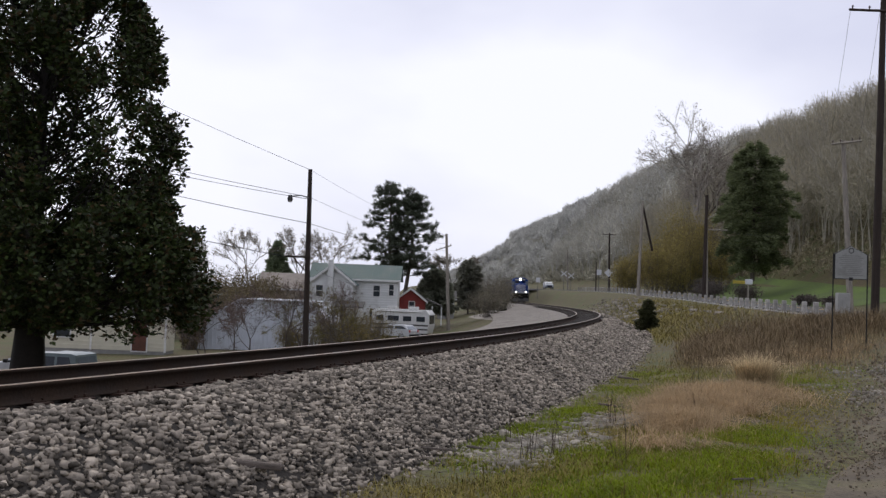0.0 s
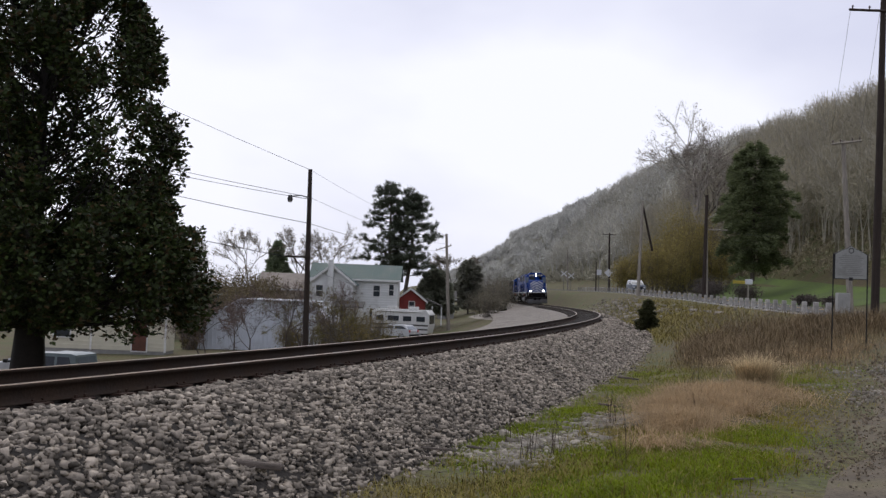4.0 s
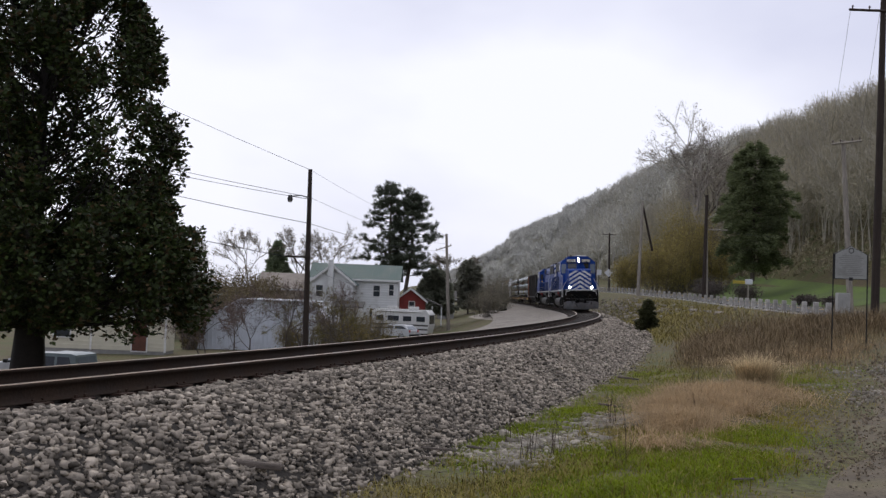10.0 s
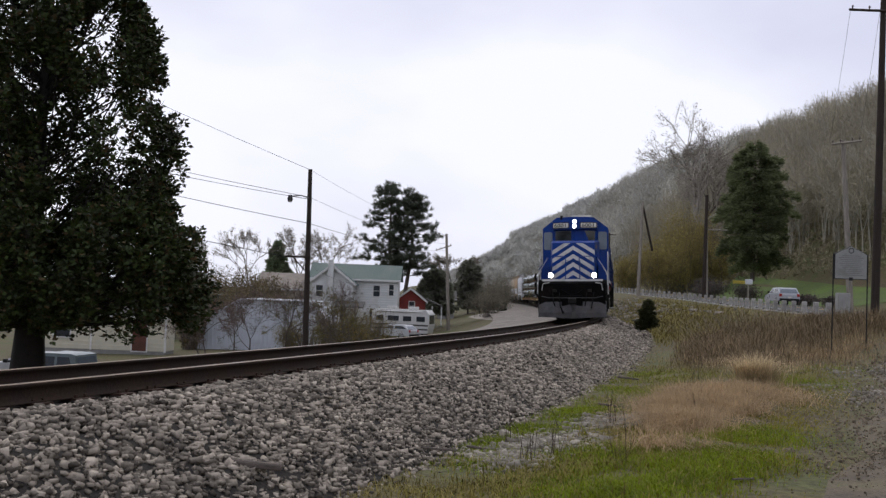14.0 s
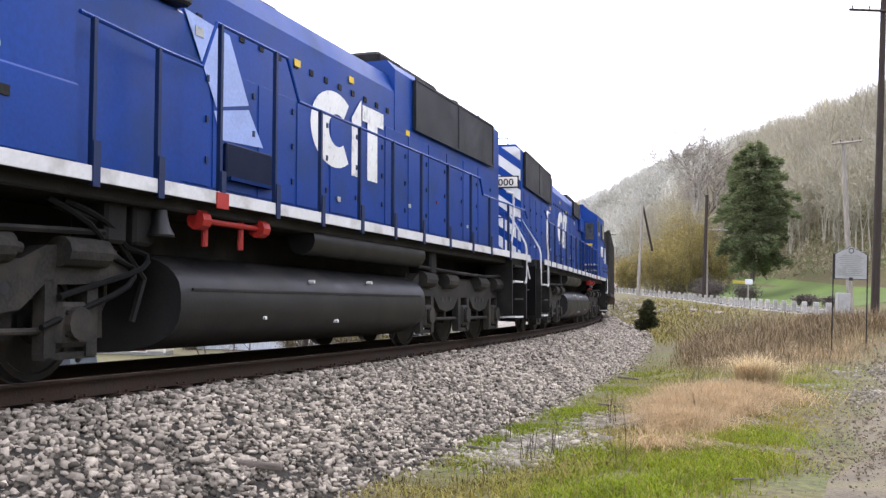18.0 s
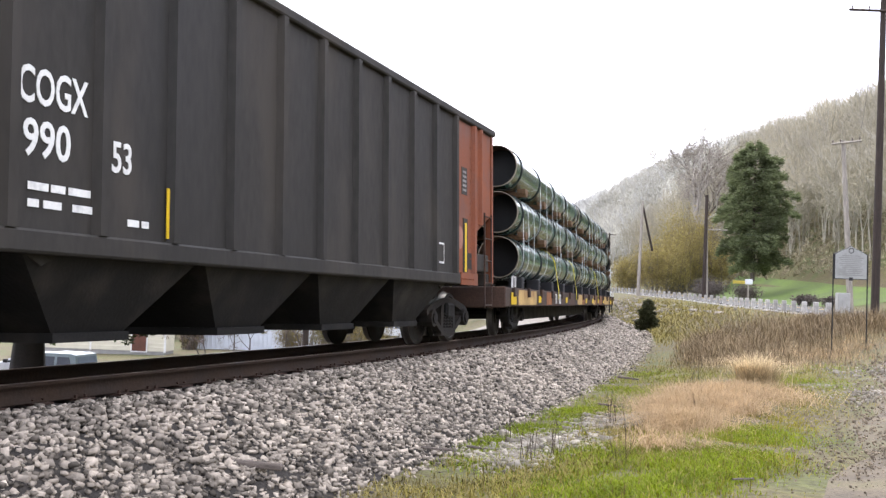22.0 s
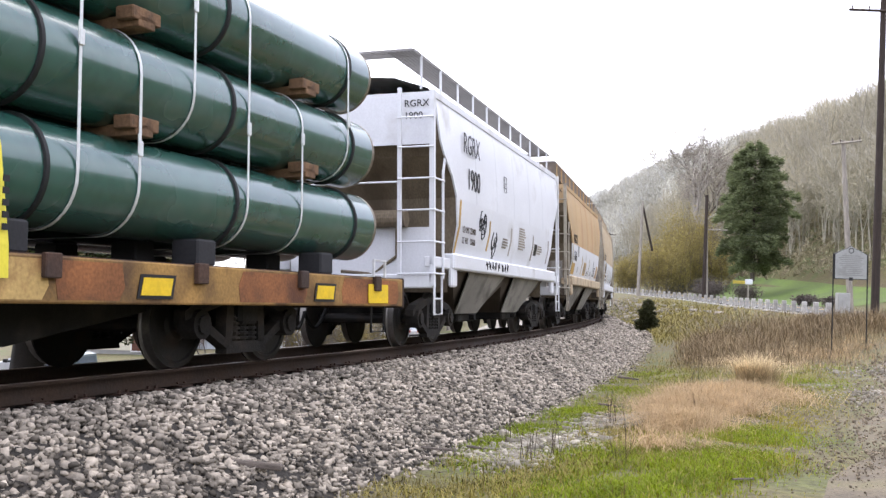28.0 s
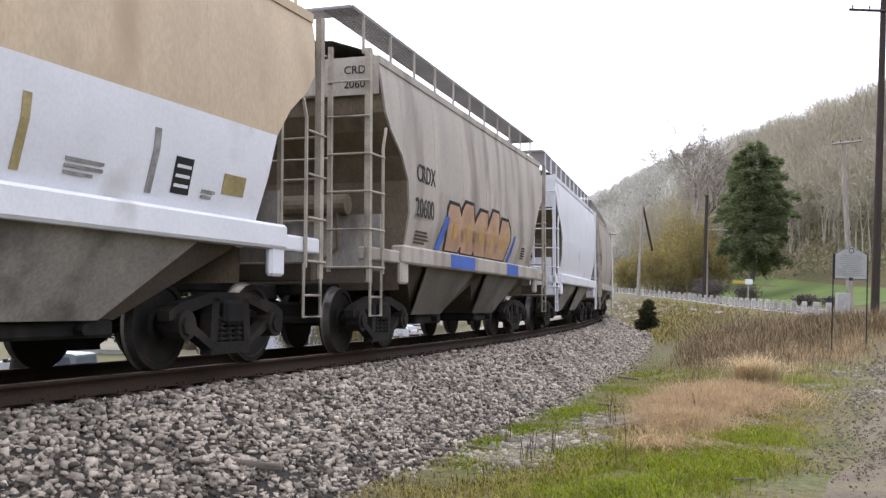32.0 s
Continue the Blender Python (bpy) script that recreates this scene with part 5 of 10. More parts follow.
        part("gate", s, M_UNDER, bay)
    # end framing: sill, posts, ladders, sill steps
    s = Shape()
    s.box(-half + 0.1, half - 0.1, -0.32, 0.32, 0.82, 1.12, 0.02)
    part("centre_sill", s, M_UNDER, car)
    for e in (-1, 1):
        x1 = e * (half - 0.03)
        s = Shape()
        s.box(min(x1, x1 - e * 0.22), max(x1, x1 - e * 0.22), -1.48, 1.48, 0.95, 1.18, 0.02)
        part("end_sill", s, sill if upper is M_HWHITE else M_HDARK, car)
        for sg in (-1, 1):
            # corner angle, ladder stiles and rungs that wrap round the corner
            s = Shape()
            s.box(min(x1, x1 - e * 0.09), max(x1, x1 - e * 0.09), sg * 1.47 - 0.04, sg * 1.47 + 0.04, 0.98, 4.15)
            part("corner_post", s, rung, car)
            x2 = x1 - e * 0.47
            s = Shape()
            s.tube([(x2, sg * 1.52, 1.1), (x2, sg * 1.52, 2.85), (x2 - e * 0.08, sg * 1.52, 3.05), (x2 - e * 0.16, sg * 1.5, 3.15)], 0.024, 5)
            part("ladder_stile", s, rung, car)
            if sg < 0 or e > 0:
                s = Shape()
                s.box(min(x1 + e * 0.01, x1 - e * 0.05), max(x1 + e * 0.01, x1 - e * 0.05), sg * 0.92 - 0.03, sg * 0.92 + 0.03, 1.12, 4.2)
                part("ladder_stile", s, rung, car)
            for z in (1.18, 1.69, 2.2, 2.71, 3.22, 3.7):
                s = Shape()
                way = [(x1 + e * 0.03, sg * 0.9, z), (x1 + e * 0.03, sg * 1.52, z)] if (sg < 0 or e > 0) else [(x1 + e * 0.03, sg * 1.42, z), (x1 + e * 0.03, sg * 1.52, z)]
                s.tube(way + ([(x2, sg * 1.545, z)] if z < 3 else []), 0.016, 5)
                part("rung", s, rung, car)
            s = Shape()
            s.tube([(x1 - e * 0.05, sg * 1.5, 1.15), (x1 - e * 0.05, sg * 1.5, 0.53), (x2, sg * 1.5, 0.53), (x2, sg * 1.5, 1.15)], 0.02, 5)
            stp = part("sill_step", s, rung, car)
            part("rung", Shape().rod((x1 - e * 0.05, sg * 1.5, 0.78), (x2, sg * 1.5, 0.78), 0.015, n=5), rung, stp)
            s = Shape()
            xs = sorted((x1, e * 4.55))
            s.box(xs[0], xs[1], sg * 1.42 - 0.08, sg * 1.42 + 0.08, 1.28, 1.46, 0.02)
            part("side_beam", s, sill, car)
            s = Shape()
            xs = sorted((e * 4.45, e * 4.75))
            s.box(xs[0], xs[1], sg * 1.5 - 0.04, sg * 1.5 + 0.05, 0.98, 1.4, 0.03)
            part("jacking_pad", s, sill, car)
        part("end_rail", Shape().rod((x1 + e * 0.02, -0.9, 2.66), (x1 + e * 0.02, 1.45, 2.66), 0.016, n=5), rung, car)
        coupler(car, e * (half - 0.15), e)
        freight_truck(car, e * 4.38)
    s = Shape()
    s.rod((-5.15, -0.85, 2.12), (-5.15, 0.25, 2.12), 0.15, n=14)
    part("brake_reservoir", s, ends, car)
    s = Shape()
    s.tube([(-5.2, -0.7, 2.0), (-5.05, -0.65, 1.5), (-5.0, -0.2, 1.2), (-5.2, 0.3, 1.25)], 0.03)
    part("brake_pipe", s, ends, car)
    # lettering on the near side; the sheet leans, so the letters stand on little offsets
    yv = -1.562
    lettering(car, marks, -4.15, yv - 0.003, 2.56 if number != "1900" else 3.36, 0.275 if number != "1900" else 0.36, letters, squeeze=0.85)
    lettering(car, number, -4.2 if number != "1900" else -3.88, yv - 0.003, 2.02 if number != "1900" else 2.74, 0.30 if number != "1900" else 0.38, letters, squeeze=0.85)
    lettering(car, marks, -5.52, -0.93, 3.92, 0.115, letters, turn=-90)
    lettering(car, number, -5.52, -0.93, 3.72, 0.115, letters, turn=-90)
    if extra:
        extra(car)
    return car


def marks_white(car):
    y = -1.57
    lettering(car, "LD LMT 233400", -4.1, -1.54, 1.95, 0.115, M_HDARK, squeeze=0.82)
    lettering(car, "LT WT    52600", -4.1, -1.525, 1.76, 0.115, M_HDARK, squeeze=0.82)
    stencils(car, [(0.5, 1.9, 0.7, 0.5), (2.6, 1.9, 0.55, 0.22), (-1.0, 1.85, 0.5, 0.25)], y + 0.03, M_HGREY)
    for x, m in ((-2.2, M_PATCH), (-0.3, M_HGREY), (2.0, M_HGREY), (3.9, M_HGREY)):
        s = Shape()
        skin_poly(s, [(x, 1.72), (x + 0.09, 1.72), (x + 0.12, 2.3), (x + 0.03, 2.3)])
        part("reflector_strip", s, m, car)
    s = Shape()
    skin_poly(s, [(-4.36, 1.58), (-4.26, 1.58), (-4.24, 2.5), (-4.34, 2.5)])
    part("reflector_strip", s, M_PATCH, car, "long ochre reflective strip")
    s = Shape()
    skin_poly(s, [(2.25, 1.85), (2.55, 1.85), (2.55, 2.12), (2.25, 2.12)])
    part("data_panel", s, M_BLACK, car, "black consolidated stencil panel")
    # black sprayed scrawl
    random.seed(5)
    for cx, cz, w, h, n in ((-2.7, 2.12, 0.7, 0.55, 20), (-1.72, 1.86, 0.4, 0.45, 12)):
        for k in range(n // 4):
            ox, oz = cx + random.uniform(-0.4, 0.4) * w, cz + random.uniform(-0.3, 0.3) * h
            a, b, ph = random.uniform(0.06, 0.16), random.uniform(0.08, 0.2), random.uniform(0, 6)
            way = []
            for i in range(15):
                q = ph + i * 0.42
                x, z = ox + a * math.cos(q) + 0.012 * i, oz + b * math.sin(q * random.choice((1.0, 1.0, 1.02)))
                way.append((x, skin_y(z) - 0.005, z))
            part("graffiti", Shape().tube(way, 0.012, 5), M_BLACK, car, "black sprayed scrawl")
    for k in range(8):
        x = -2.6 + 0.23 * k + (0.12 if k > 4 else 0.0)
        zig = [(x + random.uniform(0.0, 0.05) + 0.035 * q, 1.43 + 0.08 * math.sin(2.3 * q + k * 1.7)) for q in range(5)]
        part("graffiti", Shape().tube([(a, -1.578, b) for a, b in zig], 0.011, 5), M_BLACK, car, "black sprayed strokes on the sill")
    s = Shape()
    fr = [(-0.95, 3.0), (-0.73, 3.0), (-0.73, 3.315), (-0.95, 3.315)]
    s.tube([(x, -1.549, z) for x, z in fr + fr[:1]], 0.007, 4)
    part("stencil_frame", s, M_BLACK, car)
    lettering(car, "C", -0.88, -1.552, 3.08, 0.11, M_BLACK)


def marks_tan(car, panel=M_PATCH, clean=False):
    """Painted-out panels, reflectors and stencils low on the side."""
    y = -1.568
    boxes = ((-4.34, -4.24, 1.6, 2.5, M_OLIVE), (-4.22, -3.35, 1.60, 2.42, M_HCREAM), (3.55, 3.95, 1.78, 1.98, M_OLIVE)) if clean else \
        ((-4.3, -3.5, 1.62, 1.95, panel), (-4.34, -4.24, 1.6, 2.5, M_OLIVE), (-0.95, -0.2, 1.66, 2.08, panel), (3.5, 4.1, 1.66, 2.1, M_HTAN))
    for x0, x1, z0, z1, m in boxes:
        s = Shape()
        skin_poly(s, [(x0, z0), (x1, z0), (x1, z1), (x0, z1)])
        part("stencil_panel", s, m, car, "faded painted-out panel")
    if clean:
        lettering(car, "LD LMT 233900", -4.2, -1.546, 1.84, 0.095, M_HDARK, squeeze=0.8)
        lettering(car, "LT WT    52100", -4.2, -1.530, 1.68, 0.095, M_HDARK, squeeze=0.8)
    for x, m in ((-1.6, M_PATCH), (0.75, M_OLIVE), (2.35, M_STENCIL)):
        s = Shape()
        skin_poly(s, [(x, 1.66), (x + 0.09, 1.66), (x + 0.12, 2.25), (x + 0.03, 2.25)])
        part("reflector_strip", s, m, car, "faded upright reflector strip")
    # blocks of small stencilled lines
    for x, z, w, n in ((-0.85, 1.72, 0.55, 6), (0.15, 1.68, 0.4, 3), (1.3, 1.70, 0.5, 3), (-2.75, 1.72, 0.25, 3), (3.2, 1.7, 0.25, 2)):
        for r in range(n):
            s = Shape()
            skin_poly(s, [(x, z + r * 0.055), (x + w * (0.7 + 0.3 * math.sin(r * 2.1) ** 2), z + r * 0.055), (x + w * (0.7 + 0.3 * math.sin(r * 2.1) ** 2), z + 0.028 + r * 0.055), (x, z + 0.028 + r * 0.055)], 0.009)
            part("stencil_bar", s, M_STENCIL, car, "unreadable grey stencilling")
    s = Shape()
    skin_poly(s, [(2.72, 1.70), (3.0, 1.70), (3.0, 2.04), (2.72, 2.04)])
    blk = part("data_panel", s, M_BLACK, car, "dark consolidated stencil panel")
    for a in (1.76, 1.85, 1.94):
        s = Shape()
        skin_poly(s, [(2.75, a), (2.97, a), (2.97, a + 0.03), (2.75, a + 0.03)], 0.009)
        part("panel_line", s, M_HWHITE, blk)
    s = Shape()
    fr = [(-2.95, 2.2), (-2.7, 2.2), (-2.7, 2.5), (-2.95, 2.5)]
    s.tube([(x, skin_y(z) - 0.006, z) for x, z in fr + fr[:1]], 0.008, 4)
    part("stencil_frame", s, M_STENCIL, car)
    lettering(car, "C", -2.87, -1.565, 2.3, 0.1, M_STENCIL)


def marks_cream(car):
    marks_tan(car, M_HCREAM, True)


def marks_grey(car):
    y = -1.566
    # rounded letter blobs, each one an outline with a fill laid on it
    for i, (c, w, h) in enumerate(((-2.0, 0.5, 0.62), (-1.15, 0.48, 0.7), (-0.25, 0.5, 0.66), (0.6, 0.46, 0.72), (1.45, 0.52, 0.64))):
        for grow, m, lift in ((0.09, M_BLACK, 0.008), (0.0, M_GRAFO, 0.013), (-0.2, M_PATCH, 0.018)):
            v, rows = [], 7
            for r in range(rows):
                q = r / (rows - 1)
                z = 1.60 - grow * 0.3 + (h * 1.25 + grow) * q
                half = (w + grow) * (0.75 + 0.3 * math.sin(math.pi * min(1, q * 1.25))) * (1.0 if q < 0.85 else 0.7)
                for j in range(5):
                    v.append((c + 0.12 * math.sin(q * 5 + i) + half * (j / 4 - 0.5) * 2, skin_y(z) - lift, z))
            if grow < 0:
                v = [(c + (x - c) * 0.4, y, 1.95 + (z - 1.95) * 0.45) for x, y, z in v]
                v = [(x, skin_y(z) - lift, z) for x, y, z in v]
            s = Shape().add(v, [(r * 5 + j, r * 5 + j + 1, r * 5 + j + 6, r * 5 + j + 5) for r in range(rows - 1) for j in range(4)])
            part("graffiti", s, m, car, "rounded orange and black graffiti letter")
    for x, w in ((-2.95, 0.28), (2.0, 0.2)):
        s = Shape()
        skin_poly(s, [(x, 1.58), (x + w, 1.58), (x + w + 0.3, 2.15), (x + 0.35, 2.15)], 0.012)
        part("graffiti", s, M_GRAFB, car, "blue graffiti shading")
    for x0, x1 in ((-2.4, -0.9), (1.6, 2.6)):
        s = Shape()
        flat_poly(s, [(x0, 1.30), (x1, 1.30), (x1, 1.53), (x0, 1.53)], -1.577, 0.003)
        part("graffiti", s, M_GRAFB, car, "blue sprayed patch on the sill")
    stencils(car, [(-4.0, 1.62, 0.7, 0.22), (3.2, 1.7, 0.4, 0.3)], y, M_HDARK)


def coal_hopper():
    car = holder("open_hopper_car", "dark weathered open coal hopper with rust orange end panels", "freight car")
    h0, h1 = 6.25, 7.45
    for sg in (-1, 1):
        s = Shape()
        prof = [(-6.1, 1.08), (6.1, 1.08), (6.15, 1.9), (h1, 2.4), (h1, 3.98), (-h1, 3.98), (-h1, 2.4), (-6.15, 1.9)]
        s.prism(prof, sg * 1.50, sg * 1.53, "y")
        part("side_sheet", s, M_COAL, car)
        s = Shape()
        s.box(-h1 - 0.05, h1 + 0.05, min(sg * 1.44, sg * 1.60), max(sg * 1.44, sg * 1.60), 3.92, 4.04, 0.02)
        part("top_chord", s, M_COAL, car)
        s = Shape()
        s.box(-6.3, 6.3, min(sg * 1.46, sg * 1.59), max(sg * 1.46, sg * 1.59), 1.04, 1.22, 0.02)
        part("side_sill", s, M_COAL, car)
        for i in range(13):
            x = -6.2 + i * 1.035
            s = Shape()
            s.prism([(x - 0.09, sg * 1.53), (x + 0.09, sg * 1.53), (x + 0.05, sg * 1.60), (x - 0.05, sg * 1.60)], 1.22, 3.92, "z")
            part("side_post", s, M_ORANGE if x > 5.3 else M_COAL, car)
        for e in (-1, 1):
            if e > 0:
                s = Shape()
                s.prism([(e * 5.35, 1.24), (e * 6.1, 1.24), (e * 6.15, 1.9), (e * h1, 2.42), (e * h1, 3.9), (e * 5.35, 3.9)], sg * 1.531, sg * 1.537, "y")
                part("end_panel", s, M_ORANGE, car, "rust orange panel at the car end")
                part("sill_panel", Shape().box(5.35, 6.32, min(sg * 1.58, sg * 1.6), max(sg * 1.58, sg * 1.6), 1.03, 1.24), M_ORANGE, car, "rust orange sill end")
                s = Shape()
                s.prism([(e * 6.55, sg * 1.535), (e * 6.7, sg * 1.535), (e * 6.66, sg * 1.6), (e * 6.59, sg * 1.6)], 2.15, 3.92, "z")
                part("side_post", s, M_ORANGE, car)
            s = Shape()
            s.box(min(e * h1, e * (h1 - 0.1)), max(e * h1, e * (h1 - 0.1)), sg * 1.5 - 0.06, sg * 1.5 + 0.06, 1.1, 4.0)
            post = part("corner_post", s, M_ORANGE if e > 0 else M_COAL, car)
            if e > 0:
                car_ladder(car, e * (h1 - 0.38), sg * 1.57, 0.62, 2.4, 5, 0.45, "x", M_FLATB)
            for z in (2.75, 3.15, 3.6) if e > 0 else ():
                s = Shape()
                s.tube([(e * (h1 + 0.02), sg * 1.5, z), (e * (h1 + 0.14), sg * 1.5, z - 0.03), (e * (h1 + 0.14), sg * 1.05, z - 0.06), (e * (h1 + 0.02), sg * 1.05, z - 0.03)], 0.016, 5)
                part("grab_iron", s, M_ORANGE if e > 0 else M_COAL, car)
    for e in (-1, 1):
        s = Shape()
        s.box(min(e * h1, e * (h1 - 0.04)), max(e * h1, e * (h1 - 0.04)), -1.5, 1.5, 2.4, 3.98)
        part("end_sheet", s, M_COAL, car)
        s = Shape()
        s.prism([(e * (h1 - 0.02), 2.42), (e * (h1 - 0.1), 2.42), (e * 4.6, 1.0), (e * 4.7, 0.95)], -1.46, 1.46, "y")
        part("slope_sheet", s, M_COAL, car)
        s = Shape()
        s.box(min(e * 7.45, e * 7.2), max(e * 7.45, e * 7.2), -1.5, 1.5, 1.05, 1.28, 0.02)
        s.box(min(e * 7.2, e * 5.9), max(e * 7.2, e * 5.9), -1.54, -1.42, 1.3, 1.62, 0.02)
        s.box(min(e * 7.2, e * 5.9), max(e * 7.2, e * 5.9), 1.42, 1.54, 1.3, 1.62, 0.02)
        part("end_sill", s, M_COAL, car)
        for y in (-0.7, 0.7):
            s = Shape()
            s.prism([(e * 7.4, 1.25), (e * 7.3, 1.25), (e * 7.2, 2.4), (e * 7.3, 2.4)], y - 0.05, y + 0.05, "y")
            part("end_brace", s, M_COAL, car)
        coupler(car, e * 7.4, e)
        freight_truck(car, e * 6.15)
    s = Shape()
    s.box(-7.3, 7.3, -0.3, 0.3, 0.75, 1.1, 0.02)
    part("centre_sill", s, M_UNDER, car)
    for c in (-3.75, -1.25, 1.25, 3.75):
        s = Shape()
        v = []
        for z, x0, x1, w in ((1.08, c - 1.2, c + 1.2, 1.48), (0.4, c - 0.45, c + 0.45, 1.15)):
            v += [(x0, -w, z), (x1, -w, z), (x1, w, z), (x0, w, z)]
        s.add(v, [(0, 1, 2, 3), (7, 6, 5, 4), (0, 4, 5, 1), (1, 5, 6, 2), (2, 6, 7, 3), (3, 7, 4, 0)])
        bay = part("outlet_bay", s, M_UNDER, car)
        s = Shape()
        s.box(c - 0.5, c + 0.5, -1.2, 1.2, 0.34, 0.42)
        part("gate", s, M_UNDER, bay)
    s = Shape()
    s.prism([(-7.35, 2.3), (7.35, 2.3), (7.35, 3.5), (3, 3.75), (-3, 3.7), (-7.35, 3.5)], -1.45, 1.45, "y")
    part("coal_load", s, mat("black_coal", (0.015, 0.015, 0.015), 0.7, var=0.5, fine=20, bump=1.0), car)
    lettering(car, "COGX", -5.08, -1.534, 2.18, 0.28, M_LETTER, squeeze=0.66, bold=0.006)
    lettering(car, "990", -5.02, -1.534, 1.78, 0.28, M_LETTER, squeeze=0.9, bold=0.006)
    lettering(car, "53", -3.98, -1.534, 1.78, 0.26, M_LETTER, squeeze=0.78, bold=0.006)
    lettering(car, "COGX", -7.46, -0.5, 3.68, 0.14, M_LETTER, turn=-90)
    lettering(car, "99053", -7.46, -0.5, 3.46, 0.14, M_LETTER, turn=-90)
    for x, z, w in ((-4.95, 1.52, 0.22), (-4.7, 1.52, 0.16), (-4.5, 1.52, 0.26), (-4.95, 1.39, 0.12), (-4.78, 1.39, 0.2), (-4.45, 1.39, 0.24), (-3.75, 1.33, 0.16), (-3.55, 1.33, 0.1)):
        part("stencil_bar", Shape().box(x, x + w, -1.538, -1.532, z, z + 0.06), M_LETTER, car, "unreadable white stencilling")
    for x, z0, z1, m in ((-3.2, 1.26, 1.72, M_YELLOW), (4.15, 1.3, 1.75, M_YELLOW), (5.70, 1.26, 2.12, M_YELLOW), (-5.62, 1.24, 2.15, M_YELLOW)):
        s = Shape()
        flat_poly(s, [(x, z0), (x + 0.09, z0), (x + 0.09, z1), (x, z1)], -1.545, 0.014)
        part("reflector_strip", s, m, car, "yellow reflective strip")
    part("stencil_panel", Shape().box(5.62, 5.86, -1.552, -1.538, 1.22, 2.2), M_COAL, car, "dark painted-out rectangle")
    part("stencil_panel", Shape().box(5.55, 5.85, -1.545, -1.538, 2.62, 3.1), M_COAL, car, "dark painted-out rectangle")
    for i in range(5):
        part("stencil_bar", Shape().box(5.6, 5.8, -1.549, -1.545, 2.68 + i * 0.08, 2.72 + i * 0.08), M_STENCIL, car, "unreadable stencilling")
    part("primer_spot", Shape().rod((5.45, -1.537, 1.85), (5.45, -1.543, 1.85), 0.2, n=18), mat("pink_primer", (0.30, 0.14, 0.10), 0.8, var=0.2), car, "round pinkish primer patch")
    rivet = Shape()
    for i in range(12):
        rivet.rod((5.38 + i * 0.06, -1.6, 1.13), (5.38 + i * 0.06, -1.612, 1.13), 0.012, n=6)
        rivet.rod((6.05, -1.537, 1.3 + i * 0.2), (6.05, -1.55, 1.3 + i * 0.2), 0.012, n=6)
    part("rivet_row", rivet, M_ORANGE, car)
    s = Shape()
    flat_poly(s, [(4.3, 1.36), (4.62, 1.36), (4.62, 1.7), (4.3, 1.7)], -1.534, 0.006)
    part("data_panel", s, M_LETTER, car, "white-framed data panel")
    s = Shape()
    flat_poly(s, [(4.33, 1.39), (4.59, 1.39), (4.59, 1.67), (4.33, 1.67)], -1.541, 0.003)
    part("data_panel", s, M_COAL, car)
    return car


def pipe_shape(x0, x1, y, z, r=0.462, wall=0.02, n=32):
    """A hollow pipe: coated outside, and its bare rims and bore."""
    ring = [(math.cos(2 * math.pi * i / n), math.sin(2 * math.pi * i / n)) for i in range(n)]
    out, ends, bore = Shape(), [], Shape()
    quads = lambda a, b: [(a + i, a + (i + 1) % n, b + (i + 1) % n, b + i) for i in range(n)]
    xs = [x0 + 0.07, x1 - 0.07]
    out.add([(x, y + r * c, z + r * q) for x in xs for c, q in ring], quads(0, n))
    for xa, xb in ((x0, x0 + 0.07), (x1 - 0.07, x1)):
        tip = xa if xa == x0 else xb
        ends.append(Shape().add([(x, y + (r - 0.003) * c, z + (r - 0.003) * q) for x in (xa, xb) for c, q in ring] + [(tip, y + (r - wall) * c, z + (r - wall) * q) for c, q in ring],
                quads(0, n) + quads(0 if tip == xa else n, 2 * n)))
    bore.add([(x, y + (r - wall) * c, z + (r - wall) * q) for x in (x0, x1) for c, q in ring], quads(0, n))
    return out, ends, bore


M_FADED = mat("faded_cream_yellow_paint", (0.40, 0.27, 0.10), 0.75, var=0.3, scale=1.3, bump=0.1, dirt=((0.16, 0.07, 0.03), 0.3, 2.6))
M_RUSTP = mat("orange_rust_patch", (0.21, 0.085, 0.032), 0.85, var=0.35, scale=1.6, bump=0.2, dirt=((0.07, 0.03, 0.018), 0.4, 1.9))


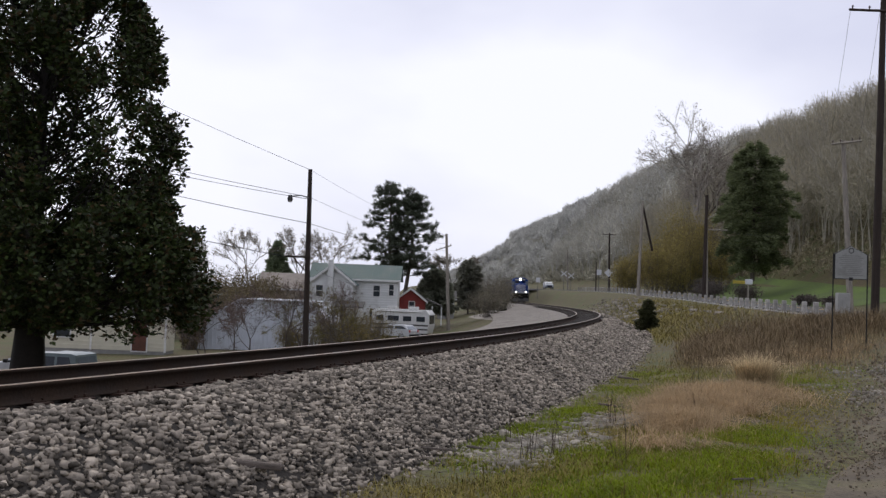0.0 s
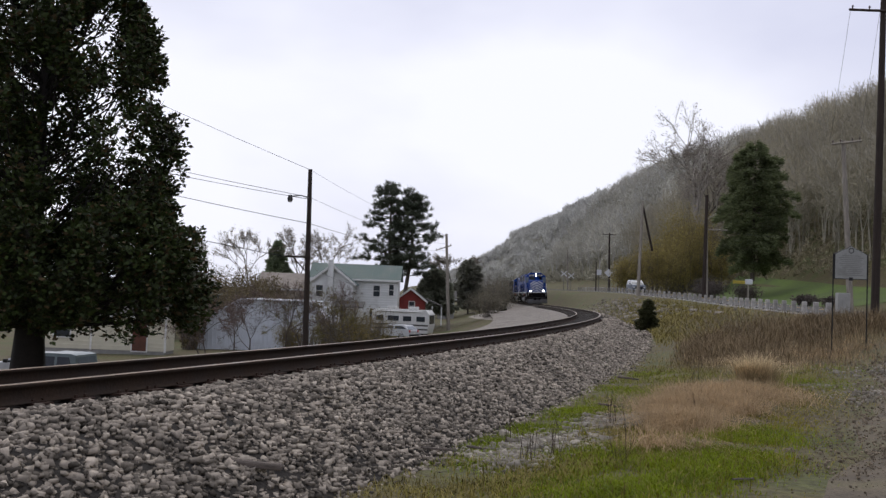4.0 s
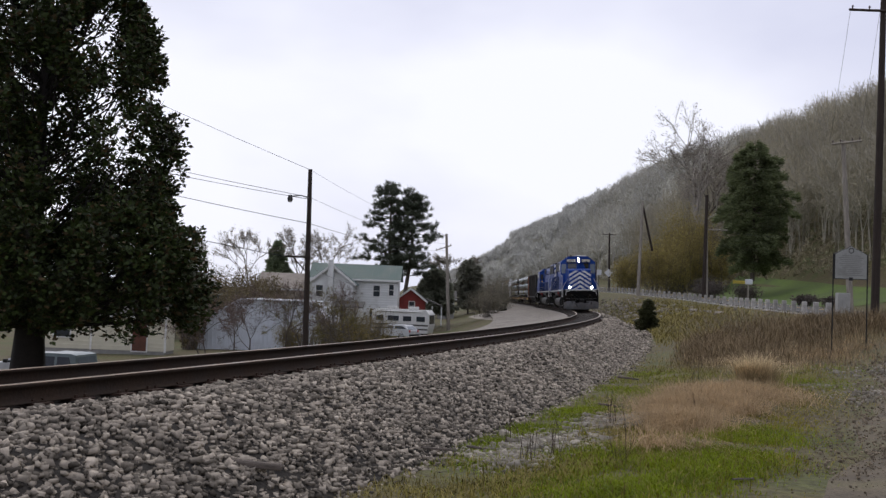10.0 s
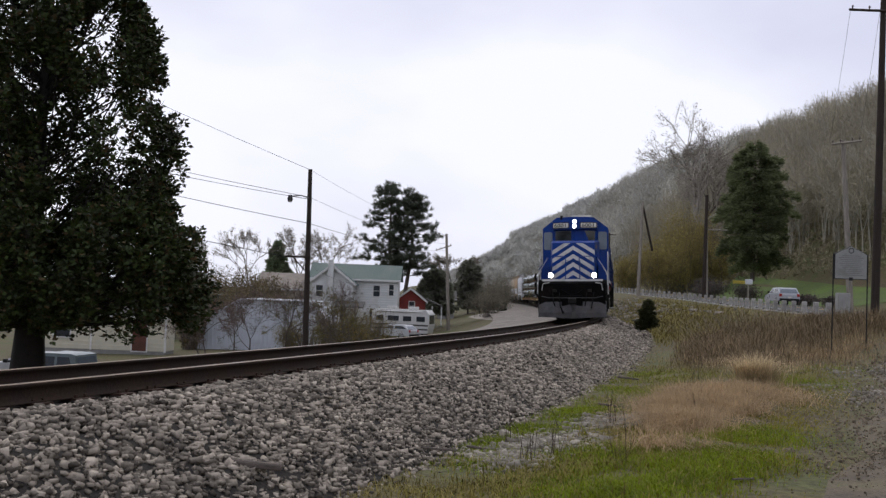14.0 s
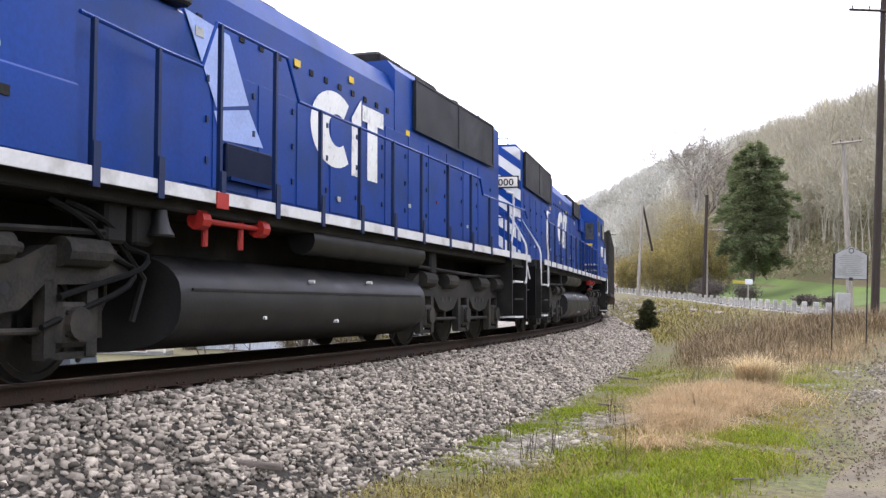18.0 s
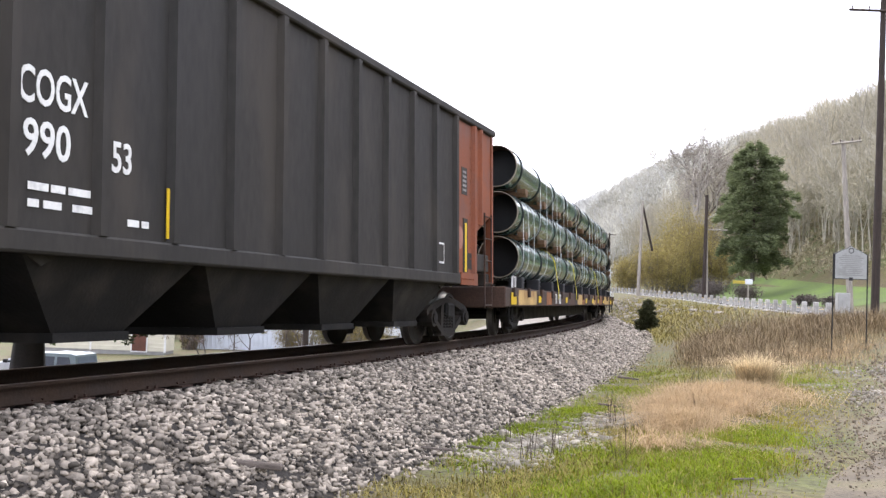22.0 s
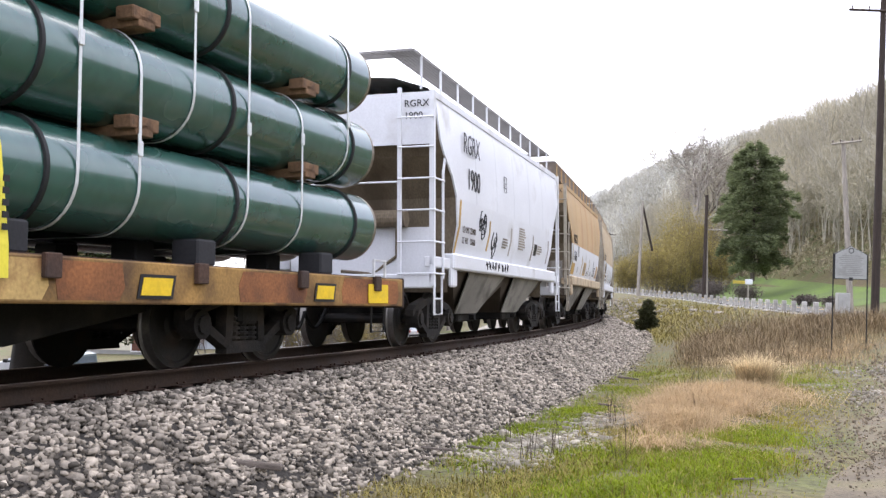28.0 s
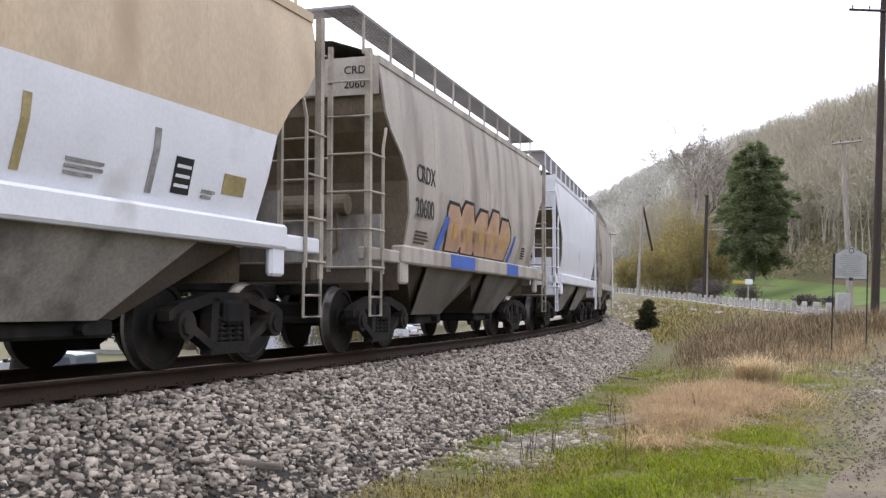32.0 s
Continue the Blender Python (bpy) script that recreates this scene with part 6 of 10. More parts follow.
def pipe_flatcar(second):
    car = holder("flat_car", "rusty yellow and brown flat car loaded with three tiers of pipe", "freight car", group="flat cars")
    h = 13.75
    s = Shape()
    s.box(-h, h, -1.47, 1.47, 0.98, 1.05)
    part("deck", s, M_FLATB, car)
    for sg in (-1, 1):
        s = Shape()
        s.box(-h, h, min(sg * 1.40, sg * 1.5), max(sg * 1.40, sg * 1.5), 0.66, 1.04, 0.015)
        sill = part("side_sill", s, M_FLAT if second else M_FLATB, car)
        for i in range(14):
            x = -12.9 + i * 1.98
            s = Shape()
            s.box(x - 0.09, x + 0.09, min(sg * 1.5, sg * 1.56), max(sg * 1.5, sg * 1.56), 0.86, 1.06, 0.01)
            part("stake_pocket", s, M_FLATB, sill)
        s = Shape()
        s.prism([(-9.2, 0.98), (-9.2, 0.62), (-7.2, 0.30), (7.2, 0.30), (9.2, 0.62), (9.2, 0.98)], sg * 0.72, sg * 0.76, "y")
        part("centre_sill", s, M_UNDER, car, "deep black fishbelly girder")
        for x in ((-9.6, -6.3, -3.2, 2.0, 5.25, 8.0, 11.2) if second else (-9.4, -4.0, 1.72, 4.15, 6.4, 8.9)):
            yp = -1.512 if sg < 0 else 1.522
            s = Shape()
            flat_poly(s, [(x - 0.05, 0.71), (x + 0.46, 0.71), (x + 0.51, 0.93), (x, 0.93)], yp + 0.006, 0.006)
            rim = part("reflector_plate", s, M_BLACK, car, "dark-edged plate")
            s = Shape()
            flat_poly(s, [(x, 0.74), (x + 0.42, 0.74), (x + 0.46, 0.90), (x + 0.04, 0.90)], yp, 0.006)
            part("reflector", s, M_YELLOW, rim, "yellow reflective plate")
    if not second:
        lettering(car, "70", -6.3, -1.512, 0.72, 0.27, M_LETTER, squeeze=0.8)
        lettering(car, "032", -5.55, -1.512, 0.72, 0.27, M_LETTER, squeeze=0.8)
    else:
        lettering(car, "45", 3.42, -1.514, 0.74, 0.20, M_HDARK, squeeze=0.95)
    for y in (-1.5, 1.504):
        spots = ((-12.6, -10.2, M_RUSTP), (-8.6, -7.0, M_FADED), (-4.9, -3.4, M_RUSTP), (-1.4, 0.4, M_RUSTP), (3.15, 3.95, M_FADED), (3.98, 5.1, M_RUSTP), (5.75, 6.9, M_FADED), (7.0, 7.8, M_RUSTP), (9.6, 11.0, M_RUSTP), (11.9, 13.6, M_RUSTP)) if second else \
            ((-12.2, -9.6, M_FADED), (-7.9, -6.9, M_RUSTP), (-0.7, 0.75, M_FADED), (0.78, 1.5, M_RUSTP), (4.7, 5.6, M_FADED), (5.65, 6.3, M_RUSTP), (7.0, 8.4, M_RUSTP), (9.6, 12.0, M_FADED))
        for x0, x1, m in spots:
            s = Shape()
            flat_poly(s, [(x0, 0.69), (x1 - 0.07, 0.69), (x1, 0.8), (x1 - 0.04, 1.01), (x0 + 0.05, 1.01), (x0 - 0.03, 0.86)], y, 0.003)
            part("paint_patch", s, m, car, "patch of faded paint")
    for e in (-1, 1):
        s = Shape()
        s.box(min(e * h, e * (h + 0.06)), max(e * h, e * (h + 0.06)), -1.5, 1.5, 0.64, 1.06, 0.015)
        part("end_sill", s, M_FLATB, car)
        freight_truck(car, e * 10.35)
        coupler(car, e * (h - 0.2), e)
        for sg in (-1, 1):
            s = Shape()
            s.tube([(e * 13.1, sg * 1.52, 1.05), (e * 13.1, sg * 1.52, 1.27), (e * 12.75, sg * 1.52, 1.27), (e * 12.75, sg * 1.52, 1.05)], 0.022, 6)
            part("grab_iron", s, M_WHITEP, car)
            s = Shape()
            s.tube([(e * 13.2, sg * 1.46, 0.66), (e * 13.2, sg * 1.46, 0.32), (e * 12.8, sg * 1.46, 0.32), (e * 12.8, sg * 1.46, 0.66)], 0.02, 6)
            part("sill_step", s, M_UNDER, car)
            s = Shape()
            flat_poly(s, [(e * 12.6, 0.7), (e * 13.2, 0.7), (e * 13.2, 0.95), (e * 12.6, 0.95)], -1.515 if sg < 0 else 1.525, 0.01)
            part("reflector_plate", s, M_YELLOW, car, "yellow reflective plate")
    # cradle blocks on the deck
    for half0, half1 in ((-12.15, 0.05), (0.5, 12.75)):
        for i in range(5):
            x = half0 + 1.1 + i * (half1 - half0 - 2.2) / 4
            for y in (-1.25, -0.5, 0.5, 1.25):
                s = Shape()
                s.box(x - 0.16, x + 0.16, y - 0.16, y + 0.16, 1.05, 1.31, 0.02)
                part("cradle_block", s, M_BLOCK, car)
    return car


def pipe_load(car_label, car):
    """Two lengths, three tiers, three across: every pipe is a thing of its own that rides on the car."""
    out = []
    first = None
    for x0, x1 in ((-12.05, 0.1), (0.5, 12.7)):
        for t, z in enumerate((1.745, 2.735, 3.735)):
            for y in (-0.97, 0.0, 0.97):
                jit = 0.12 * math.sin(7.3 * t + 5.1 * y + x0)
                if first is None:
                    p = holder("steel_pipe", "dark green coated large steel pipe with rusty bore", "pipe", group="pipes on flat cars")
                    a, b, c = pipe_shape(-6.1, 6.1, 0, 0)
                    part("coating", a, M_PIPE, p, smooth=True)
                    for q in b:
                        part("bare_end", q, M_PIPEEND, p, "bare steel rim")
                    part("bore", c, M_PIPEIN, p, "rusty brown inside", smooth=True)
                    for k in (-5.45, -2.7, 0.0, 2.7, 5.45):
                        s = Shape()
                        s.lathe([(0.462, -0.03), (0.486, -0.02), (0.486, 0.02), (0.462, 0.03)], n=32, m=Matrix.Translation((k, 0, 0)) @ Matrix.Rotation(radians(90), 4, "Z"))
                        part("rope_ring", s, M_BAND, p, smooth=True)
                    first = p
                else:
                    p = copy_thing(first, Matrix.Identity(4))
                out.append((p, pose((x0 + x1) / 2 + 0.2 + jit, y, z)))
    return out


def dunnage_and_straps(offset):
    """Timbers between the tiers and the straps round the stacks; each is a thing that rides on the car."""
    out = []
    for x0, x1 in ((-12.05, 0.1), (0.5, 12.7)):
        for t, z in enumerate((2.24, 3.235)):
            for k in range(4):
                x = x0 + 1.5 + k * (x1 - x0 - 3.0) / 3
                s = Shape()
                s.box(-0.12, 0.12, -1.42, 1.42, -0.055, 0.055, 0.008)
                for y in (-1.32, 1.32):
                    s.box(-0.2, 0.2, y - 0.1, y + 0.1, 0.0, 0.12, 0.01)
                tb = thing("dunnage_timber", s, M_TIMBER, "weathered brown timber spacer between tiers of pipe", "timber", group="timbers between pipes")
                out.append((tb, pose(x, 0, z)))
        # steel bands round two or three tiers, and yellow web straps over the lowest tier
        kinds = ((0, 1), (0, 1), (0, 1), (1, 2), (0, 2), (1, 2), (0, 2), (0, 1), (1, 2), (0, 2), (0, 1), (1, 2))
        spots = [(x0 + 0.75 + k * (x1 - x0 - 1.5) / 11 + 0.22 * math.sin(k * 5.3 + x0), kd) for k, kd in enumerate(kinds)]
        spots += [(q, None) for q in (-5.75, -1.3, 6.4) if x0 < q < x1]
        levels, R = (1.745, 2.735, 3.735), 0.470
        for x, kd in spots:
            arc = lambda y, z, a0, a1: [(y + R * math.cos(radians(a0 + (a1 - a0) * i / 8)), z + R * math.sin(radians(a0 + (a1 - a0) * i / 8))) for i in range(9)]
            w = 0.05 if kd is None else 0.017
            if kd is None:
                half = [(1.535, 0.85), (1.53, 1.1)] + arc(0.97, 1.745, 12, 90)
                path = [(-y, z) for y, z in half] + half[::-1]
                shut = False
            else:
                lo, hi = levels[kd[0]], levels[kd[1]]
                half = arc(0.97, lo, -90, 0) + arc(0.97, hi, 0, 90)
                path = half + [(-y, z) for y, z in half[::-1]]
                shut = True
            n, cz = len(path), sum(z for _, z in path) / len(path)
            v = []
            for y, z in path:
                q = Vector((0, y, z - cz)).normalized() * 0.006
                v += [(-w, y, z), (w, y, z), (w, y + q.y, z + q.z), (-w, y + q.y, z + q.z)]
            f = [(i * 4 + k, i * 4 + (k + 1) % 4, (i + 1) % n * 4 + (k + 1) % 4, (i + 1) % n * 4 + k) for i in range(n if shut else n - 1) for k in range(4)]
            s = Shape().add(v, f)
            st = thing("tie_down_strap", s, M_STRAPY if kd is None else M_STRAPW,
                       "yellow webbing strap over the lowest pipes" if kd is None else "pale steel banding strap round stacked pipes", "strap", group="straps round pipes")
            if kd is None:
                for i in range(5):
                    part("marking_bar", Shape().box(-0.03, 0.03, -1.549, -1.541, 1.2 + i * 0.09, 1.25 + i * 0.09), M_BLACK, st, "dark unreadable printing")
            else:
                zc = (lo + hi) / 2 + 0.3 * math.sin(x * 3)
                part("buckle", Shape().box(-0.03, 0.03, -1.462, -1.436, zc, zc + 0.14, 0.006), M_STRAPW, st)
                part("strap_tail", Shape().box(-0.055, -0.04, -1.47, -1.462, zc + 0.02, zc + 0.2), M_STRAPW, st)
            out.append((st, pose(x, 0, 0)))
    return out


RIDERS = []
HOPPER = coal_hopper()
CARS.append((HOPPER, 51.95, 6.15))
for second, d in ((0, 73.8), (1, 102.4)):
    fc = pipe_flatcar(second)
    CARS.append((fc, d, 10.35))
    for ob, m in pipe_load("", fc) + dunnage_and_straps(d):
        RIDERS.append((ob, m, d, 10.35))
WHITE_CAR = covered_hopper("white covered hopper car with black scrawled graffiti and dark number", M_HWHITE, M_HWHITE, M_HWHITE, "RGRX", "1900", marks_white)
CARS.append((WHITE_CAR, 123.45, 4.38))
TAN_CAR = covered_hopper("tan covered hopper car with a faded white lower band", M_HTAN, M_HWHITE, M_SILLC, "RGCX", "1616", marks_tan)
CARS.append((TAN_CAR, 136.35, 4.38))
CREAM_CAR = covered_hopper("cream covered hopper car with a clean white lower band", M_HCREAM, M_HWHITE, M_HWHITE, "RGCX", "1635", marks_cream)
CARS.append((CREAM_CAR, 149.0, 4.38))
GREY_CAR = covered_hopper("dusty grey covered hopper car with orange and blue graffiti", M_HGREY, M_HGREY, M_HGREY, "CRDX", "20600", marks_grey, half=6.0)
CARS.append((GREY_CAR, 162.0, 4.38))
PLAIN_WHITE = covered_hopper("clean white covered hopper car with dark lettering bars", M_HWHITE, M_HWHITE, M_HWHITE, "", "", None)
CARS.append((PLAIN_WHITE, 175.2, 4.38))
PLAIN_GREY = covered_hopper("plain dusty grey covered hopper car", M_HGREY, M_HGREY, M_HGREY, "", "", None)
CARS.append((PLAIN_GREY, 188.2, 4.38))
for d, src in ((201.2, PLAIN_WHITE), (214.2, PLAIN_GREY)):
    CARS.append((copy_thing(src, Matrix.Identity(4)), d, 4.38))


# ---- track bed details ----
def scatter(proto_v, proto_f, places, scales, spins, tilt=None):
    """Many copies of one small mesh in one array: places (n, 3), scales (n, 3), spins (n,) about z, tilt (n,) about x."""
    n, k = len(places), len(proto_v)
    v = proto_v[None] * scales[:, None, :]
    if tilt is not None:
        c, s = np.cos(tilt)[:, None], np.sin(tilt)[:, None]
        y, z = v[..., 1] * c - v[..., 2] * s, v[..., 1] * s + v[..., 2] * c
        v = np.stack([v[..., 0], y, z], -1)
    c, s = np.cos(spins)[:, None], np.sin(spins)[:, None]
    v = np.stack([v[..., 0] * c - v[..., 1] * s, v[..., 0] * s + v[..., 1] * c, v[..., 2]], -1) + places[:, None, :]
    f = (proto_f[None] + (np.arange(n) * k)[:, None, None]).reshape(-1, proto_f.shape[1])
    return v.reshape(-1, 3), f


def joined(chunks):
    vs, fs, o = [], [], 0
    for v, f in chunks:
        vs.append(v)
        fs.append(f + o)
        o += len(v)
    return np.concatenate(vs), np.concatenate(fs)


CHIP_V = np.array([(x, y, z) for x in (-1, 1) for y in (-1, 1) for z in (-1, 1)]) * 0.78
CHIP_F = np.array([(0, 1, 3), (0, 3, 2), (4, 6, 7), (4, 7, 5), (0, 4, 5), (0, 5, 1), (2, 3, 7), (2, 7, 6), (0, 2, 6), (0, 6, 4), (1, 5, 7), (1, 7, 3)])
BED_L, BED_Z = [-2.6, -1.75, -1.3, 0.95, 1.05, 1.36, 1.8, 2.4, 3.25, 3.6], [-0.7, -0.36, -0.33, -0.24, -0.155, -0.15, -0.26, -0.56, -1.05, -1.0]


def stones(rng, n, u0, u1, l0, l1, r, edge=0.35):
    u, l = rng.uniform(u0, u1, n), rng.uniform(l0, l1, n)
    l = np.where(l > 2.6, l + rng.normal(0, edge, n) * 0.4, l)
    x, y, _ = track(u, l, 0.0, False)
    z = np.maximum(np.interp(l, BED_L, BED_Z), ground_z(x, y)) + r * rng.uniform(-1.3, 0.9, n)
    out = []
    for k in range(9):
        m = np.arange(n) % 9 == k
        # split stone: a lopsided block with flat faces
        proto = CHIP_V * rng.uniform(0.75, 1.2, (1, 3)) * rng.uniform(0.72, 1.15, (8, 1)) + rng.normal(0, 0.13, (8, 3))
        q = int(m.sum())
        sc = r * rng.lognormal(0, 0.24, (q, 1)) * rng.uniform(0.6, 1.35, (q, 3)) * np.array([1.25, 0.95, 0.72])
        out.append(scatter(proto, CHIP_F, np.stack([x[m], y[m], z[m]], 1), sc, rng.uniform(0, 6.28, q), rng.uniform(-1.0, 1.0, q)))
    return out


def ballast():
    rng = np.random.default_rng(3)
    ch = stones(rng, 34000, -14.5, 8, 1.06, 3.1, 0.0258)
    ch += stones(rng, 23000, 8, 34, 1.06, 3.3, 0.032)
    ch += stones(rng, 8000, 34, 75, 1.06, 3.5, 0.06)
    ch += stones(rng, 900, -12, 14, -0.6, 0.6, 0.03) + stones(rng, 2500, -10, 40, -2.3, -1.3, 0.05)
    v, f = joined(ch)
    tagged(new("ballast_stones", stuff_mesh("ballast_stones", v, f, M_BALLAST)), "loose grey and tan crushed ballast stones", "stones", kind="stuff")
    # spill of paler gravel in the grass and on the drive
    ch = []
    for cx, cy, sx, sy, n, r in ((0.8, 11.3, 0.22, 0.5, 900, 0.026), (1.5, 12.7, 0.3, 0.6, 900, 0.026), (2.6, 14.7, 0.3, 0.5, 900, 0.026), (17.5, 88.0, 1.6, 12.0, 260, 0.11), (18.8, 108.0, 1.2, 9.0, 220, 0.13), (7.6, 18.0, 0.7, 1.6, 420, 0.022), (10.6, 24.5, 0.9, 2.0, 420, 0.024)):
        x, y = rng.normal(cx, sx, n), rng.normal(cy, sy, n)
        z = ground_z(x, y) + r * 0.2 + np.where(x > 2.9 + 0.467 * (y - 8.3), 0.045, 0.0)
        ch.append(scatter(CHIP_V * rng.uniform(0.75, 1.15, (8, 1)) + rng.normal(0, 0.12, (8, 3)), CHIP_F, np.stack([x, y, z], 1), r * rng.lognormal(0, 0.35, (n, 1)) * rng.uniform(0.6, 1.3, (n, 3)), rng.uniform(0, 6.28, n)))
    v, f = joined(ch)
    m = mat("pale_gravel", (0.23, 0.208, 0.17), 0.9, var=0.3, fine=20, bump=0.5, rnd=0.35, island=True)
    tagged(new("gravel", stuff_mesh("gravel", v, f, m)), "pale loose gravel spilled in the grass", "gravel", kind="stuff")
    # finer brown gravel on the pull-off
    ch = []
    for cx, cy, sx, sy, n, r in ((6.2, 12.5, 1.1, 2.6, 2600, 0.012), (5.0, 9.6, 0.9, 1.2, 2600, 0.010), (9.0, 17.0, 1.2, 3.0, 1700, 0.016), (12.0, 27.0, 1.2, 3.5, 700, 0.03)):
        x, y = rng.normal(cx, sx, n), rng.normal(cy, sy, n)
        z = ground_z(x, y) + r * 0.1 + np.where(x > 2.9 + 0.467 * (y - 8.3), 0.045, 0.0)
        ch.append(scatter(CHIP_V * rng.uniform(0.75, 1.15, (8, 1)), CHIP_F, np.stack([x, y, z], 1), r * rng.lognormal(0, 0.35, (n, 1)) * rng.uniform(0.5, 1.2, (n, 3)), rng.uniform(0, 6.28, n)))
    v, f = joined(ch)
    m = mat("brown_drive_gravel", (0.17, 0.138, 0.098), 0.9, var=0.3, fine=20, bump=0.5, rnd=0.35, island=True)
    tagged(new("drive_gravel", stuff_mesh("drive_gravel", v, f, m)), "fine grey-brown gravel on the pull-off", "gravel", kind="stuff")


ballast()
M_TIE = mat("dark_creosoted_tie", (0.022, 0.017, 0.013), 0.85, var=0.4, scale=3, bump=0.5, rnd=0.3, stretch=(1, 6, 1))
M_SPIKE = mat("rusted_tie_plate", (0.06, 0.035, 0.025), 0.85, 0.3, var=0.3, bump=0.3)


def ties():
    s = Shape()
    s.box(-0.115, 0.115, -1.3, 1.3, -0.375, -0.19, 0.012)
    me = finish(s.mesh("tie"), M_TIE)
    s = Shape()
    for sg in (-1, 1):
        s.box(-0.1, 0.1, sg * 0.7525 - 0.17, sg * 0.7525 + 0.17, -0.19, -0.171)
        for a in (-0.06, 0.06):
            for b in (-0.09, 0.09):
                s.box(a - 0.012, a + 0.012, sg * 0.7525 + b - 0.012, sg * 0.7525 + b + 0.012, -0.172, -0.14)
    plates = finish(s.mesh("tie_plates"), M_SPIKE)
    u = -20.0
    while u < 120:
        m = on_line(u, 0.2)
        t = new("tie", me)
        t.parent, t.matrix_basis = rails, m @ pose(0, 0.03 * math.sin(u * 9), 0, 0, 0, 1.2 * math.sin(u * 5))
        if u < 40:
            p = new("tie_plates", plates)
            p.parent = t
        u += 0.52


def on_line(u, b):
    p, q = track(u - b), track(u + b)
    x, y, z = ((a + c) / 2 for a, c in zip(p, q))
    return Matrix.Translation((x, y, z)) @ Matrix.Rotation(math.atan2(q[1] - p[1], q[0] - p[0]), 4, "Z") @ Matrix.Rotation(-LEAN, 4, "X")


ties()


# ---- low plants ----
def blades(rng, x, y, h, w, lean, bend=0.5):
    """Grass blades, two faces each, at x, y with heights h."""
    n = len(x)
    z = ground_z(x, y) - 0.02
    a = rng.uniform(0, 6.283, n)
    d = np.stack([np.cos(a), np.sin(a), np.zeros(n)], 1)
    s = np.stack([-np.sin(a), np.cos(a), np.zeros(n)], 1) * (w / 2)[:, None]
    base = np.stack([x, y, z], 1)
    mid = base + d * (lean * h * 0.3)[:, None] + np.stack([0 * h, 0 * h, h * 0.55], 1)
    top = base + d * (lean * h * (0.5 + bend))[:, None] + np.stack([0 * h, 0 * h, h * (1 - 0.25 * lean)], 1)
    v = np.stack([base - s, base + s, mid + s * 0.8, mid - s * 0.8, top + s * 0.15, top - s * 0.15], 1).reshape(-1, 3)
    f = np.array([(0, 1, 2, 3), (3, 2, 4, 5)])
    return v, (f[None] + (np.arange(n) * 6)[:, None, None]).reshape(-1, 4)


def patch(rng, spots, hmin, hmax, w, lean):
    ch = []
    for cx, cy, sx, sy, n in spots:
        x, y = rng.normal(cx, sx, n), rng.normal(cy, sy, n)
        u, l = along(x, y)
        n2 = np.sin(x * 3.1 + np.sin(y * 1.7) * 2) + np.sin(y * 2.3 + x * 1.1) + rng.normal(0, 0.7, n)
        ok = (l > 2.85 + np.abs(rng.normal(0, 0.3, n))) & (n2 > -0.9) & (x < 2.7 + 0.467 * (y - 8.3) + rng.normal(0, 0.5, n))
        x, y = x[ok], y[ok]
        k = len(x)
        ch.append(blades(rng, x, y, rng.uniform(hmin, hmax, k), np.full(k, w) * rng.uniform(0.6, 1.4, k), rng.uniform(0.1, lean, k)))
    return joined(ch)


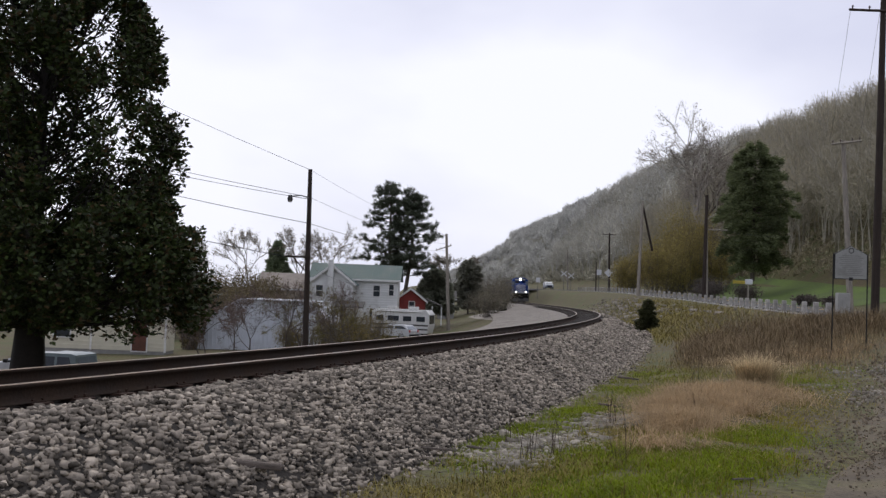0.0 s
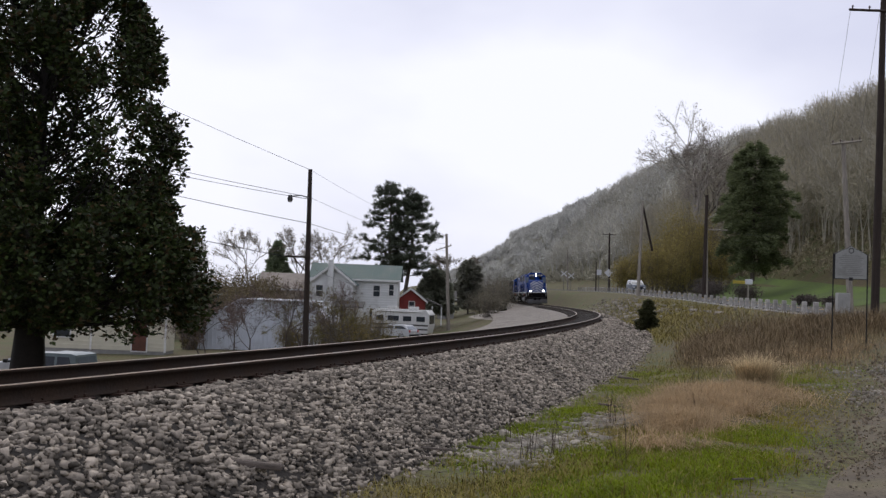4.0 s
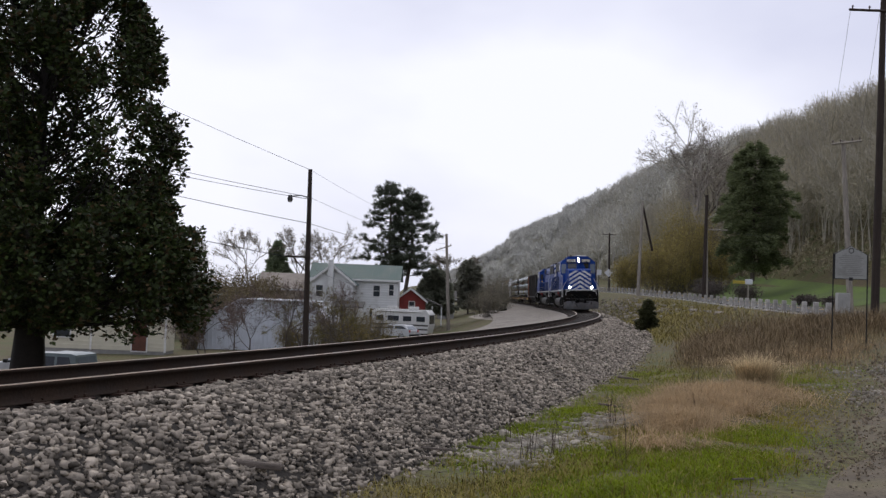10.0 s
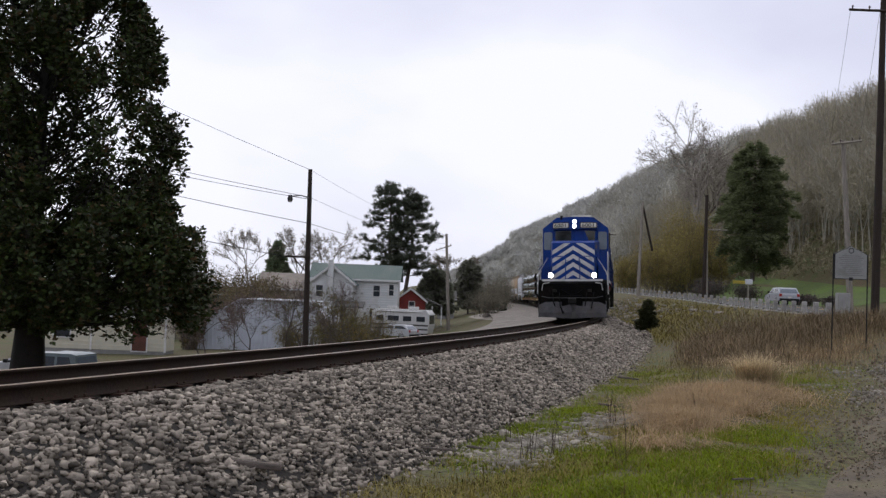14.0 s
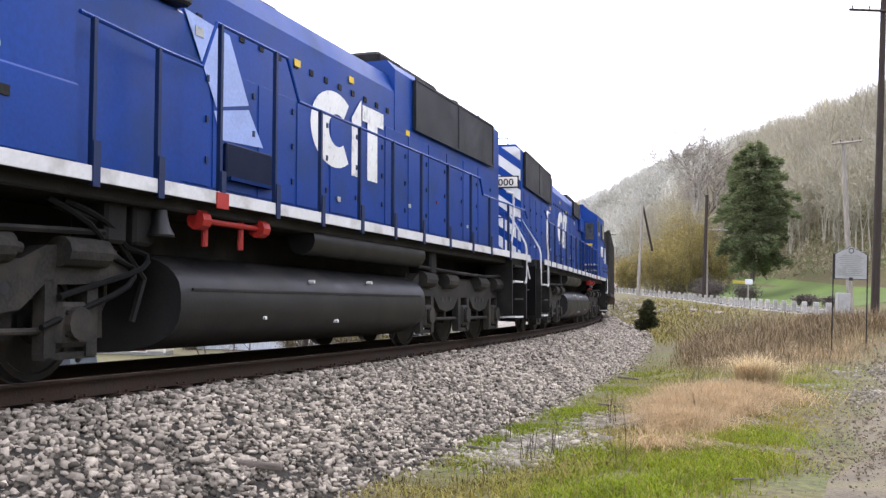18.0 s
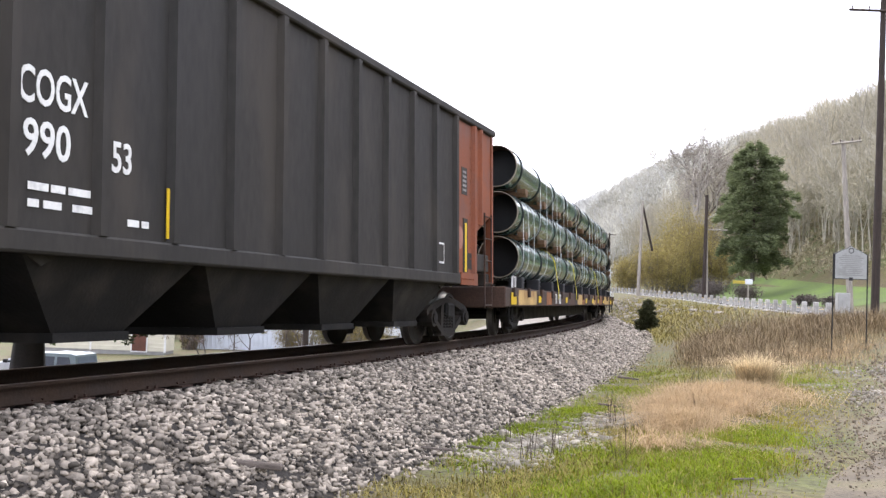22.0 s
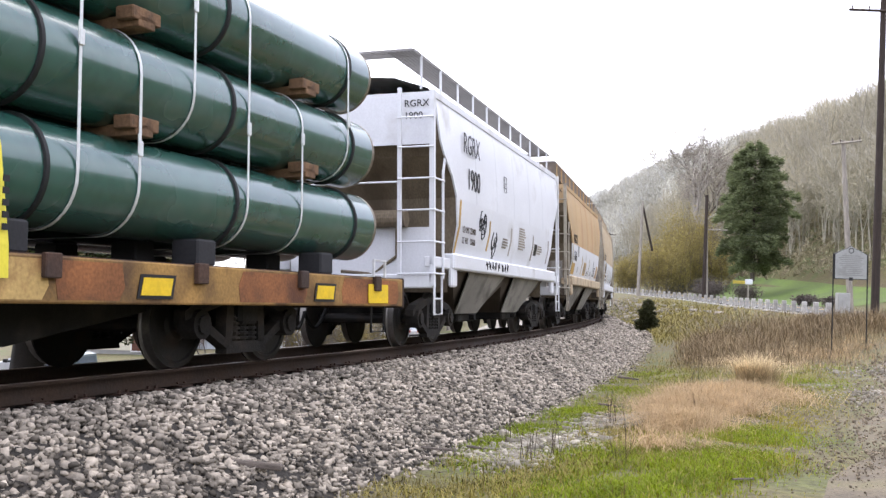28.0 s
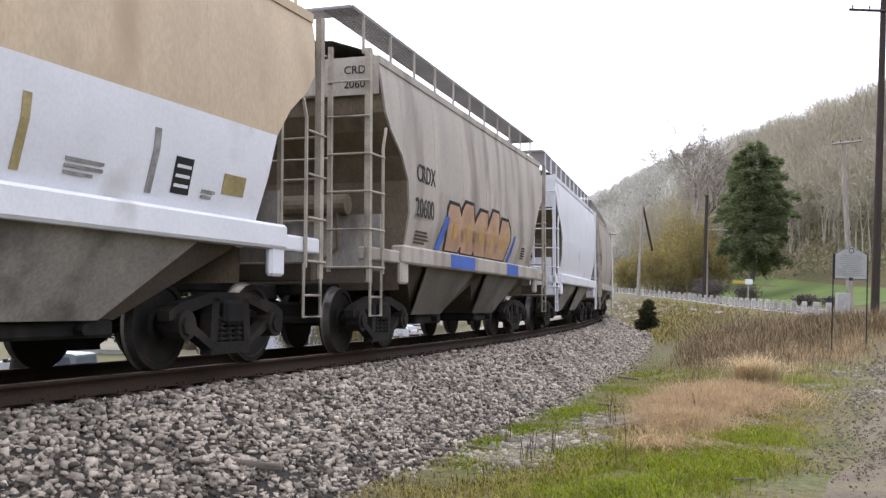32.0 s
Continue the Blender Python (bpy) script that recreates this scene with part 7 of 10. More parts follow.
def grasses():
    rng = np.random.default_rng(8)
    green = mat("young_green_grass", (0.175, 0.225, 0.010), 0.8, var=0.3, scale=1.5, bump=0.0, rnd=0.3, island=True, thin=0.4)
    moss = mat("yellow_green_low_grass", (0.21, 0.19, 0.016), 0.85, var=0.3, scale=1.2, bump=0.0, rnd=0.3, island=True, thin=0.4)
    olive = mat("olive_mixed_grass", (0.20, 0.165, 0.045), 0.85, var=0.3, scale=1.2, bump=0.0, rnd=0.35, island=True)
    straw = mat("pinkish_dry_straw", (0.42, 0.305, 0.175), 0.9, var=0.22, scale=2, bump=0.0, rnd=0.3, island=True, thin=0.4)
    pale = mat("bleached_tuft_straw", (0.55, 0.44, 0.27), 0.9, var=0.2, scale=2, bump=0.0, rnd=0.4, island=True, thin=0.4)
    brown = mat("dead_brown_weed_stalks", (0.145, 0.104, 0.058), 0.95, var=0.3, scale=0.7, bump=0.0, rnd=0.4, island=True)
    v, f = patch(rng, [(0.6, 12.5, 0.28, 0.6, 6500), (1.4, 14.3, 0.32, 0.7, 7500), (2.3, 16.6, 0.4, 0.9, 8000), (3.6, 20.5, 0.5, 1.5, 7000), (5.2, 25.0, 0.6, 1.6, 4500),
                       (1.5, 9.0, 0.4, 0.45, 8500), (2.2, 9.4, 0.5, 0.55, 13000), (2.9, 10.6, 0.45, 0.6, 11000), (3.8, 12.0, 0.4, 0.7, 6500), (0.4, 10.6, 0.3, 0.5, 2200), (1.7, 11.2, 0.35, 0.5, 4500),
                       (7.6, 21.0, 0.7, 1.2, 4500), (10.3, 25.6, 0.9, 1.3, 4500), (13.0, 30.0, 1.0, 1.5, 2600)], 0.03, 0.10, 0.009, 1.3)
    tagged(new("green_grass", stuff_mesh("green_grass", v, f, green)), "short bright green spring grass tufts", "grass", kind="stuff")
    v, f = patch(rng, [(1.0, 9.6, 0.7, 0.6, 6000), (2.6, 9.8, 0.6, 0.8, 9000), (3.4, 11.2, 0.5, 0.9, 9000), (4.6, 13.2, 0.4, 0.9, 5500), (5.6, 15.5, 0.5, 1.2, 5500), (7.0, 18.6, 0.6, 1.4, 5500), (2.4, 12.4, 0.5, 0.7, 4000), (9.0, 23.0, 0.9, 1.6, 4500), (4.6, 22.6, 0.7, 2.0, 4500)], 0.02, 0.07, 0.009, 1.4)
    tagged(new("low_grass", stuff_mesh("low_grass", v, f, moss)), "low yellow-green grass at the edge of the pull-off", "grass", kind="stuff")
    v, f = patch(rng, [(0.3, 9.6, 0.8, 0.7, 6000), (1.6, 10.2, 0.8, 1.0, 4000), (2.6, 13.6, 0.9, 2.0, 4500), (4.2, 18.0, 1.2, 3.5, 4500), (6.0, 22.0, 1.5, 4.0, 5000), (3.6, 10.0, 1.0, 1.2, 2500),
                       (7.5, 21.0, 1.4, 4.0, 3500), (-1.0, 8.4, 0.5, 0.4, 1800), (10.5, 28.0, 2.0, 3.0, 3500), (8.0, 30.0, 2.0, 6.0, 4000), (5.8, 18.0, 0.9, 1.6, 3500), (6.5, 26.0, 1.0, 3.0, 3500)], 0.03, 0.13, 0.009, 1.4)
    tagged(new("mixed_grass", stuff_mesh("mixed_grass", v, f, olive)), "olive and brown mixed rough grass", "grass", kind="stuff")
    v, f = patch(rng, [(3.75, 14.8, 0.30, 0.6, 9000), (4.4, 16.4, 0.36, 0.8, 9500), (3.2, 13.1, 0.22, 0.35, 3000), (5.1, 17.4, 0.4, 0.7, 5000), (5.7, 17.6, 0.4, 1.0, 1500), (2.5, 11.3, 0.2, 0.3, 600), (11.6, 31.5, 1.2, 1.6, 3600), (8.4, 27.0, 1.0, 1.6, 1500), (14.0, 33.5, 1.2, 1.6, 3600)], 0.08, 0.42, 0.007, 3.2)
    tagged(new("dry_grass", stuff_mesh("dry_grass", v, f, straw)), "pinkish tan dry grass lying over in clumps", "grass", kind="stuff")
    # one bleached tuft stands out, falling over on all sides
    n = 1500
    a, r = rng.uniform(0, 6.28, n), np.abs(rng.normal(0, 0.22, n))
    v, f = blades(rng, 6.35 + r * np.cos(a), 20.0 + r * np.sin(a), rng.uniform(0.35, 0.85, n), np.full(n, 0.010), rng.uniform(0.3, 1.9, n))
    tagged(new("straw_tuft", stuff_mesh("straw_tuft", v, f, pale)), "bleached straw tuft taller than the grass", "grass tuft")
    ch = []
    for cx, cy, sx, sy, n in ((8.2, 31.5, 1.0, 2.6, 9000), (9.6, 36.0, 1.4, 3.5, 11000), (12.0, 41.0, 2.0, 4.5, 9000), (15.0, 46.0, 2.5, 5.0, 6000), (7.0, 28.5, 0.7, 1.6, 2600), (15.5, 38.5, 1.6, 2.5, 6500), (18.5, 55.0, 2.5, 6.0, 3500), (13.5, 55.0, 1.6, 6.0, 4500), (18.0, 42.0, 1.6, 3.0, 6500), (14.5, 68.0, 2.0, 8.0, 3000)):
        x, y = rng.normal(cx, sx, n), rng.normal(cy, sy, n)
        u, l = along(x, y)
        e = x - np.interp(y, ROAD_Y, ROAD_X)
        ok = (l > 4.3 + np.abs(rng.normal(0, 1.7, n))) & (e < -4.6)
        x, y = x[ok], y[ok]
        k = len(x)
        wav = 0.75 + 0.25 * np.sin(x * 1.9 + 1.3 * np.sin(y * 0.8)) * np.cos(y * 1.1)
        ch.append(blades(rng, x, y, wav * rng.uniform(0.2, 1.05, k) ** 1.3 * np.where(x / y > 0.39, 1.0, np.interp(y, [26, 34, 44, 52], [0.8, 1.0, 0.75, 0.4])), np.full(k, 0.012), rng.uniform(0.1, 1.3, k), 0.5))
    v, f = joined(ch)
    pick = (np.arange(len(f)) // 2) % 4 < 1
    tan = mat("bleached_weed_stalks", (0.25, 0.19, 0.105), 0.95, var=0.3, scale=0.7, bump=0.0, rnd=0.4, island=True)
    tagged(new("pale_weeds", stuff_mesh("pale_weeds", v, f[pick], tan)), "bleached dry weeds among darker stalks", "weeds", kind="stuff")
    f = f[~pick]
    tagged(new("dead_weeds", stuff_mesh("dead_weeds", v, f, brown)), "tall dead brown weeds on the verge", "weeds", kind="stuff")
    ch = []
    for cx, cy, sx, sy, n in ((14.0, 66.0, 2.0, 8.0, 6000), (17.5, 80.0, 2.2, 9.0, 6000), (19.5, 98.0, 2.0, 9.0, 4000), (11.0, 52.0, 1.4, 6.0, 3500)):
        x, y = rng.normal(cx, sx, n), rng.normal(cy, sy, n)
        u, l = along(x, y)
        ok = (l > 3.6) & (x - np.interp(y, ROAD_Y, ROAD_X) < -4.8)
        x, y = x[ok], y[ok]
        k = len(x)
        ch.append(blades(rng, x, y, rng.uniform(0.06, 0.38, k), np.full(k, 0.03), rng.uniform(0.2, 1.6, k)))
    v, f = joined(ch)
    tagged(new("bank_grass", stuff_mesh("bank_grass", v, f, olive)), "rough olive grass on the bank below the road", "grass", kind="stuff")
    # thin dark stalks
    ch = []
    for x, y in ((2.5, 14.3), (2.45, 14.1), (0.9, 12.7), (1.3, 11.1), (1.9, 10.2), (3.7, 14.2), (1.0, 10.9), (4.6, 18.4), (5.4, 21.0)):
        k = 9
        ch.append(blades(rng, rng.normal(x, 0.05, k), rng.normal(y, 0.05, k), rng.uniform(0.25, 0.75, k), np.full(k, 0.007), rng.uniform(0.05, 0.9, k)))
    v, f = joined(ch)
    tagged(new("weed_stalks", stuff_mesh("weed_stalks", v, f, mat("dark_weed_stalk", (0.05, 0.035, 0.025), 0.9, var=0.2, bump=0.0))), "thin dark dead weed stalks", "weeds", kind="stuff")


grasses()


def drive():
    """Gravel pull-off beside the camera."""
    m = mat("packed_gravel_drive", (0.118, 0.096, 0.067), 0.95, var=0.4, scale=1.4, fine=26, bump=0.7, dirt=((0.11, 0.105, 0.05), 0.35, 0.7))
    s = Shape()
    ys = np.arange(-6.0, 33.0, 0.8)
    v = []
    for y in ys:
        c = 2.75 + 0.467 * (y - 8.3) + 0.16 * math.sin(y * 1.3) + 0.1 * math.sin(y * 3.1)
        for k in range(7):
            x = c + 6.0 * k / 6
            v.append((x, y, float(ground_z(x, y)[0]) + (0.05 if 0 < k < 6 else -0.06)))
    s.add(v, [(r * 7 + k, r * 7 + k + 1, r * 7 + k + 8, r * 7 + k + 7) for r in range(len(ys) - 1) for k in range(6)])
    thing("gravel_drive", s, m, "packed grey-brown gravel pull-off", "drive", kind="structure", smooth=True)


drive()

# stray timbers and sticks on the bank
M_DRIFT = mat("grey_weathered_wood", (0.12, 0.10, 0.085), 0.9, var=0.3, scale=6, bump=0.4, stretch=(1, 8, 8))
for x, y, L, w, a, z0 in ((-1.55, 8.55, 0.52, 0.07, 4, 0.05), (0.5, 11.9, 0.28, 0.035, -20, 0.10), (-0.05, 11.45, 0.5, 0.03, 12, 0.10), (4.4, 23.2, 0.5, 0.05, -10, 0.1), (2.75, 8.95, 0.34, 0.02, 40, 0.05), (2.9, 16.7, 0.45, 0.04, -18, 0.08)):
    u, l = along(x, y)
    zz = max(float(np.interp(l[0], BED_L, BED_Z)) if l[0] < 3.3 else -9, float(ground_z(x, y)[0]))
    s = Shape()
    s.box(-L / 2, L / 2, -w / 2, w / 2, 0, w * 0.8, w * 0.2)
    thing("wood_piece", s, M_DRIFT, "grey weathered piece of wood on the ground", "wood", group="wood pieces", m=pose(x, y, zz + z0 * 0.4, 3, 4, a))


# ---- road ----
def road():
    m = mat("worn_asphalt", (0.07, 0.068, 0.066), 0.85, var=0.2, scale=0.5, fine=40, bump=0.2)
    ys = list(np.arange(-110, 40, 10.0)) + list(np.arange(40, 200, 4.0)) + list(np.arange(200, 660, 20.0))
    s = Shape()
    v = []
    for y in ys:
        x, z = np.interp(y, ROAD_Y, ROAD_X), np.interp(y, ROAD_Y, ROAD_Z)
        v += [(x - 3.7, y, z - 0.35), (x - 3.5, y, z), (x, y, z + 0.05), (x + 3.5, y, z), (x + 3.7, y, z - 0.35)]
    s.add(v, [(r * 5 + k, r * 5 + k + 1, r * 5 + k + 6, r * 5 + k + 5) for r in range(len(ys) - 1) for k in range(4)])
    ob = thing("road", s, m, "two-lane asphalt road on a low bank", "road", kind="structure")
    ly = mat("yellow_road_paint", (0.5, 0.33, 0.04), 0.7, var=0.15)
    lw = mat("white_road_paint", (0.6, 0.6, 0.58), 0.7, var=0.15)
    for off, mm in ((-0.12, ly), (0.12, ly), (-3.2, lw), (3.2, lw)):
        s, v = Shape(), []
        for y in ys:
            x, z = np.interp(y, ROAD_Y, ROAD_X), np.interp(y, ROAD_Y, ROAD_Z)
            zz = z + 0.05 * (1 - abs(off) / 3.5) + 0.006
            v += [(x + off - 0.05, y, zz), (x + off + 0.05, y, zz)]
        s.add(v, [(2 * r, 2 * r + 1, 2 * r + 3, 2 * r + 2) for r in range(len(ys) - 1)])
        part("road_line", s, mm, ob)


road()


def guardrail():
    wood = mat("grey_guardrail_post", (0.34, 0.325, 0.30), 0.85, var=0.25, scale=3, bump=0.2, rnd=0.2)
    g = holder("guardrail", "row of grey roadside guard posts on a pale kerb", "guardrail")
    pts = []
    y = 50.0
    while y < 178:
        x, z = np.interp(y, ROAD_Y, ROAD_X) - 4.0, np.interp(y, ROAD_Y, ROAD_Z)
        pts.append((float(x), float(y), float(z) - 0.12))
        y += 2.5
    s = Shape()
    s.box(-0.12, 0.12, -0.12, 0.12, -0.5, 0.72, 0.03)
    me = finish(s.mesh("post"), wood)
    for i, (x, y, z) in enumerate(pts):
        p = new("post", me)
        p.parent, p.location = g, (x, y, z + 0.02 * math.sin(i * 3.1))
    # low concrete kerb at the foot of the posts
    kerb = mat("pale_concrete_kerb", (0.36, 0.35, 0.33), 0.9, var=0.25, scale=1.5, bump=0.2, dirt=((0.2, 0.18, 0.15), 0.35, 1.2))
    for i in range(0, len(pts) - 4, 4):
        seg, s, v = pts[i:i + 5], Shape(), []
        for x, y, z in seg:
            v += [(x - 0.3, y, z - 0.35), (x - 0.3, y, z + 0.06), (x - 0.05, y, z + 0.06), (x - 0.05, y, z - 0.35)]
        n = len(seg)
        s.add(v, [(r * 4 + k, r * 4 + (k + 1) % 4, r * 4 + 4 + (k + 1) % 4, r * 4 + 4 + k) for r in range(n - 1) for k in range(4)] + [(3, 2, 1, 0), tuple(range(4 * n - 4, 4 * n))])
        part("kerb_stone", s, kerb, g, "pale concrete kerb at the foot of the posts")


guardrail()


# ---- trees and woods ----
def sticks(rng, start, heading, length, radius, depth, out, split=3, spread=0.6, shrink=0.68, wander=0.12):
    """Limbs that fork: fills out with (p0, p1, r0, r1)."""
    p, d = np.array(start, float), np.array(heading, float)
    n = 3
    for i in range(n):
        d = d + rng.normal(0, wander, 3)
        d[2] += 0.04
        d = d / np.linalg.norm(d)
        q = p + d * length / n
        out.append((p, q, radius * (1 - 0.3 * i / n), radius * (1 - 0.3 * (i + 1) / n)))
        p = q
        if depth > 0 and i >= 1:
            for _ in range(split if i == n - 1 else 1):
                side = rng.normal(0, 1, 3)
                side -= d * np.dot(side, d)
                side /= np.linalg.norm(side)
                h = d + side * spread * rng.uniform(0.6, 1.3)
                sticks(rng, p, h / np.linalg.norm(h), length * shrink * rng.uniform(0.75, 1.15), radius * 0.55, depth - 1, out, split, spread, shrink, wander)


def stick_mesh(segs, n=4):
    p0, p1 = np.array([s[0] for s in segs]), np.array([s[1] for s in segs])
    r0, r1 = np.array([s[2] for s in segs]), np.array([s[3] for s in segs])
    d = p1 - p0
    d /= np.linalg.norm(d, axis=1)[:, None] + 1e-9
    ref = np.where(np.abs(d[:, 2:3]) > 0.9, np.array([[1.0, 0, 0]]), np.array([[0, 0, 1.0]]))
    a = np.cross(d, ref)
    a /= np.linalg.norm(a, axis=1)[:, None] + 1e-9
    b = np.cross(d, a)
    ring = []
    for p, r in ((p0, r0), (p1, r1)):
        for i in range(n):
            t = 2 * math.pi * i / n
            ring.append(p + (a * math.cos(t) + b * math.sin(t)) * r[:, None])
    v = np.stack(ring, 1).reshape(-1, 3)
    f = np.array([(i, (i + 1) % n, n + (i + 1) % n, n + i) for i in range(n)])
    return v, (f[None] + (np.arange(len(segs)) * 2 * n)[:, None, None]).reshape(-1, 4)


def leaf_quads(rng, c, size, flat=0.0, aspect=0.5):
    """One small pointed leaf at each place c."""
    n = len(c)
    d = rng.normal(0, 1, (n, 3))
    d[:, 2] *= 1 - flat
    d /= np.linalg.norm(d, axis=1)[:, None]
    e = np.cross(d, rng.normal(0, 1, (n, 3)))
    e /= np.linalg.norm(e, axis=1)[:, None]
    L = (size * rng.uniform(0.6, 1.3, n))[:, None]
    v = np.stack([c - d * L * 0.5, c + e * L * aspect * 0.5, c + d * L * 0.5, c - e * L * aspect * 0.5], 1).reshape(-1, 3)
    return v, np.arange(n * 4).reshape(-1, 4)


M_BARK = mat("grey_brown_bark", (0.085, 0.07, 0.058), 0.9, var=0.3, scale=4, bump=0.5)
M_TWIG = mat("bare_grey_twigs", (0.12, 0.105, 0.09), 0.9, var=0.3, scale=2, bump=0.0)


def tree_of(name, label, limbs, bark, leaves=None, leaf_mat=None, group="", n=5):
    t = holder(name, label, "tree", group=group)
    v, f = stick_mesh(limbs, n)
    k = new("trunk", stuff_mesh("trunk", v, f, bark))
    k.parent = t
    if leaves is not None:
        c = new("crown", stuff_mesh("crown", leaves[0], leaves[1], leaf_mat))
        c.parent = t
    return t


def big_evergreen():
    rng = np.random.default_rng(21)
    bx, by, bz = -11.45, 28.0, -2.3
    segs = []
    zs = np.array([bz, -0.6, 1.0, 3.0, 6.0, 9.0, 13.0])
    rs = [0.55, 0.40, 0.30, 0.20, 0.13, 0.08, 0.03]
    for a, b, r0, r1 in zip(zs, zs[1:], rs, rs[1:]):
        segs.append((np.array([bx, by, a]), np.array([bx, by, b]), r0, r1))
    rz = lambda z: np.interp(z, [-0.9, -0.15, 0.5, 1.9, 2.7, 3.5, 4.85, 6.1, 7.0, 8.7, 11, 13.4], [3.4, 4.7, 5.25, 5.0, 3.9, 3.9, 4.3, 3.35, 3.6, 3.0, 2.3, 0.8])
    tips = []
    # boughs, each ending in rounded clumps of foliage with gaps between them
    for i in range(350):
        z = 0.1 + 12.6 * rng.uniform() ** 1.35
        a = i * 2.39996 + rng.normal(0, 0.25)
        full = float(rz(z))
        r = (0.97 * full - 0.45) * (1.0 if i % 4 else rng.uniform(0.12, 0.6))
        end = np.array([bx + r * math.cos(a), by + r * math.sin(a), z])
        st = np.array([bx, by, max(z - r * rng.uniform(0.9, 1.5), -0.5)])
        mid = st * 0.45 + end * 0.55 + (end - st) * np.array([0.1, 0.1, -0.12])
        segs += [(st, mid, 0.032, 0.02), (mid, end, 0.02, 0.01)]
        rad = rng.uniform(0.40, 0.75)
        n = int(92 * rad)
        d = rng.normal(0, 1, (n, 3))
        d /= np.linalg.norm(d, axis=1)[:, None]
        c = end + d * rad * rng.uniform(0.45, 1.05, (n, 1)) * np.array([0.8, 0.8, 1.2])
        tips.append(c)
        for q in c[::7]:
            segs.append((end, q, 0.008, 0.004))
        k = 14 if z < 4.5 else 5
        q = rng.uniform(0.3, 0.9, (k, 1))
        tips.append(st + (end - st) * q + rng.normal(0, 0.22, (k, 3)))
    # leaves stand in rosettes round the twig ends
    tips = np.concatenate(tips)
    n = 8
    d = rng.normal(0, 1, (len(tips), n, 3))
    d /= np.linalg.norm(d, axis=2)[..., None]
    d[..., 2] = d[..., 2] * 0.7 + 0.15
    L = rng.uniform(0.12, 0.22, (len(tips), n, 1))
    e = np.cross(d, rng.normal(0, 1, d.shape))
    e /= np.linalg.norm(e, axis=2)[..., None] + 1e-9
    c = tips[:, None, :] + d * 0.03
    v = np.stack([c, c + d * L * 0.5 + e * L * 0.24, c + d * L, c + d * L * 0.5 - e * L * 0.24], 2).reshape(-1, 3)
    f = np.arange(len(v)).reshape(-1, 4)
    m = mat("dark_glossy_evergreen_leaf", (0.026, 0.038, 0.009), 0.55, var=0.3, scale=0.6, bump=0.0, rnd=0.6, island=True, spec=0.2)
    rust = mat("rusty_evergreen_leaf_underside", (0.055, 0.036, 0.013), 0.7, var=0.3, scale=0.6, bump=0.0, rnd=0.5, island=True)
    old = (np.arange(len(f)) % 7) < 1
    t = tree_of("evergreen_tree", "large dark glossy-leaved evergreen tree with a thick trunk", segs, mat("dark_tree_bark", (0.02, 0.017, 0.015), 0.9, var=0.3, bump=0.5), (v, f[~old]), m, n=7)
    k = new("crown", stuff_mesh("crown", v, f[old], rust))
    k.parent = t
    tagged(k, "brown-backed leaves among the green ones")


big_evergreen()


def needles(rng, c, d, size, width):
    """Thin pointed needles, one face each, at places c along directions d."""
    n = len(c)
    e = np.cross(d, rng.normal(0, 1, (n, 3)))
    e /= np.linalg.norm(e, axis=1)[:, None] + 1e-9
    v = np.stack([c - e * (width / 2)[:, None], c + e * (width / 2)[:, None], c + d * size[:, None]], 1).reshape(-1, 3)
    return v, np.arange(n * 3).reshape(-1, 3)


def unit(rng, n, flat=1.0):
    d = rng.normal(0, 1, (n, 3)) * np.array([1, 1, flat])
    return d / np.linalg.norm(d, axis=1)[:, None]


def pine(x, y, z0, top, reach, seed):
    rng = np.random.default_rng(seed)
    segs, cs = [], []
    for dx, h, side in ((0.0, top, -1), (3.0, top - 0.9, 1)):
        p = np.array([x + 0.9 + dx * 0.3, y, z0])
        q = np.array([x + dx, y + 0.4, z0 + (h - z0) * 0.55])
        e = np.array([x + dx * 0.9, y, h - 0.5])
        segs += [(p, q, 0.30, 0.22), (q, e, 0.22, 0.05)]
        for i in range(34):
            k = (i + 0.5) / 34
            z = z0 + (h - z0) * (0.36 + 0.63 * k)
            a = i * 2.39996 + rng.normal(0, 0.3)
            r = reach * float(np.interp(k, [0, 0.1, 0.3, 0.6, 0.85, 1], [0.45, 0.85, 1.0, 0.72, 0.5, 0.16])) * rng.uniform(0.6, 1.08)
            if math.cos(a) * side < 0:
                r *= 0.75
            o = np.array([x + dx * 0.95, y, z - 0.35])
            t = o + np.array([r * math.cos(a), r * math.sin(a), rng.uniform(0.1, 0.8)])
            segs.append((o, t, 0.07, 0.025))
            for m in (0.55, 0.78, 1.0):
                c = o + (t - o) * m + rng.normal(0, 0.12, 3)
                for _ in range(6):
                    cs.append(c + rng.normal(0, 1, 3) * np.array([0.6, 0.6, 0.2]))
    c = np.repeat(np.array(cs), 62, 0)
    d = unit(rng, len(c), 0.8)
    d[:, 2] += 0.25
    lv = needles(rng, c + d * rng.uniform(0.0, 0.22, (len(c), 1)), d, rng.uniform(0.22, 0.42, len(c)), np.full(len(c), 0.06))
    # needle colour lifted towards grey to stand for haze
    m = mat("hazed_pine_needles", (0.075, 0.088, 0.060), 0.7, var=0.3, scale=0.4, bump=0.0, rnd=0.4, island=True, thin=0.4)
    tree_of("pine_tree", "tall dark pine with two stems and layered needle clumps", segs, M_BARK, lv, m)


pine(-7.0, 130.0, -2.6, 14.9, 4.3, 4)


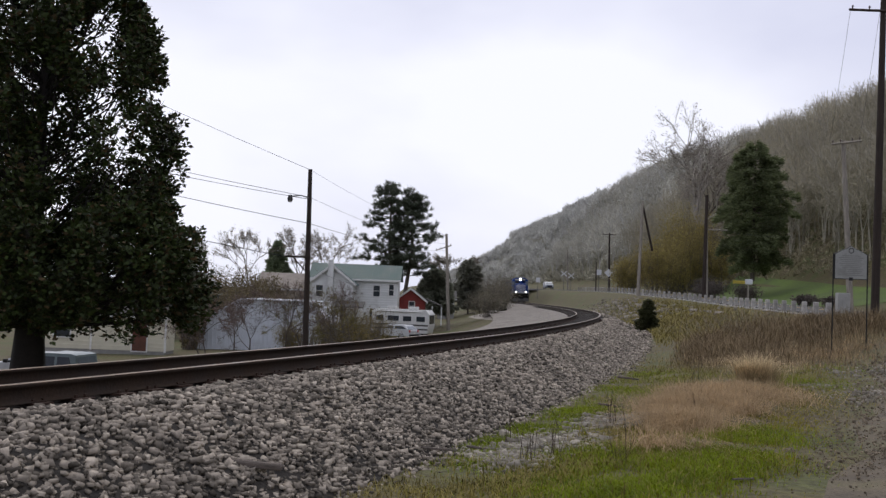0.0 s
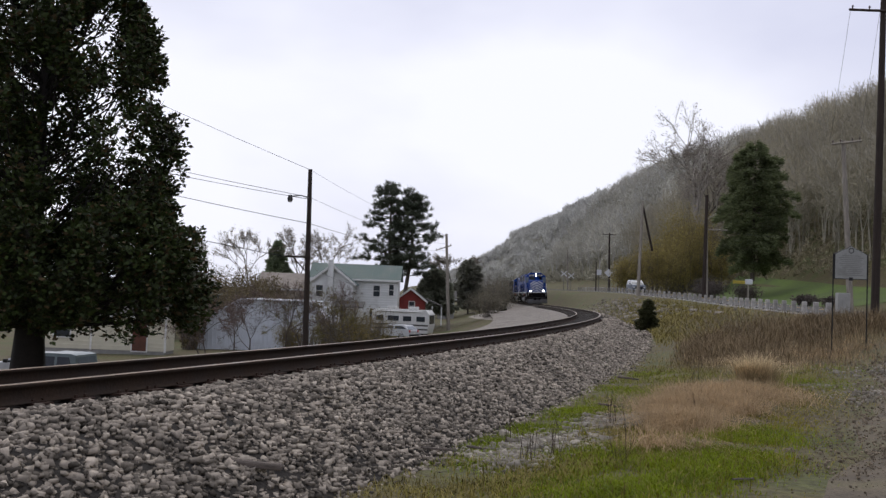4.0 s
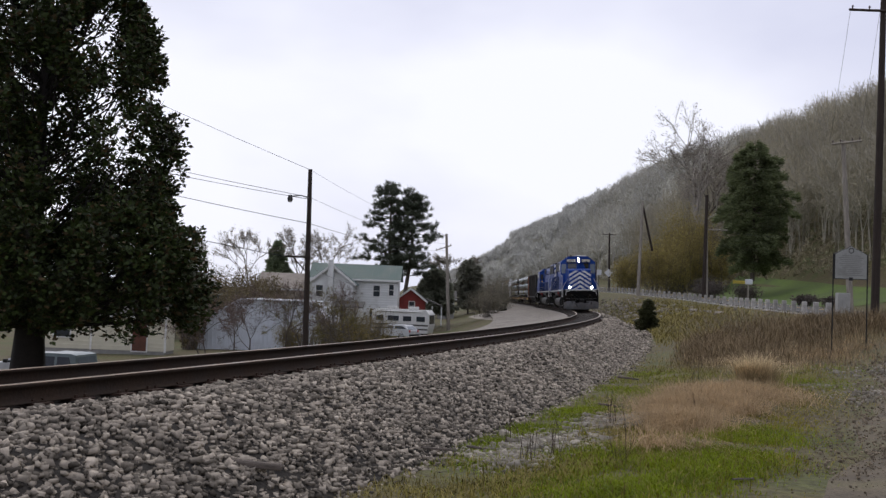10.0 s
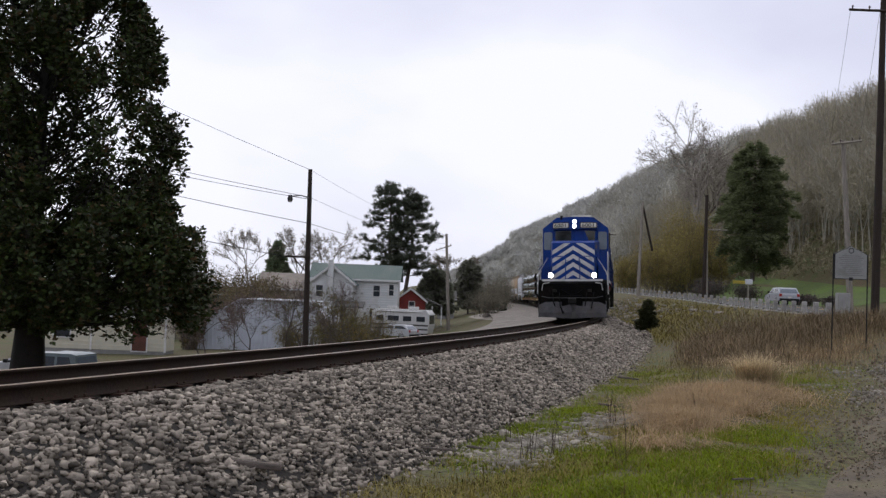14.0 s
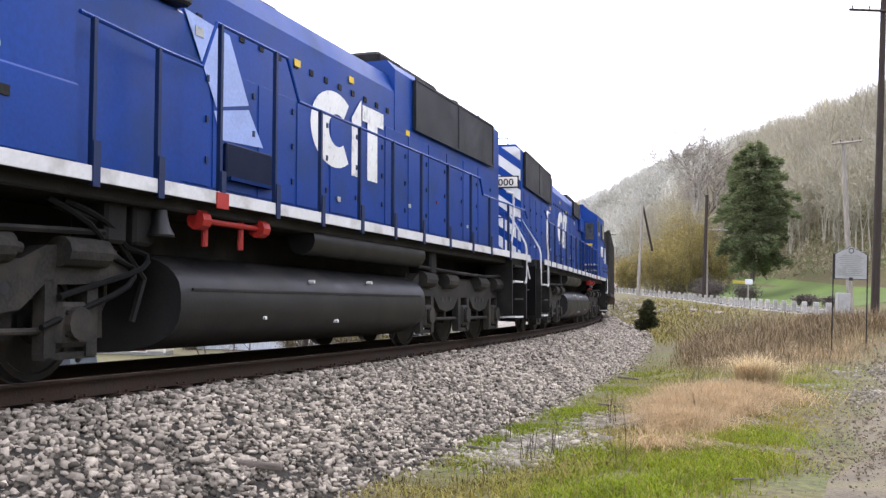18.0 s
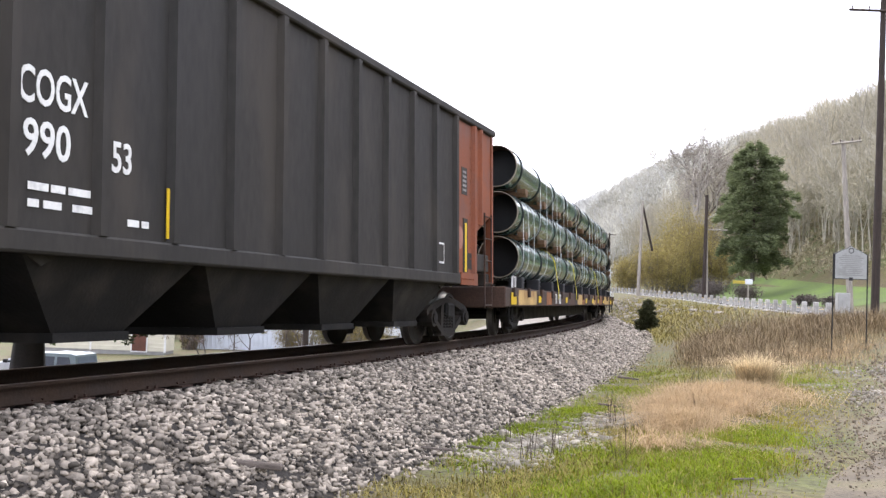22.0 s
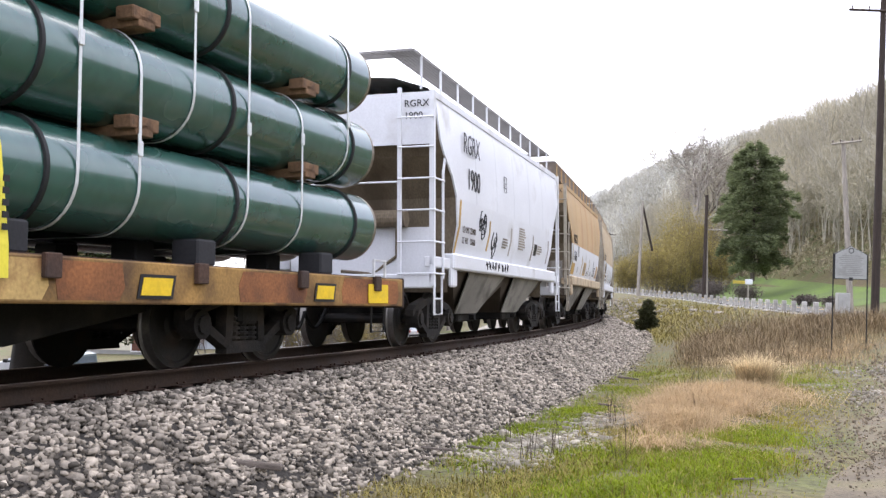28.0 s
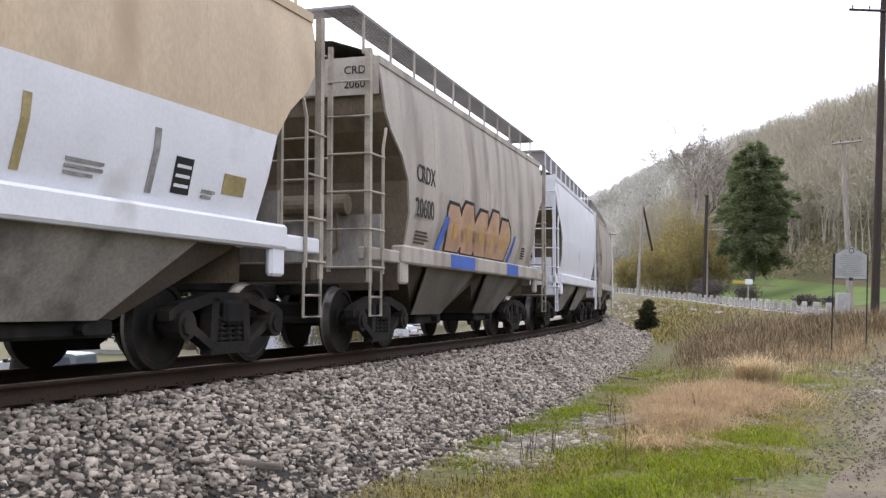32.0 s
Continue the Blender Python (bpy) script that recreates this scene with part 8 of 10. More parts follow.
def conifer(name, label, x, y, z0, top, reach, seed, col, n=60, leaf=0.5, prof=(0.75, 1.0, 0.82, 0.5, 0.28, 0.06)):
    """Boughs in uneven tiers, each a flat spray of foliage that droops at its end."""
    rng = np.random.default_rng(seed)
    segs = [(np.array([x, y, z0 - 0.5]), np.array([x, y, top]), 0.03 * (top - z0) * 0.6, 0.02)]
    cs, ds = [], []
    for i in range(n):
        k = (i + rng.uniform()) / n
        z = z0 + (top - z0) * (0.05 + 0.93 * k)
        a = i * 2.39996 + rng.normal(0, 0.4)
        r = reach * float(np.interp(k, [0, 0.15, 0.45, 0.75, 0.92, 1], prof)) * rng.uniform(0.62, 1.12)
        h = np.array([math.cos(a), math.sin(a), 0.0])
        o = np.array([x, y, z])
        w = np.array([-h[1], h[0], 0.0])
        segs.append((o, o + h * r * 0.9 + np.array([0, 0, 0.06 * r]), 0.012 * reach, 0.004 * reach))
        m = 60 + int(520 * r / reach)
        q = rng.uniform(0.12, 1.0, m) ** 0.75
        side = rng.normal(0, 1, m) * 0.22 * r * (1.15 - q)
        up = 0.16 * r * q - 0.24 * r * q ** 2.6 + rng.normal(0, 1, m) * 0.045 * reach
        cs.append(o + h * (q * r)[:, None] + w * side[:, None] + np.array([0, 0, 1.0]) * up[:, None])
        d = h + w * rng.normal(0, 0.6, (m, 1)) + rng.normal(0, 0.35, (m, 3))
        ds.append(d / np.linalg.norm(d, axis=1)[:, None])
    c, d = np.concatenate(cs), np.concatenate(ds)
    k = len(c)
    m = mat(name + "_needles_%02d" % int(col[1] * 400), col, 0.75, var=0.3, scale=0.3, bump=0.0, rnd=0.35, island=True, thin=0.45)
    tree_of(name, label, segs, M_BARK, needles(rng, c, d, leaf * rng.uniform(0.6, 1.3, k), np.full(k, leaf * 0.34)), m)


conifer("cedar_tree", "broad dark green cedar at the foot of the wooded hill", 38.9, 125.0, 4.6, 21.6, 5.4, 6, (0.15, 0.175, 0.085), 100, 0.5, (0.62, 0.92, 1.0, 0.76, 0.46, 0.12))
# spruce and round evergreens are coloured paler, with haze put into their needles
conifer("spruce_tree", "small green conical spruce behind the houses", -26.4, 160.0, -1.5, 8.6, 3.0, 7, (0.18, 0.22, 0.13), 90, 0.5)
conifer("juniper_bush", "small dark juniper beside the ballast", 12.85, 62.0, -0.95, 1.1, 0.80, 9, (0.07, 0.074, 0.034), 46, 0.17, (0.75, 1.0, 0.8, 0.52, 0.3, 0.1))
conifer("round_evergreen", "evergreen tree beyond the utility pole, painted grey-green with haze", 4.3, 158.0, -1.5, 6.6, 2.4, 11, (0.21, 0.21, 0.165), 80, 0.5, (0.9, 1.0, 0.95, 0.8, 0.55, 0.2))
conifer("round_evergreen", "dark evergreen tree beside the red house", -0.8, 133.0, -2.0, 4.2, 2.9, 12, (0.18, 0.19, 0.14), 80, 0.45, (0.9, 1.0, 0.9, 0.75, 0.5, 0.2))
conifer("low_bush", "small dark rounded bush by the line", 8.7, 139.0, -1.15, 0.2, 0.6, 13, (0.03, 0.034, 0.022), 60, 0.16, (0.9, 1.0, 0.9, 0.75, 0.5, 0.2))



def bare_tree(label, x, y, z0, h, seed, bark=None, group="bare trees", depth=4, spread=0.55, girth=0.02, buds=0, bud_mat=None, bud=0.1):
    rng = np.random.default_rng(seed)
    segs = []
    sticks(rng, (x, y, z0 - 0.4), (rng.normal(0, 0.05), rng.normal(0, 0.05), 1.0), h * 0.42, h * girth, depth, segs, 3, spread, 0.66)
    lv = None
    if buds:
        ends = np.array([q[1] for q in segs if q[3] < h * girth * 0.12])
        c = ends[rng.integers(0, len(ends), buds)] + rng.normal(0, 0.009 * h, (buds, 3))
        d = unit(rng, buds)
        lv = needles(rng, c, d, bud * rng.uniform(0.5, 1.4, buds), np.full(buds, bud * 0.3))
    return tree_of("bare_tree", label, segs, bark or M_TWIG, lv, bud_mat, group=group, n=4)


M_BUD = mat("pinkish_brown_spring_buds", (0.16, 0.115, 0.095), 0.9, var=0.3, scale=1, bump=0.0, rnd=0.4, island=True)
M_YBUD = mat("yellow_green_spring_buds", (0.17, 0.15, 0.055), 0.9, var=0.3, scale=1, bump=0.0, rnd=0.4, island=True, thin=0.4)
M_WTWIG = mat("grey_winter_twig", (0.25, 0.22, 0.18), 0.9, var=0.3, scale=1, bump=0.0, rnd=0.3, island=True)
bare_tree("tall bare pale-barked tree at the foot of the hill", 38.6, 160.0, 2.8, 26.5, 33, mat("grey_winter_bark", (0.33, 0.30, 0.26), 0.9, var=0.3, scale=2, bump=0.2), depth=5, spread=0.62, girth=0.016, buds=6000, bud_mat=M_WTWIG, bud=0.35)
bare_tree("bare grey tree beside the pale-barked tree", 42.5, 172.0, 4.0, 25.0, 44, depth=4, spread=0.65, girth=0.011, buds=4000, bud_mat=M_WTWIG, bud=0.4)
bare_tree("bare leafless tree behind the tin shed", -29.0, 150.0, -2.0, 13.0, 32, girth=0.011, buds=2500, bud_mat=M_WTWIG, bud=0.3)
bare_tree("bare leafless tree behind the tin shed", -22.5, 152.0, -2.0, 12.5, 33, girth=0.011, buds=2500, bud_mat=M_WTWIG, bud=0.3)
bare_tree("bare leafless tree behind the houses", -19.0, 155.0, -2.0, 12.5, 34, girth=0.011, buds=2500, bud_mat=M_WTWIG, bud=0.3)
bare_tree("bare leafless tree behind the evergreen", -33.5, 128.0, -2.0, 9.5, 35, girth=0.011, buds=2500, bud_mat=M_WTWIG, bud=0.3)
bare_tree("bare leafless tree beyond the utility pole", 2.0, 175.0, -1.5, 9.5, 36, girth=0.011, buds=3500, bud_mat=M_WTWIG, bud=0.35)
bare_tree("bare leafless tree beyond the utility pole", 5.2, 185.0, -1.5, 9.0, 37, girth=0.011, buds=3500, bud_mat=M_WTWIG, bud=0.35)
bare_tree("bare shrubby tree in front of the tin shed", -9.0, 57.0, -3.4, 5.2, 38, M_BARK, spread=0.8, depth=5, girth=0.011, buds=2600, bud_mat=M_BUD, bud=0.1)
bare_tree("bare shrubby tree in front of the tin shed", -12.5, 61.0, -3.5, 4.4, 39, M_BARK, spread=0.85, depth=5, girth=0.011, buds=2600, bud_mat=M_BUD, bud=0.1)
bare_tree("bare shrubby tree in front of the tin shed", -14.6, 63.0, -3.5, 4.0, 40, M_BARK, spread=0.85, depth=5, girth=0.011, buds=2600, bud_mat=M_BUD, bud=0.1)
for x, y, h, k in ((-10.6, 56.0, 4.2, 45), (-7.9, 58.5, 5.0, 46), (-13.6, 58.0, 4.0, 47), (-5.4, 57.0, 4.4, 48)):
    bare_tree("bare shrubby tree in front of the tin shed", x, y, -3.4, h, k, M_BARK, spread=0.85, depth=4 + k % 2, girth=0.012, buds=2200, bud_mat=M_YBUD if x > -8 else M_BUD, bud=0.1)
bare_tree("bare shrubby tree beside the white house", -6.6, 62.0, -3.3, 4.6, 41, M_BARK, spread=0.8, depth=5, girth=0.011, buds=2600, bud_mat=M_BUD, bud=0.1)


def shrub(label, x, y, z0, rx, rz, seed, col, n, leaf, name="shrub", twigs=40):
    """A loose bush: many stems and thin young leaves."""
    rng = np.random.default_rng(seed)
    segs = []
    for i in range(twigs):
        a, k = rng.uniform(0, 6.283), rng.uniform(0.2, 1.0)
        p = np.array([x + 0.3 * rx * rng.normal(), y + 0.3 * rx * rng.normal(), z0 - 0.2])
        q = p + np.array([math.cos(a) * rx * 0.5 * k, math.sin(a) * rx * 0.5 * k, rz * rng.uniform(0.6, 1.05)])
        m = (p + q) / 2 + rng.normal(0, 0.08 * rx, 3)
        segs += [(p, m, 0.03, 0.02), (m, q, 0.02, 0.008)]
        for _ in range(3):
            segs.append((m, m + (q - m) * 0.8 + rng.normal(0, 0.25 * rx, 3), 0.014, 0.005))
    c = rng.normal(0, 1, (n, 3))
    c /= np.linalg.norm(c, axis=1)[:, None]
    c *= (rng.uniform(0, 1, (n, 1)) ** 0.4)
    c = c * np.array([rx, rx, rz * 0.5]) * (0.9 + 0.25 * np.sin(c[:, :1] * 7 + c[:, 1:2] * 5)) + np.array([x, y, z0 + rz * 0.52])
    m = mat("leaf_%02d_%02d_%02d" % tuple(int(q * 300) for q in col), col, 0.8, var=0.3, scale=0.8, bump=0.0, rnd=0.3, island=True, thin=0.45)
    t = holder(name, label, "bush")
    v, f = stick_mesh(segs, 4)
    k = new("stem", stuff_mesh("stem", v, f, M_TWIG))
    k.parent = t
    lv = leaf_quads(rng, c, np.full(n, leaf), 0.0, 0.5)
    k = new("foliage", stuff_mesh("foliage", lv[0], lv[1], m))
    k.parent = t


for i, (x, y, z0, rx, rz) in enumerate(((34.5, 148, 2.5, 4.2, 9.0), (31.0, 146, 2.3, 3.6, 7.5), (37.5, 150, 2.8, 3.8, 10.0), (28.0, 150, 2.2, 2.6, 5.5), (40.5, 148, 3.0, 3.2, 7.0), (36.2, 153, 2.8, 4.2, 13.5), (39.8, 154, 3.0, 3.6, 12.0), (33.0, 144, 2.4, 3.0, 6.5))):
    shrub("tall yellow-green budding thicket beside the road", x, y, z0, rx, rz, 50 + i, (0.29, 0.24, 0.09), 9000, 0.24)
for i, (x, y, z0, rx, rz) in enumerate(((31.6, 117, 1.6, 1.9, 2.2), (34.2, 112, 1.5, 1.8, 1.9), (33.0, 124, 1.8, 2.0, 2.6), (33.6, 92, 1.2, 1.3, 1.0), (35.4, 90, 1.2, 1.2, 0.9))):
    shrub("grey-brown leafless brush on the bank across the road", x, y, z0, rx, rz, 90 + i, (0.10, 0.085, 0.075), 1300, 0.22)
for i, (x, y, z0, rx, rz) in enumerate(((-5.6, 60.0, -3.3, 2.1, 3.9), (-4.4, 66.0, -3.3, 1.7, 3.0), (-7.6, 68.0, -3.4, 1.5, 2.7), (-5.0, 57.5, -3.3, 1.4, 2.6), (-9.4, 64.0, -3.4, 1.3, 2.2))):
    shrub("sprawling bush with yellowish young leaves", x, y, z0, rx, rz, 60 + i, (0.17, 0.135, 0.055), 3200, 0.10)
for i, (x, y, z0, rx, rz) in enumerate(((-23.5, 98, -3.8, 3.6, 6.8), (-19.8, 99, -3.8, 3.0, 6.9), (-17.4, 101, -3.8, 2.4, 6.0), (-28.0, 96, -3.8, 4.5, 6.6), (-15.2, 80.0, -3.8, 3.0, 5.2), (-19.5, 84.0, -3.8, 3.5, 5.4), (-24.5, 86.0, -3.8, 3.5, 5.2), (-17.6, 71.0, -3.8, 0.9, 3.4), (-34.0, 100, -3.8, 5.0, 4.6))):
    shrub("dull olive overgrown thicket behind the sheds", x, y, z0, rx, rz, 70 + i, (0.13, 0.105, 0.058), 7000, 0.2)
for i, (x, y, z0, rx, rz) in enumerate(((6.0, 128, -1.6, 3.0, 3.0), (8.5, 150, -1.2, 3.5, 4.5), (10.0, 190, -1.0, 5, 6.0), (14.0, 210, 0.5, 4, 4.5))):
    shrub("grey-green scrub on the far side of the line", x, y, z0, rx, rz, 80 + i, (0.17, 0.155, 0.115), 3200, 0.2)


def woods():
    """Bare winter woods: straight stems, each with a crown of fine twigs, thickest where the road passes."""
    rng = np.random.default_rng(77)
    protos = []
    for k in range(8):
        segs = []
        sticks(np.random.default_rng(100 + k), (0, 0, -1.0), (0, 0, 1.0), 7.2, 0.16, 2, segs, 3, 0.42, 0.62, 0.05)
        protos.append(stick_mesh(segs, 3))
    # each farther band is painted paler and cooler: haze put into its colour
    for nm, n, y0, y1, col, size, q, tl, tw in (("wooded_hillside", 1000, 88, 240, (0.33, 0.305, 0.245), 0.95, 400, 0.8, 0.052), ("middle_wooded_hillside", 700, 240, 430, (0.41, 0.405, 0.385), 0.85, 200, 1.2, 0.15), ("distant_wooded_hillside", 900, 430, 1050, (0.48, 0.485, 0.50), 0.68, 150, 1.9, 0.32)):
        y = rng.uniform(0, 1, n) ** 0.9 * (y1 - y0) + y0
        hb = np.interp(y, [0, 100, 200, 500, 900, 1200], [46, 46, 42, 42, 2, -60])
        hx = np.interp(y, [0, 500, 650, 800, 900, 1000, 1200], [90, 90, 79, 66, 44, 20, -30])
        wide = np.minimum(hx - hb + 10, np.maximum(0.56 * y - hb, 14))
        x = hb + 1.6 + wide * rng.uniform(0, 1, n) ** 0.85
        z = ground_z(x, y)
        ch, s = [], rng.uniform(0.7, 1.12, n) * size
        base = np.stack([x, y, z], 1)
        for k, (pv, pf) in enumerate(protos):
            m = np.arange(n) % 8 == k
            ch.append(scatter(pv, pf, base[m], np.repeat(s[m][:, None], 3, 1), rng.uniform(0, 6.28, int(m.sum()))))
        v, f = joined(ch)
        tagged(new(nm, stuff_mesh(nm, v, f, mat(nm + "_bark", col, 0.9, var=0.2, scale=0.05, bump=0.0, rnd=0.15, island=True))), "bare winter woods on the hillside, paler with distance as painted haze", "woods", kind="stuff")
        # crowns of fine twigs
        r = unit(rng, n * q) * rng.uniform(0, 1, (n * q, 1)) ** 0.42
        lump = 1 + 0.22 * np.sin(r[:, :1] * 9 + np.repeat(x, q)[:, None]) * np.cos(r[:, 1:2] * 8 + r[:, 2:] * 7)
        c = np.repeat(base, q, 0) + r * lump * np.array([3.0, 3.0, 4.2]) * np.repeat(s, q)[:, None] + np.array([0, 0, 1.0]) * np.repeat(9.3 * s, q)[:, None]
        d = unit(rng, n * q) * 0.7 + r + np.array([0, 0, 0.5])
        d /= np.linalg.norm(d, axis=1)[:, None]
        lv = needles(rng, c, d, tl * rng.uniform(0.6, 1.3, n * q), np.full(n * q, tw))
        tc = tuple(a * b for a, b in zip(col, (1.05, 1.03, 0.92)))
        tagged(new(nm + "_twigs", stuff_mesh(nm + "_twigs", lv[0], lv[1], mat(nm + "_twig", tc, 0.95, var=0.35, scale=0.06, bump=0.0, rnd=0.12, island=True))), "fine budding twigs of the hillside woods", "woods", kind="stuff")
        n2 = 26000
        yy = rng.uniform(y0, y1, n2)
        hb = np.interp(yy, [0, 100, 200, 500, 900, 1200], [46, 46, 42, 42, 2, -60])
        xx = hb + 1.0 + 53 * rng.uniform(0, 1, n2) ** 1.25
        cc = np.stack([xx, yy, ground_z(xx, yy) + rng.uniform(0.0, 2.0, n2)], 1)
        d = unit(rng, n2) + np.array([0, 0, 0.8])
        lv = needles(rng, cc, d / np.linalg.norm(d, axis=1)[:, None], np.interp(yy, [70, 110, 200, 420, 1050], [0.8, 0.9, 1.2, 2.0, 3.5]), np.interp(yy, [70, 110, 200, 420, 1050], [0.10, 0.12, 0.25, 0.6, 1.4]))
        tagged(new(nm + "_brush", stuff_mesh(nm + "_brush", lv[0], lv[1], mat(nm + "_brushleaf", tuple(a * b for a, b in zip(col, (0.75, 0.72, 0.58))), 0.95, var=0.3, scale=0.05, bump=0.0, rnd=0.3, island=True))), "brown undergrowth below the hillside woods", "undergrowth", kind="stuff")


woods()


def lawn():
    m = mat("bright_lawn_grass", (0.085, 0.125, 0.03), 0.9, var=0.25, scale=0.25, fine=6, bump=0.4)
    xs, ys = np.arange(32.5, 46.6, 1.2), np.arange(92, 156, 2.0)
    gx, gy = np.meshgrid(xs, ys)
    z = ground_z(gx.ravel(), gy.ravel()) + 0.05
    w = len(xs)
    i, j = np.meshgrid(np.arange(w - 1), np.arange(len(ys) - 1))
    a = (j * w + i).ravel()
    tagged(new("lawn", stuff_mesh("lawn", np.stack([gx.ravel(), gy.ravel(), z], 1), np.stack([a, a + 1, a + w + 1, a + w], 1), m)), "bright green mown lawn across the road", "lawn", kind="structure")


lawn()


# ---- utility poles and wires ----
M_POLE = mat("dark_creosoted_pole", (0.035, 0.026, 0.021), 0.9, var=0.3, scale=3, bump=0.4, stretch=(4, 4, 0.5))
M_POLEG = mat("weathered_grey_pole", (0.25, 0.225, 0.19), 0.9, var=0.3, scale=3, bump=0.4, stretch=(4, 4, 0.5))
M_IRON = mat("grey_pole_hardware", (0.12, 0.12, 0.12), 0.6, 0.5, var=0.2)
M_INSUL = mat("brown_porcelain_insulator", (0.06, 0.035, 0.03), 0.3, var=0.1)
M_WIRE = mat("black_cable", (0.02, 0.02, 0.022), 0.6, var=0.1, bump=0.0)


def pole(label, base, top, r, material, arms=(), group="utility poles", caps=True):
    p = holder("utility_pole", label, "utility pole", group=group)
    b, t = Vector(base), Vector(top)
    s = Shape()
    s.rod(b - (t - b) * 0.06, t, r * 1.15, r * 0.72, n=12)
    part("shaft", s, material, p, smooth=True)
    for k, (h, w, tilt, off) in enumerate(arms):
        c = b + (t - b) * h
        s = Shape()
        d = Vector((math.cos(radians(tilt)), math.sin(radians(tilt)) * 0.3, math.sin(radians(tilt))))
        y = Vector((0, -r * 0.8 - 0.05, 0))
        s.rod(c + y + d * (off - w / 2), c + y + d * (off + w / 2), 0.06, n=4)
        arm = part("crossarm", s, material, p)
        for q in (-0.45, -0.2, 0.2, 0.45):
            s = Shape()
            e = c + y + d * (off + w * q)
            s.rod(e, e + Vector((0, 0, 0.14)), 0.02, n=6)
            s.rod(e + Vector((0, 0, 0.12)), e + Vector((0, 0, 0.2)), 0.05, 0.035, n=8)
            part("insulator", s, M_INSUL, arm)
    return p


LEFT_POLE = pole("dark brown utility pole with a street lamp arm", (-6.93, 52, -3.2), (-7.1, 52, 7.17), 0.15, M_POLE)
s = Shape()
s.tube([(-7.08, 51.9, 5.65), (-7.5, 51.9, 5.78), (-7.95, 51.9, 5.72)], 0.035)
arm = part("lamp_arm", s, M_IRON, LEFT_POLE)
s = Shape()
s.rod((-8.07, 51.9, 5.78), (-8.07, 51.9, 5.62), 0.10, 0.13, n=12)
s.rod((-8.07, 51.9, 5.62), (-8.07, 51.9, 5.46), 0.15, 0.12, n=12)
part("lamp_head", s, M_IRON, arm)
s = Shape()
s.rod((-8.07, 51.9, 5.46), (-8.07, 51.9, 5.40), 0.12, 0.08, n=12)
part("lens", s, mat("frosted_lamp_glass", (0.6, 0.6, 0.58), 0.3, var=0.05), arm)
s = Shape()
s.box(-8.15, -6.9, 51.78, 51.86, 2.52, 2.62)
part("crossarm", s, M_POLE, LEFT_POLE)
s = Shape()
s.rod((-7.75, 51.82, 2.54), (-7.02, 51.82, 1.75), 0.03, n=5)
part("brace", s, M_POLE, LEFT_POLE)

pole("grey utility pole with transformers beyond the houses", (1.0, 120, -3.0), (0.35, 120, 8.2), 0.2, M_POLEG, [(0.86, 2.0, 20, -0.4)])
pole("tall dark utility pole at the roadside", (19.1, 44, -0.6), (19.25, 44, 16.0), 0.17, M_POLE, [(0.895, 3.0, 0, -0.1)])
pole("leaning grey utility pole with a tilted crossarm", (22.6, 55, 0.0), (21.95, 55, 10.3), 0.16, M_POLEG, [(0.985, 1.7, 9, 0.1)])
pole("brown utility pole beside the road", (28.9, 110.0, 1.2), (28.95, 110.0, 13.0), 0.22, M_POLE)
P2 = pole("grey utility pole with a leaning dark brace", (23.6, 120, 0.4), (23.85, 120, 13.1), 0.2, M_POLEG)
s = Shape()
s.rod((23.9, 120.1, 12.6), (25.5, 121.5, 7.2), 0.12, 0.14, n=8)
part("push_brace", s, M_POLE, P2)
pole("distant utility pole with a crossarm", (28.5, 170, 2.0), (28.3, 170, 12.5), 0.18, M_POLE, [(0.97, 2.3, 0, 0.0)])
pole("distant thin utility pole", (25.9, 205, 2.4), (25.6, 205, 11.0), 0.16, M_POLEG)
pole("thin pole behind the roadside trees", (29.9, 112.5, 1.2), (29.7, 112.5, 10.0), 0.13, M_POLEG, [(0.93, 2.6, 0, 1.0)])
pole("short dark pole beside the road", (26.9, 174, 2.0), (26.8, 174, 7.6), 0.12, M_POLE)


def wire(a, b, sag, r=0.012, n=14):
    a, b, r = Vector(a), Vector(b), r * 0.75
    s = Shape()
    pts = [a + (b - a) * (i / n) - Vector((0, 0, 4 * sag * (i / n) * (1 - i / n))) for i in range(n + 1)]
    s.tube(pts, r, 4)
    thing("overhead_wire", s, M_WIRE, "thin dark overhead cable between utility poles", "wire", group="overhead wires")


for z, zl, sag, r in ((7.15, 16.57, 0.3, 0.014), (5.72, 9.9, 0.3, 0.017), (5.6, 9.33, 0.3, 0.017), (4.35, 8.81, 0.3, 0.02), (2.55, 6.87, 0.3, 0.022)):
    wire((-7.1 - (1.0 if z < 3 else 0), 52, z), (-30.0, 46.0, zl), sag, r)
for z, z2, r in ((7.15, 8.1, 0.010), (5.72, 7.0, 0.012), (4.35, 6.2, 0.018)):
    wire((-7.1, 52, z), (0.4, 120, z2), 0.5, r)
wire((-7.1, 52, 2.2), (-7.2, 105.0, 2.0), 0.6, 0.012)
wire((17.78, 44, 14.4), (21.2, 55, 10.2), 0.15, 0.009)
wire((19.1, 44, 14.4), (22.85, 55, 10.42), 0.15, 0.009)
for z in (9.4, 7.7, 6.3):
    wire((29.0, 110, z), (44.0, 118, z + 0.2), 0.5, 0.012)

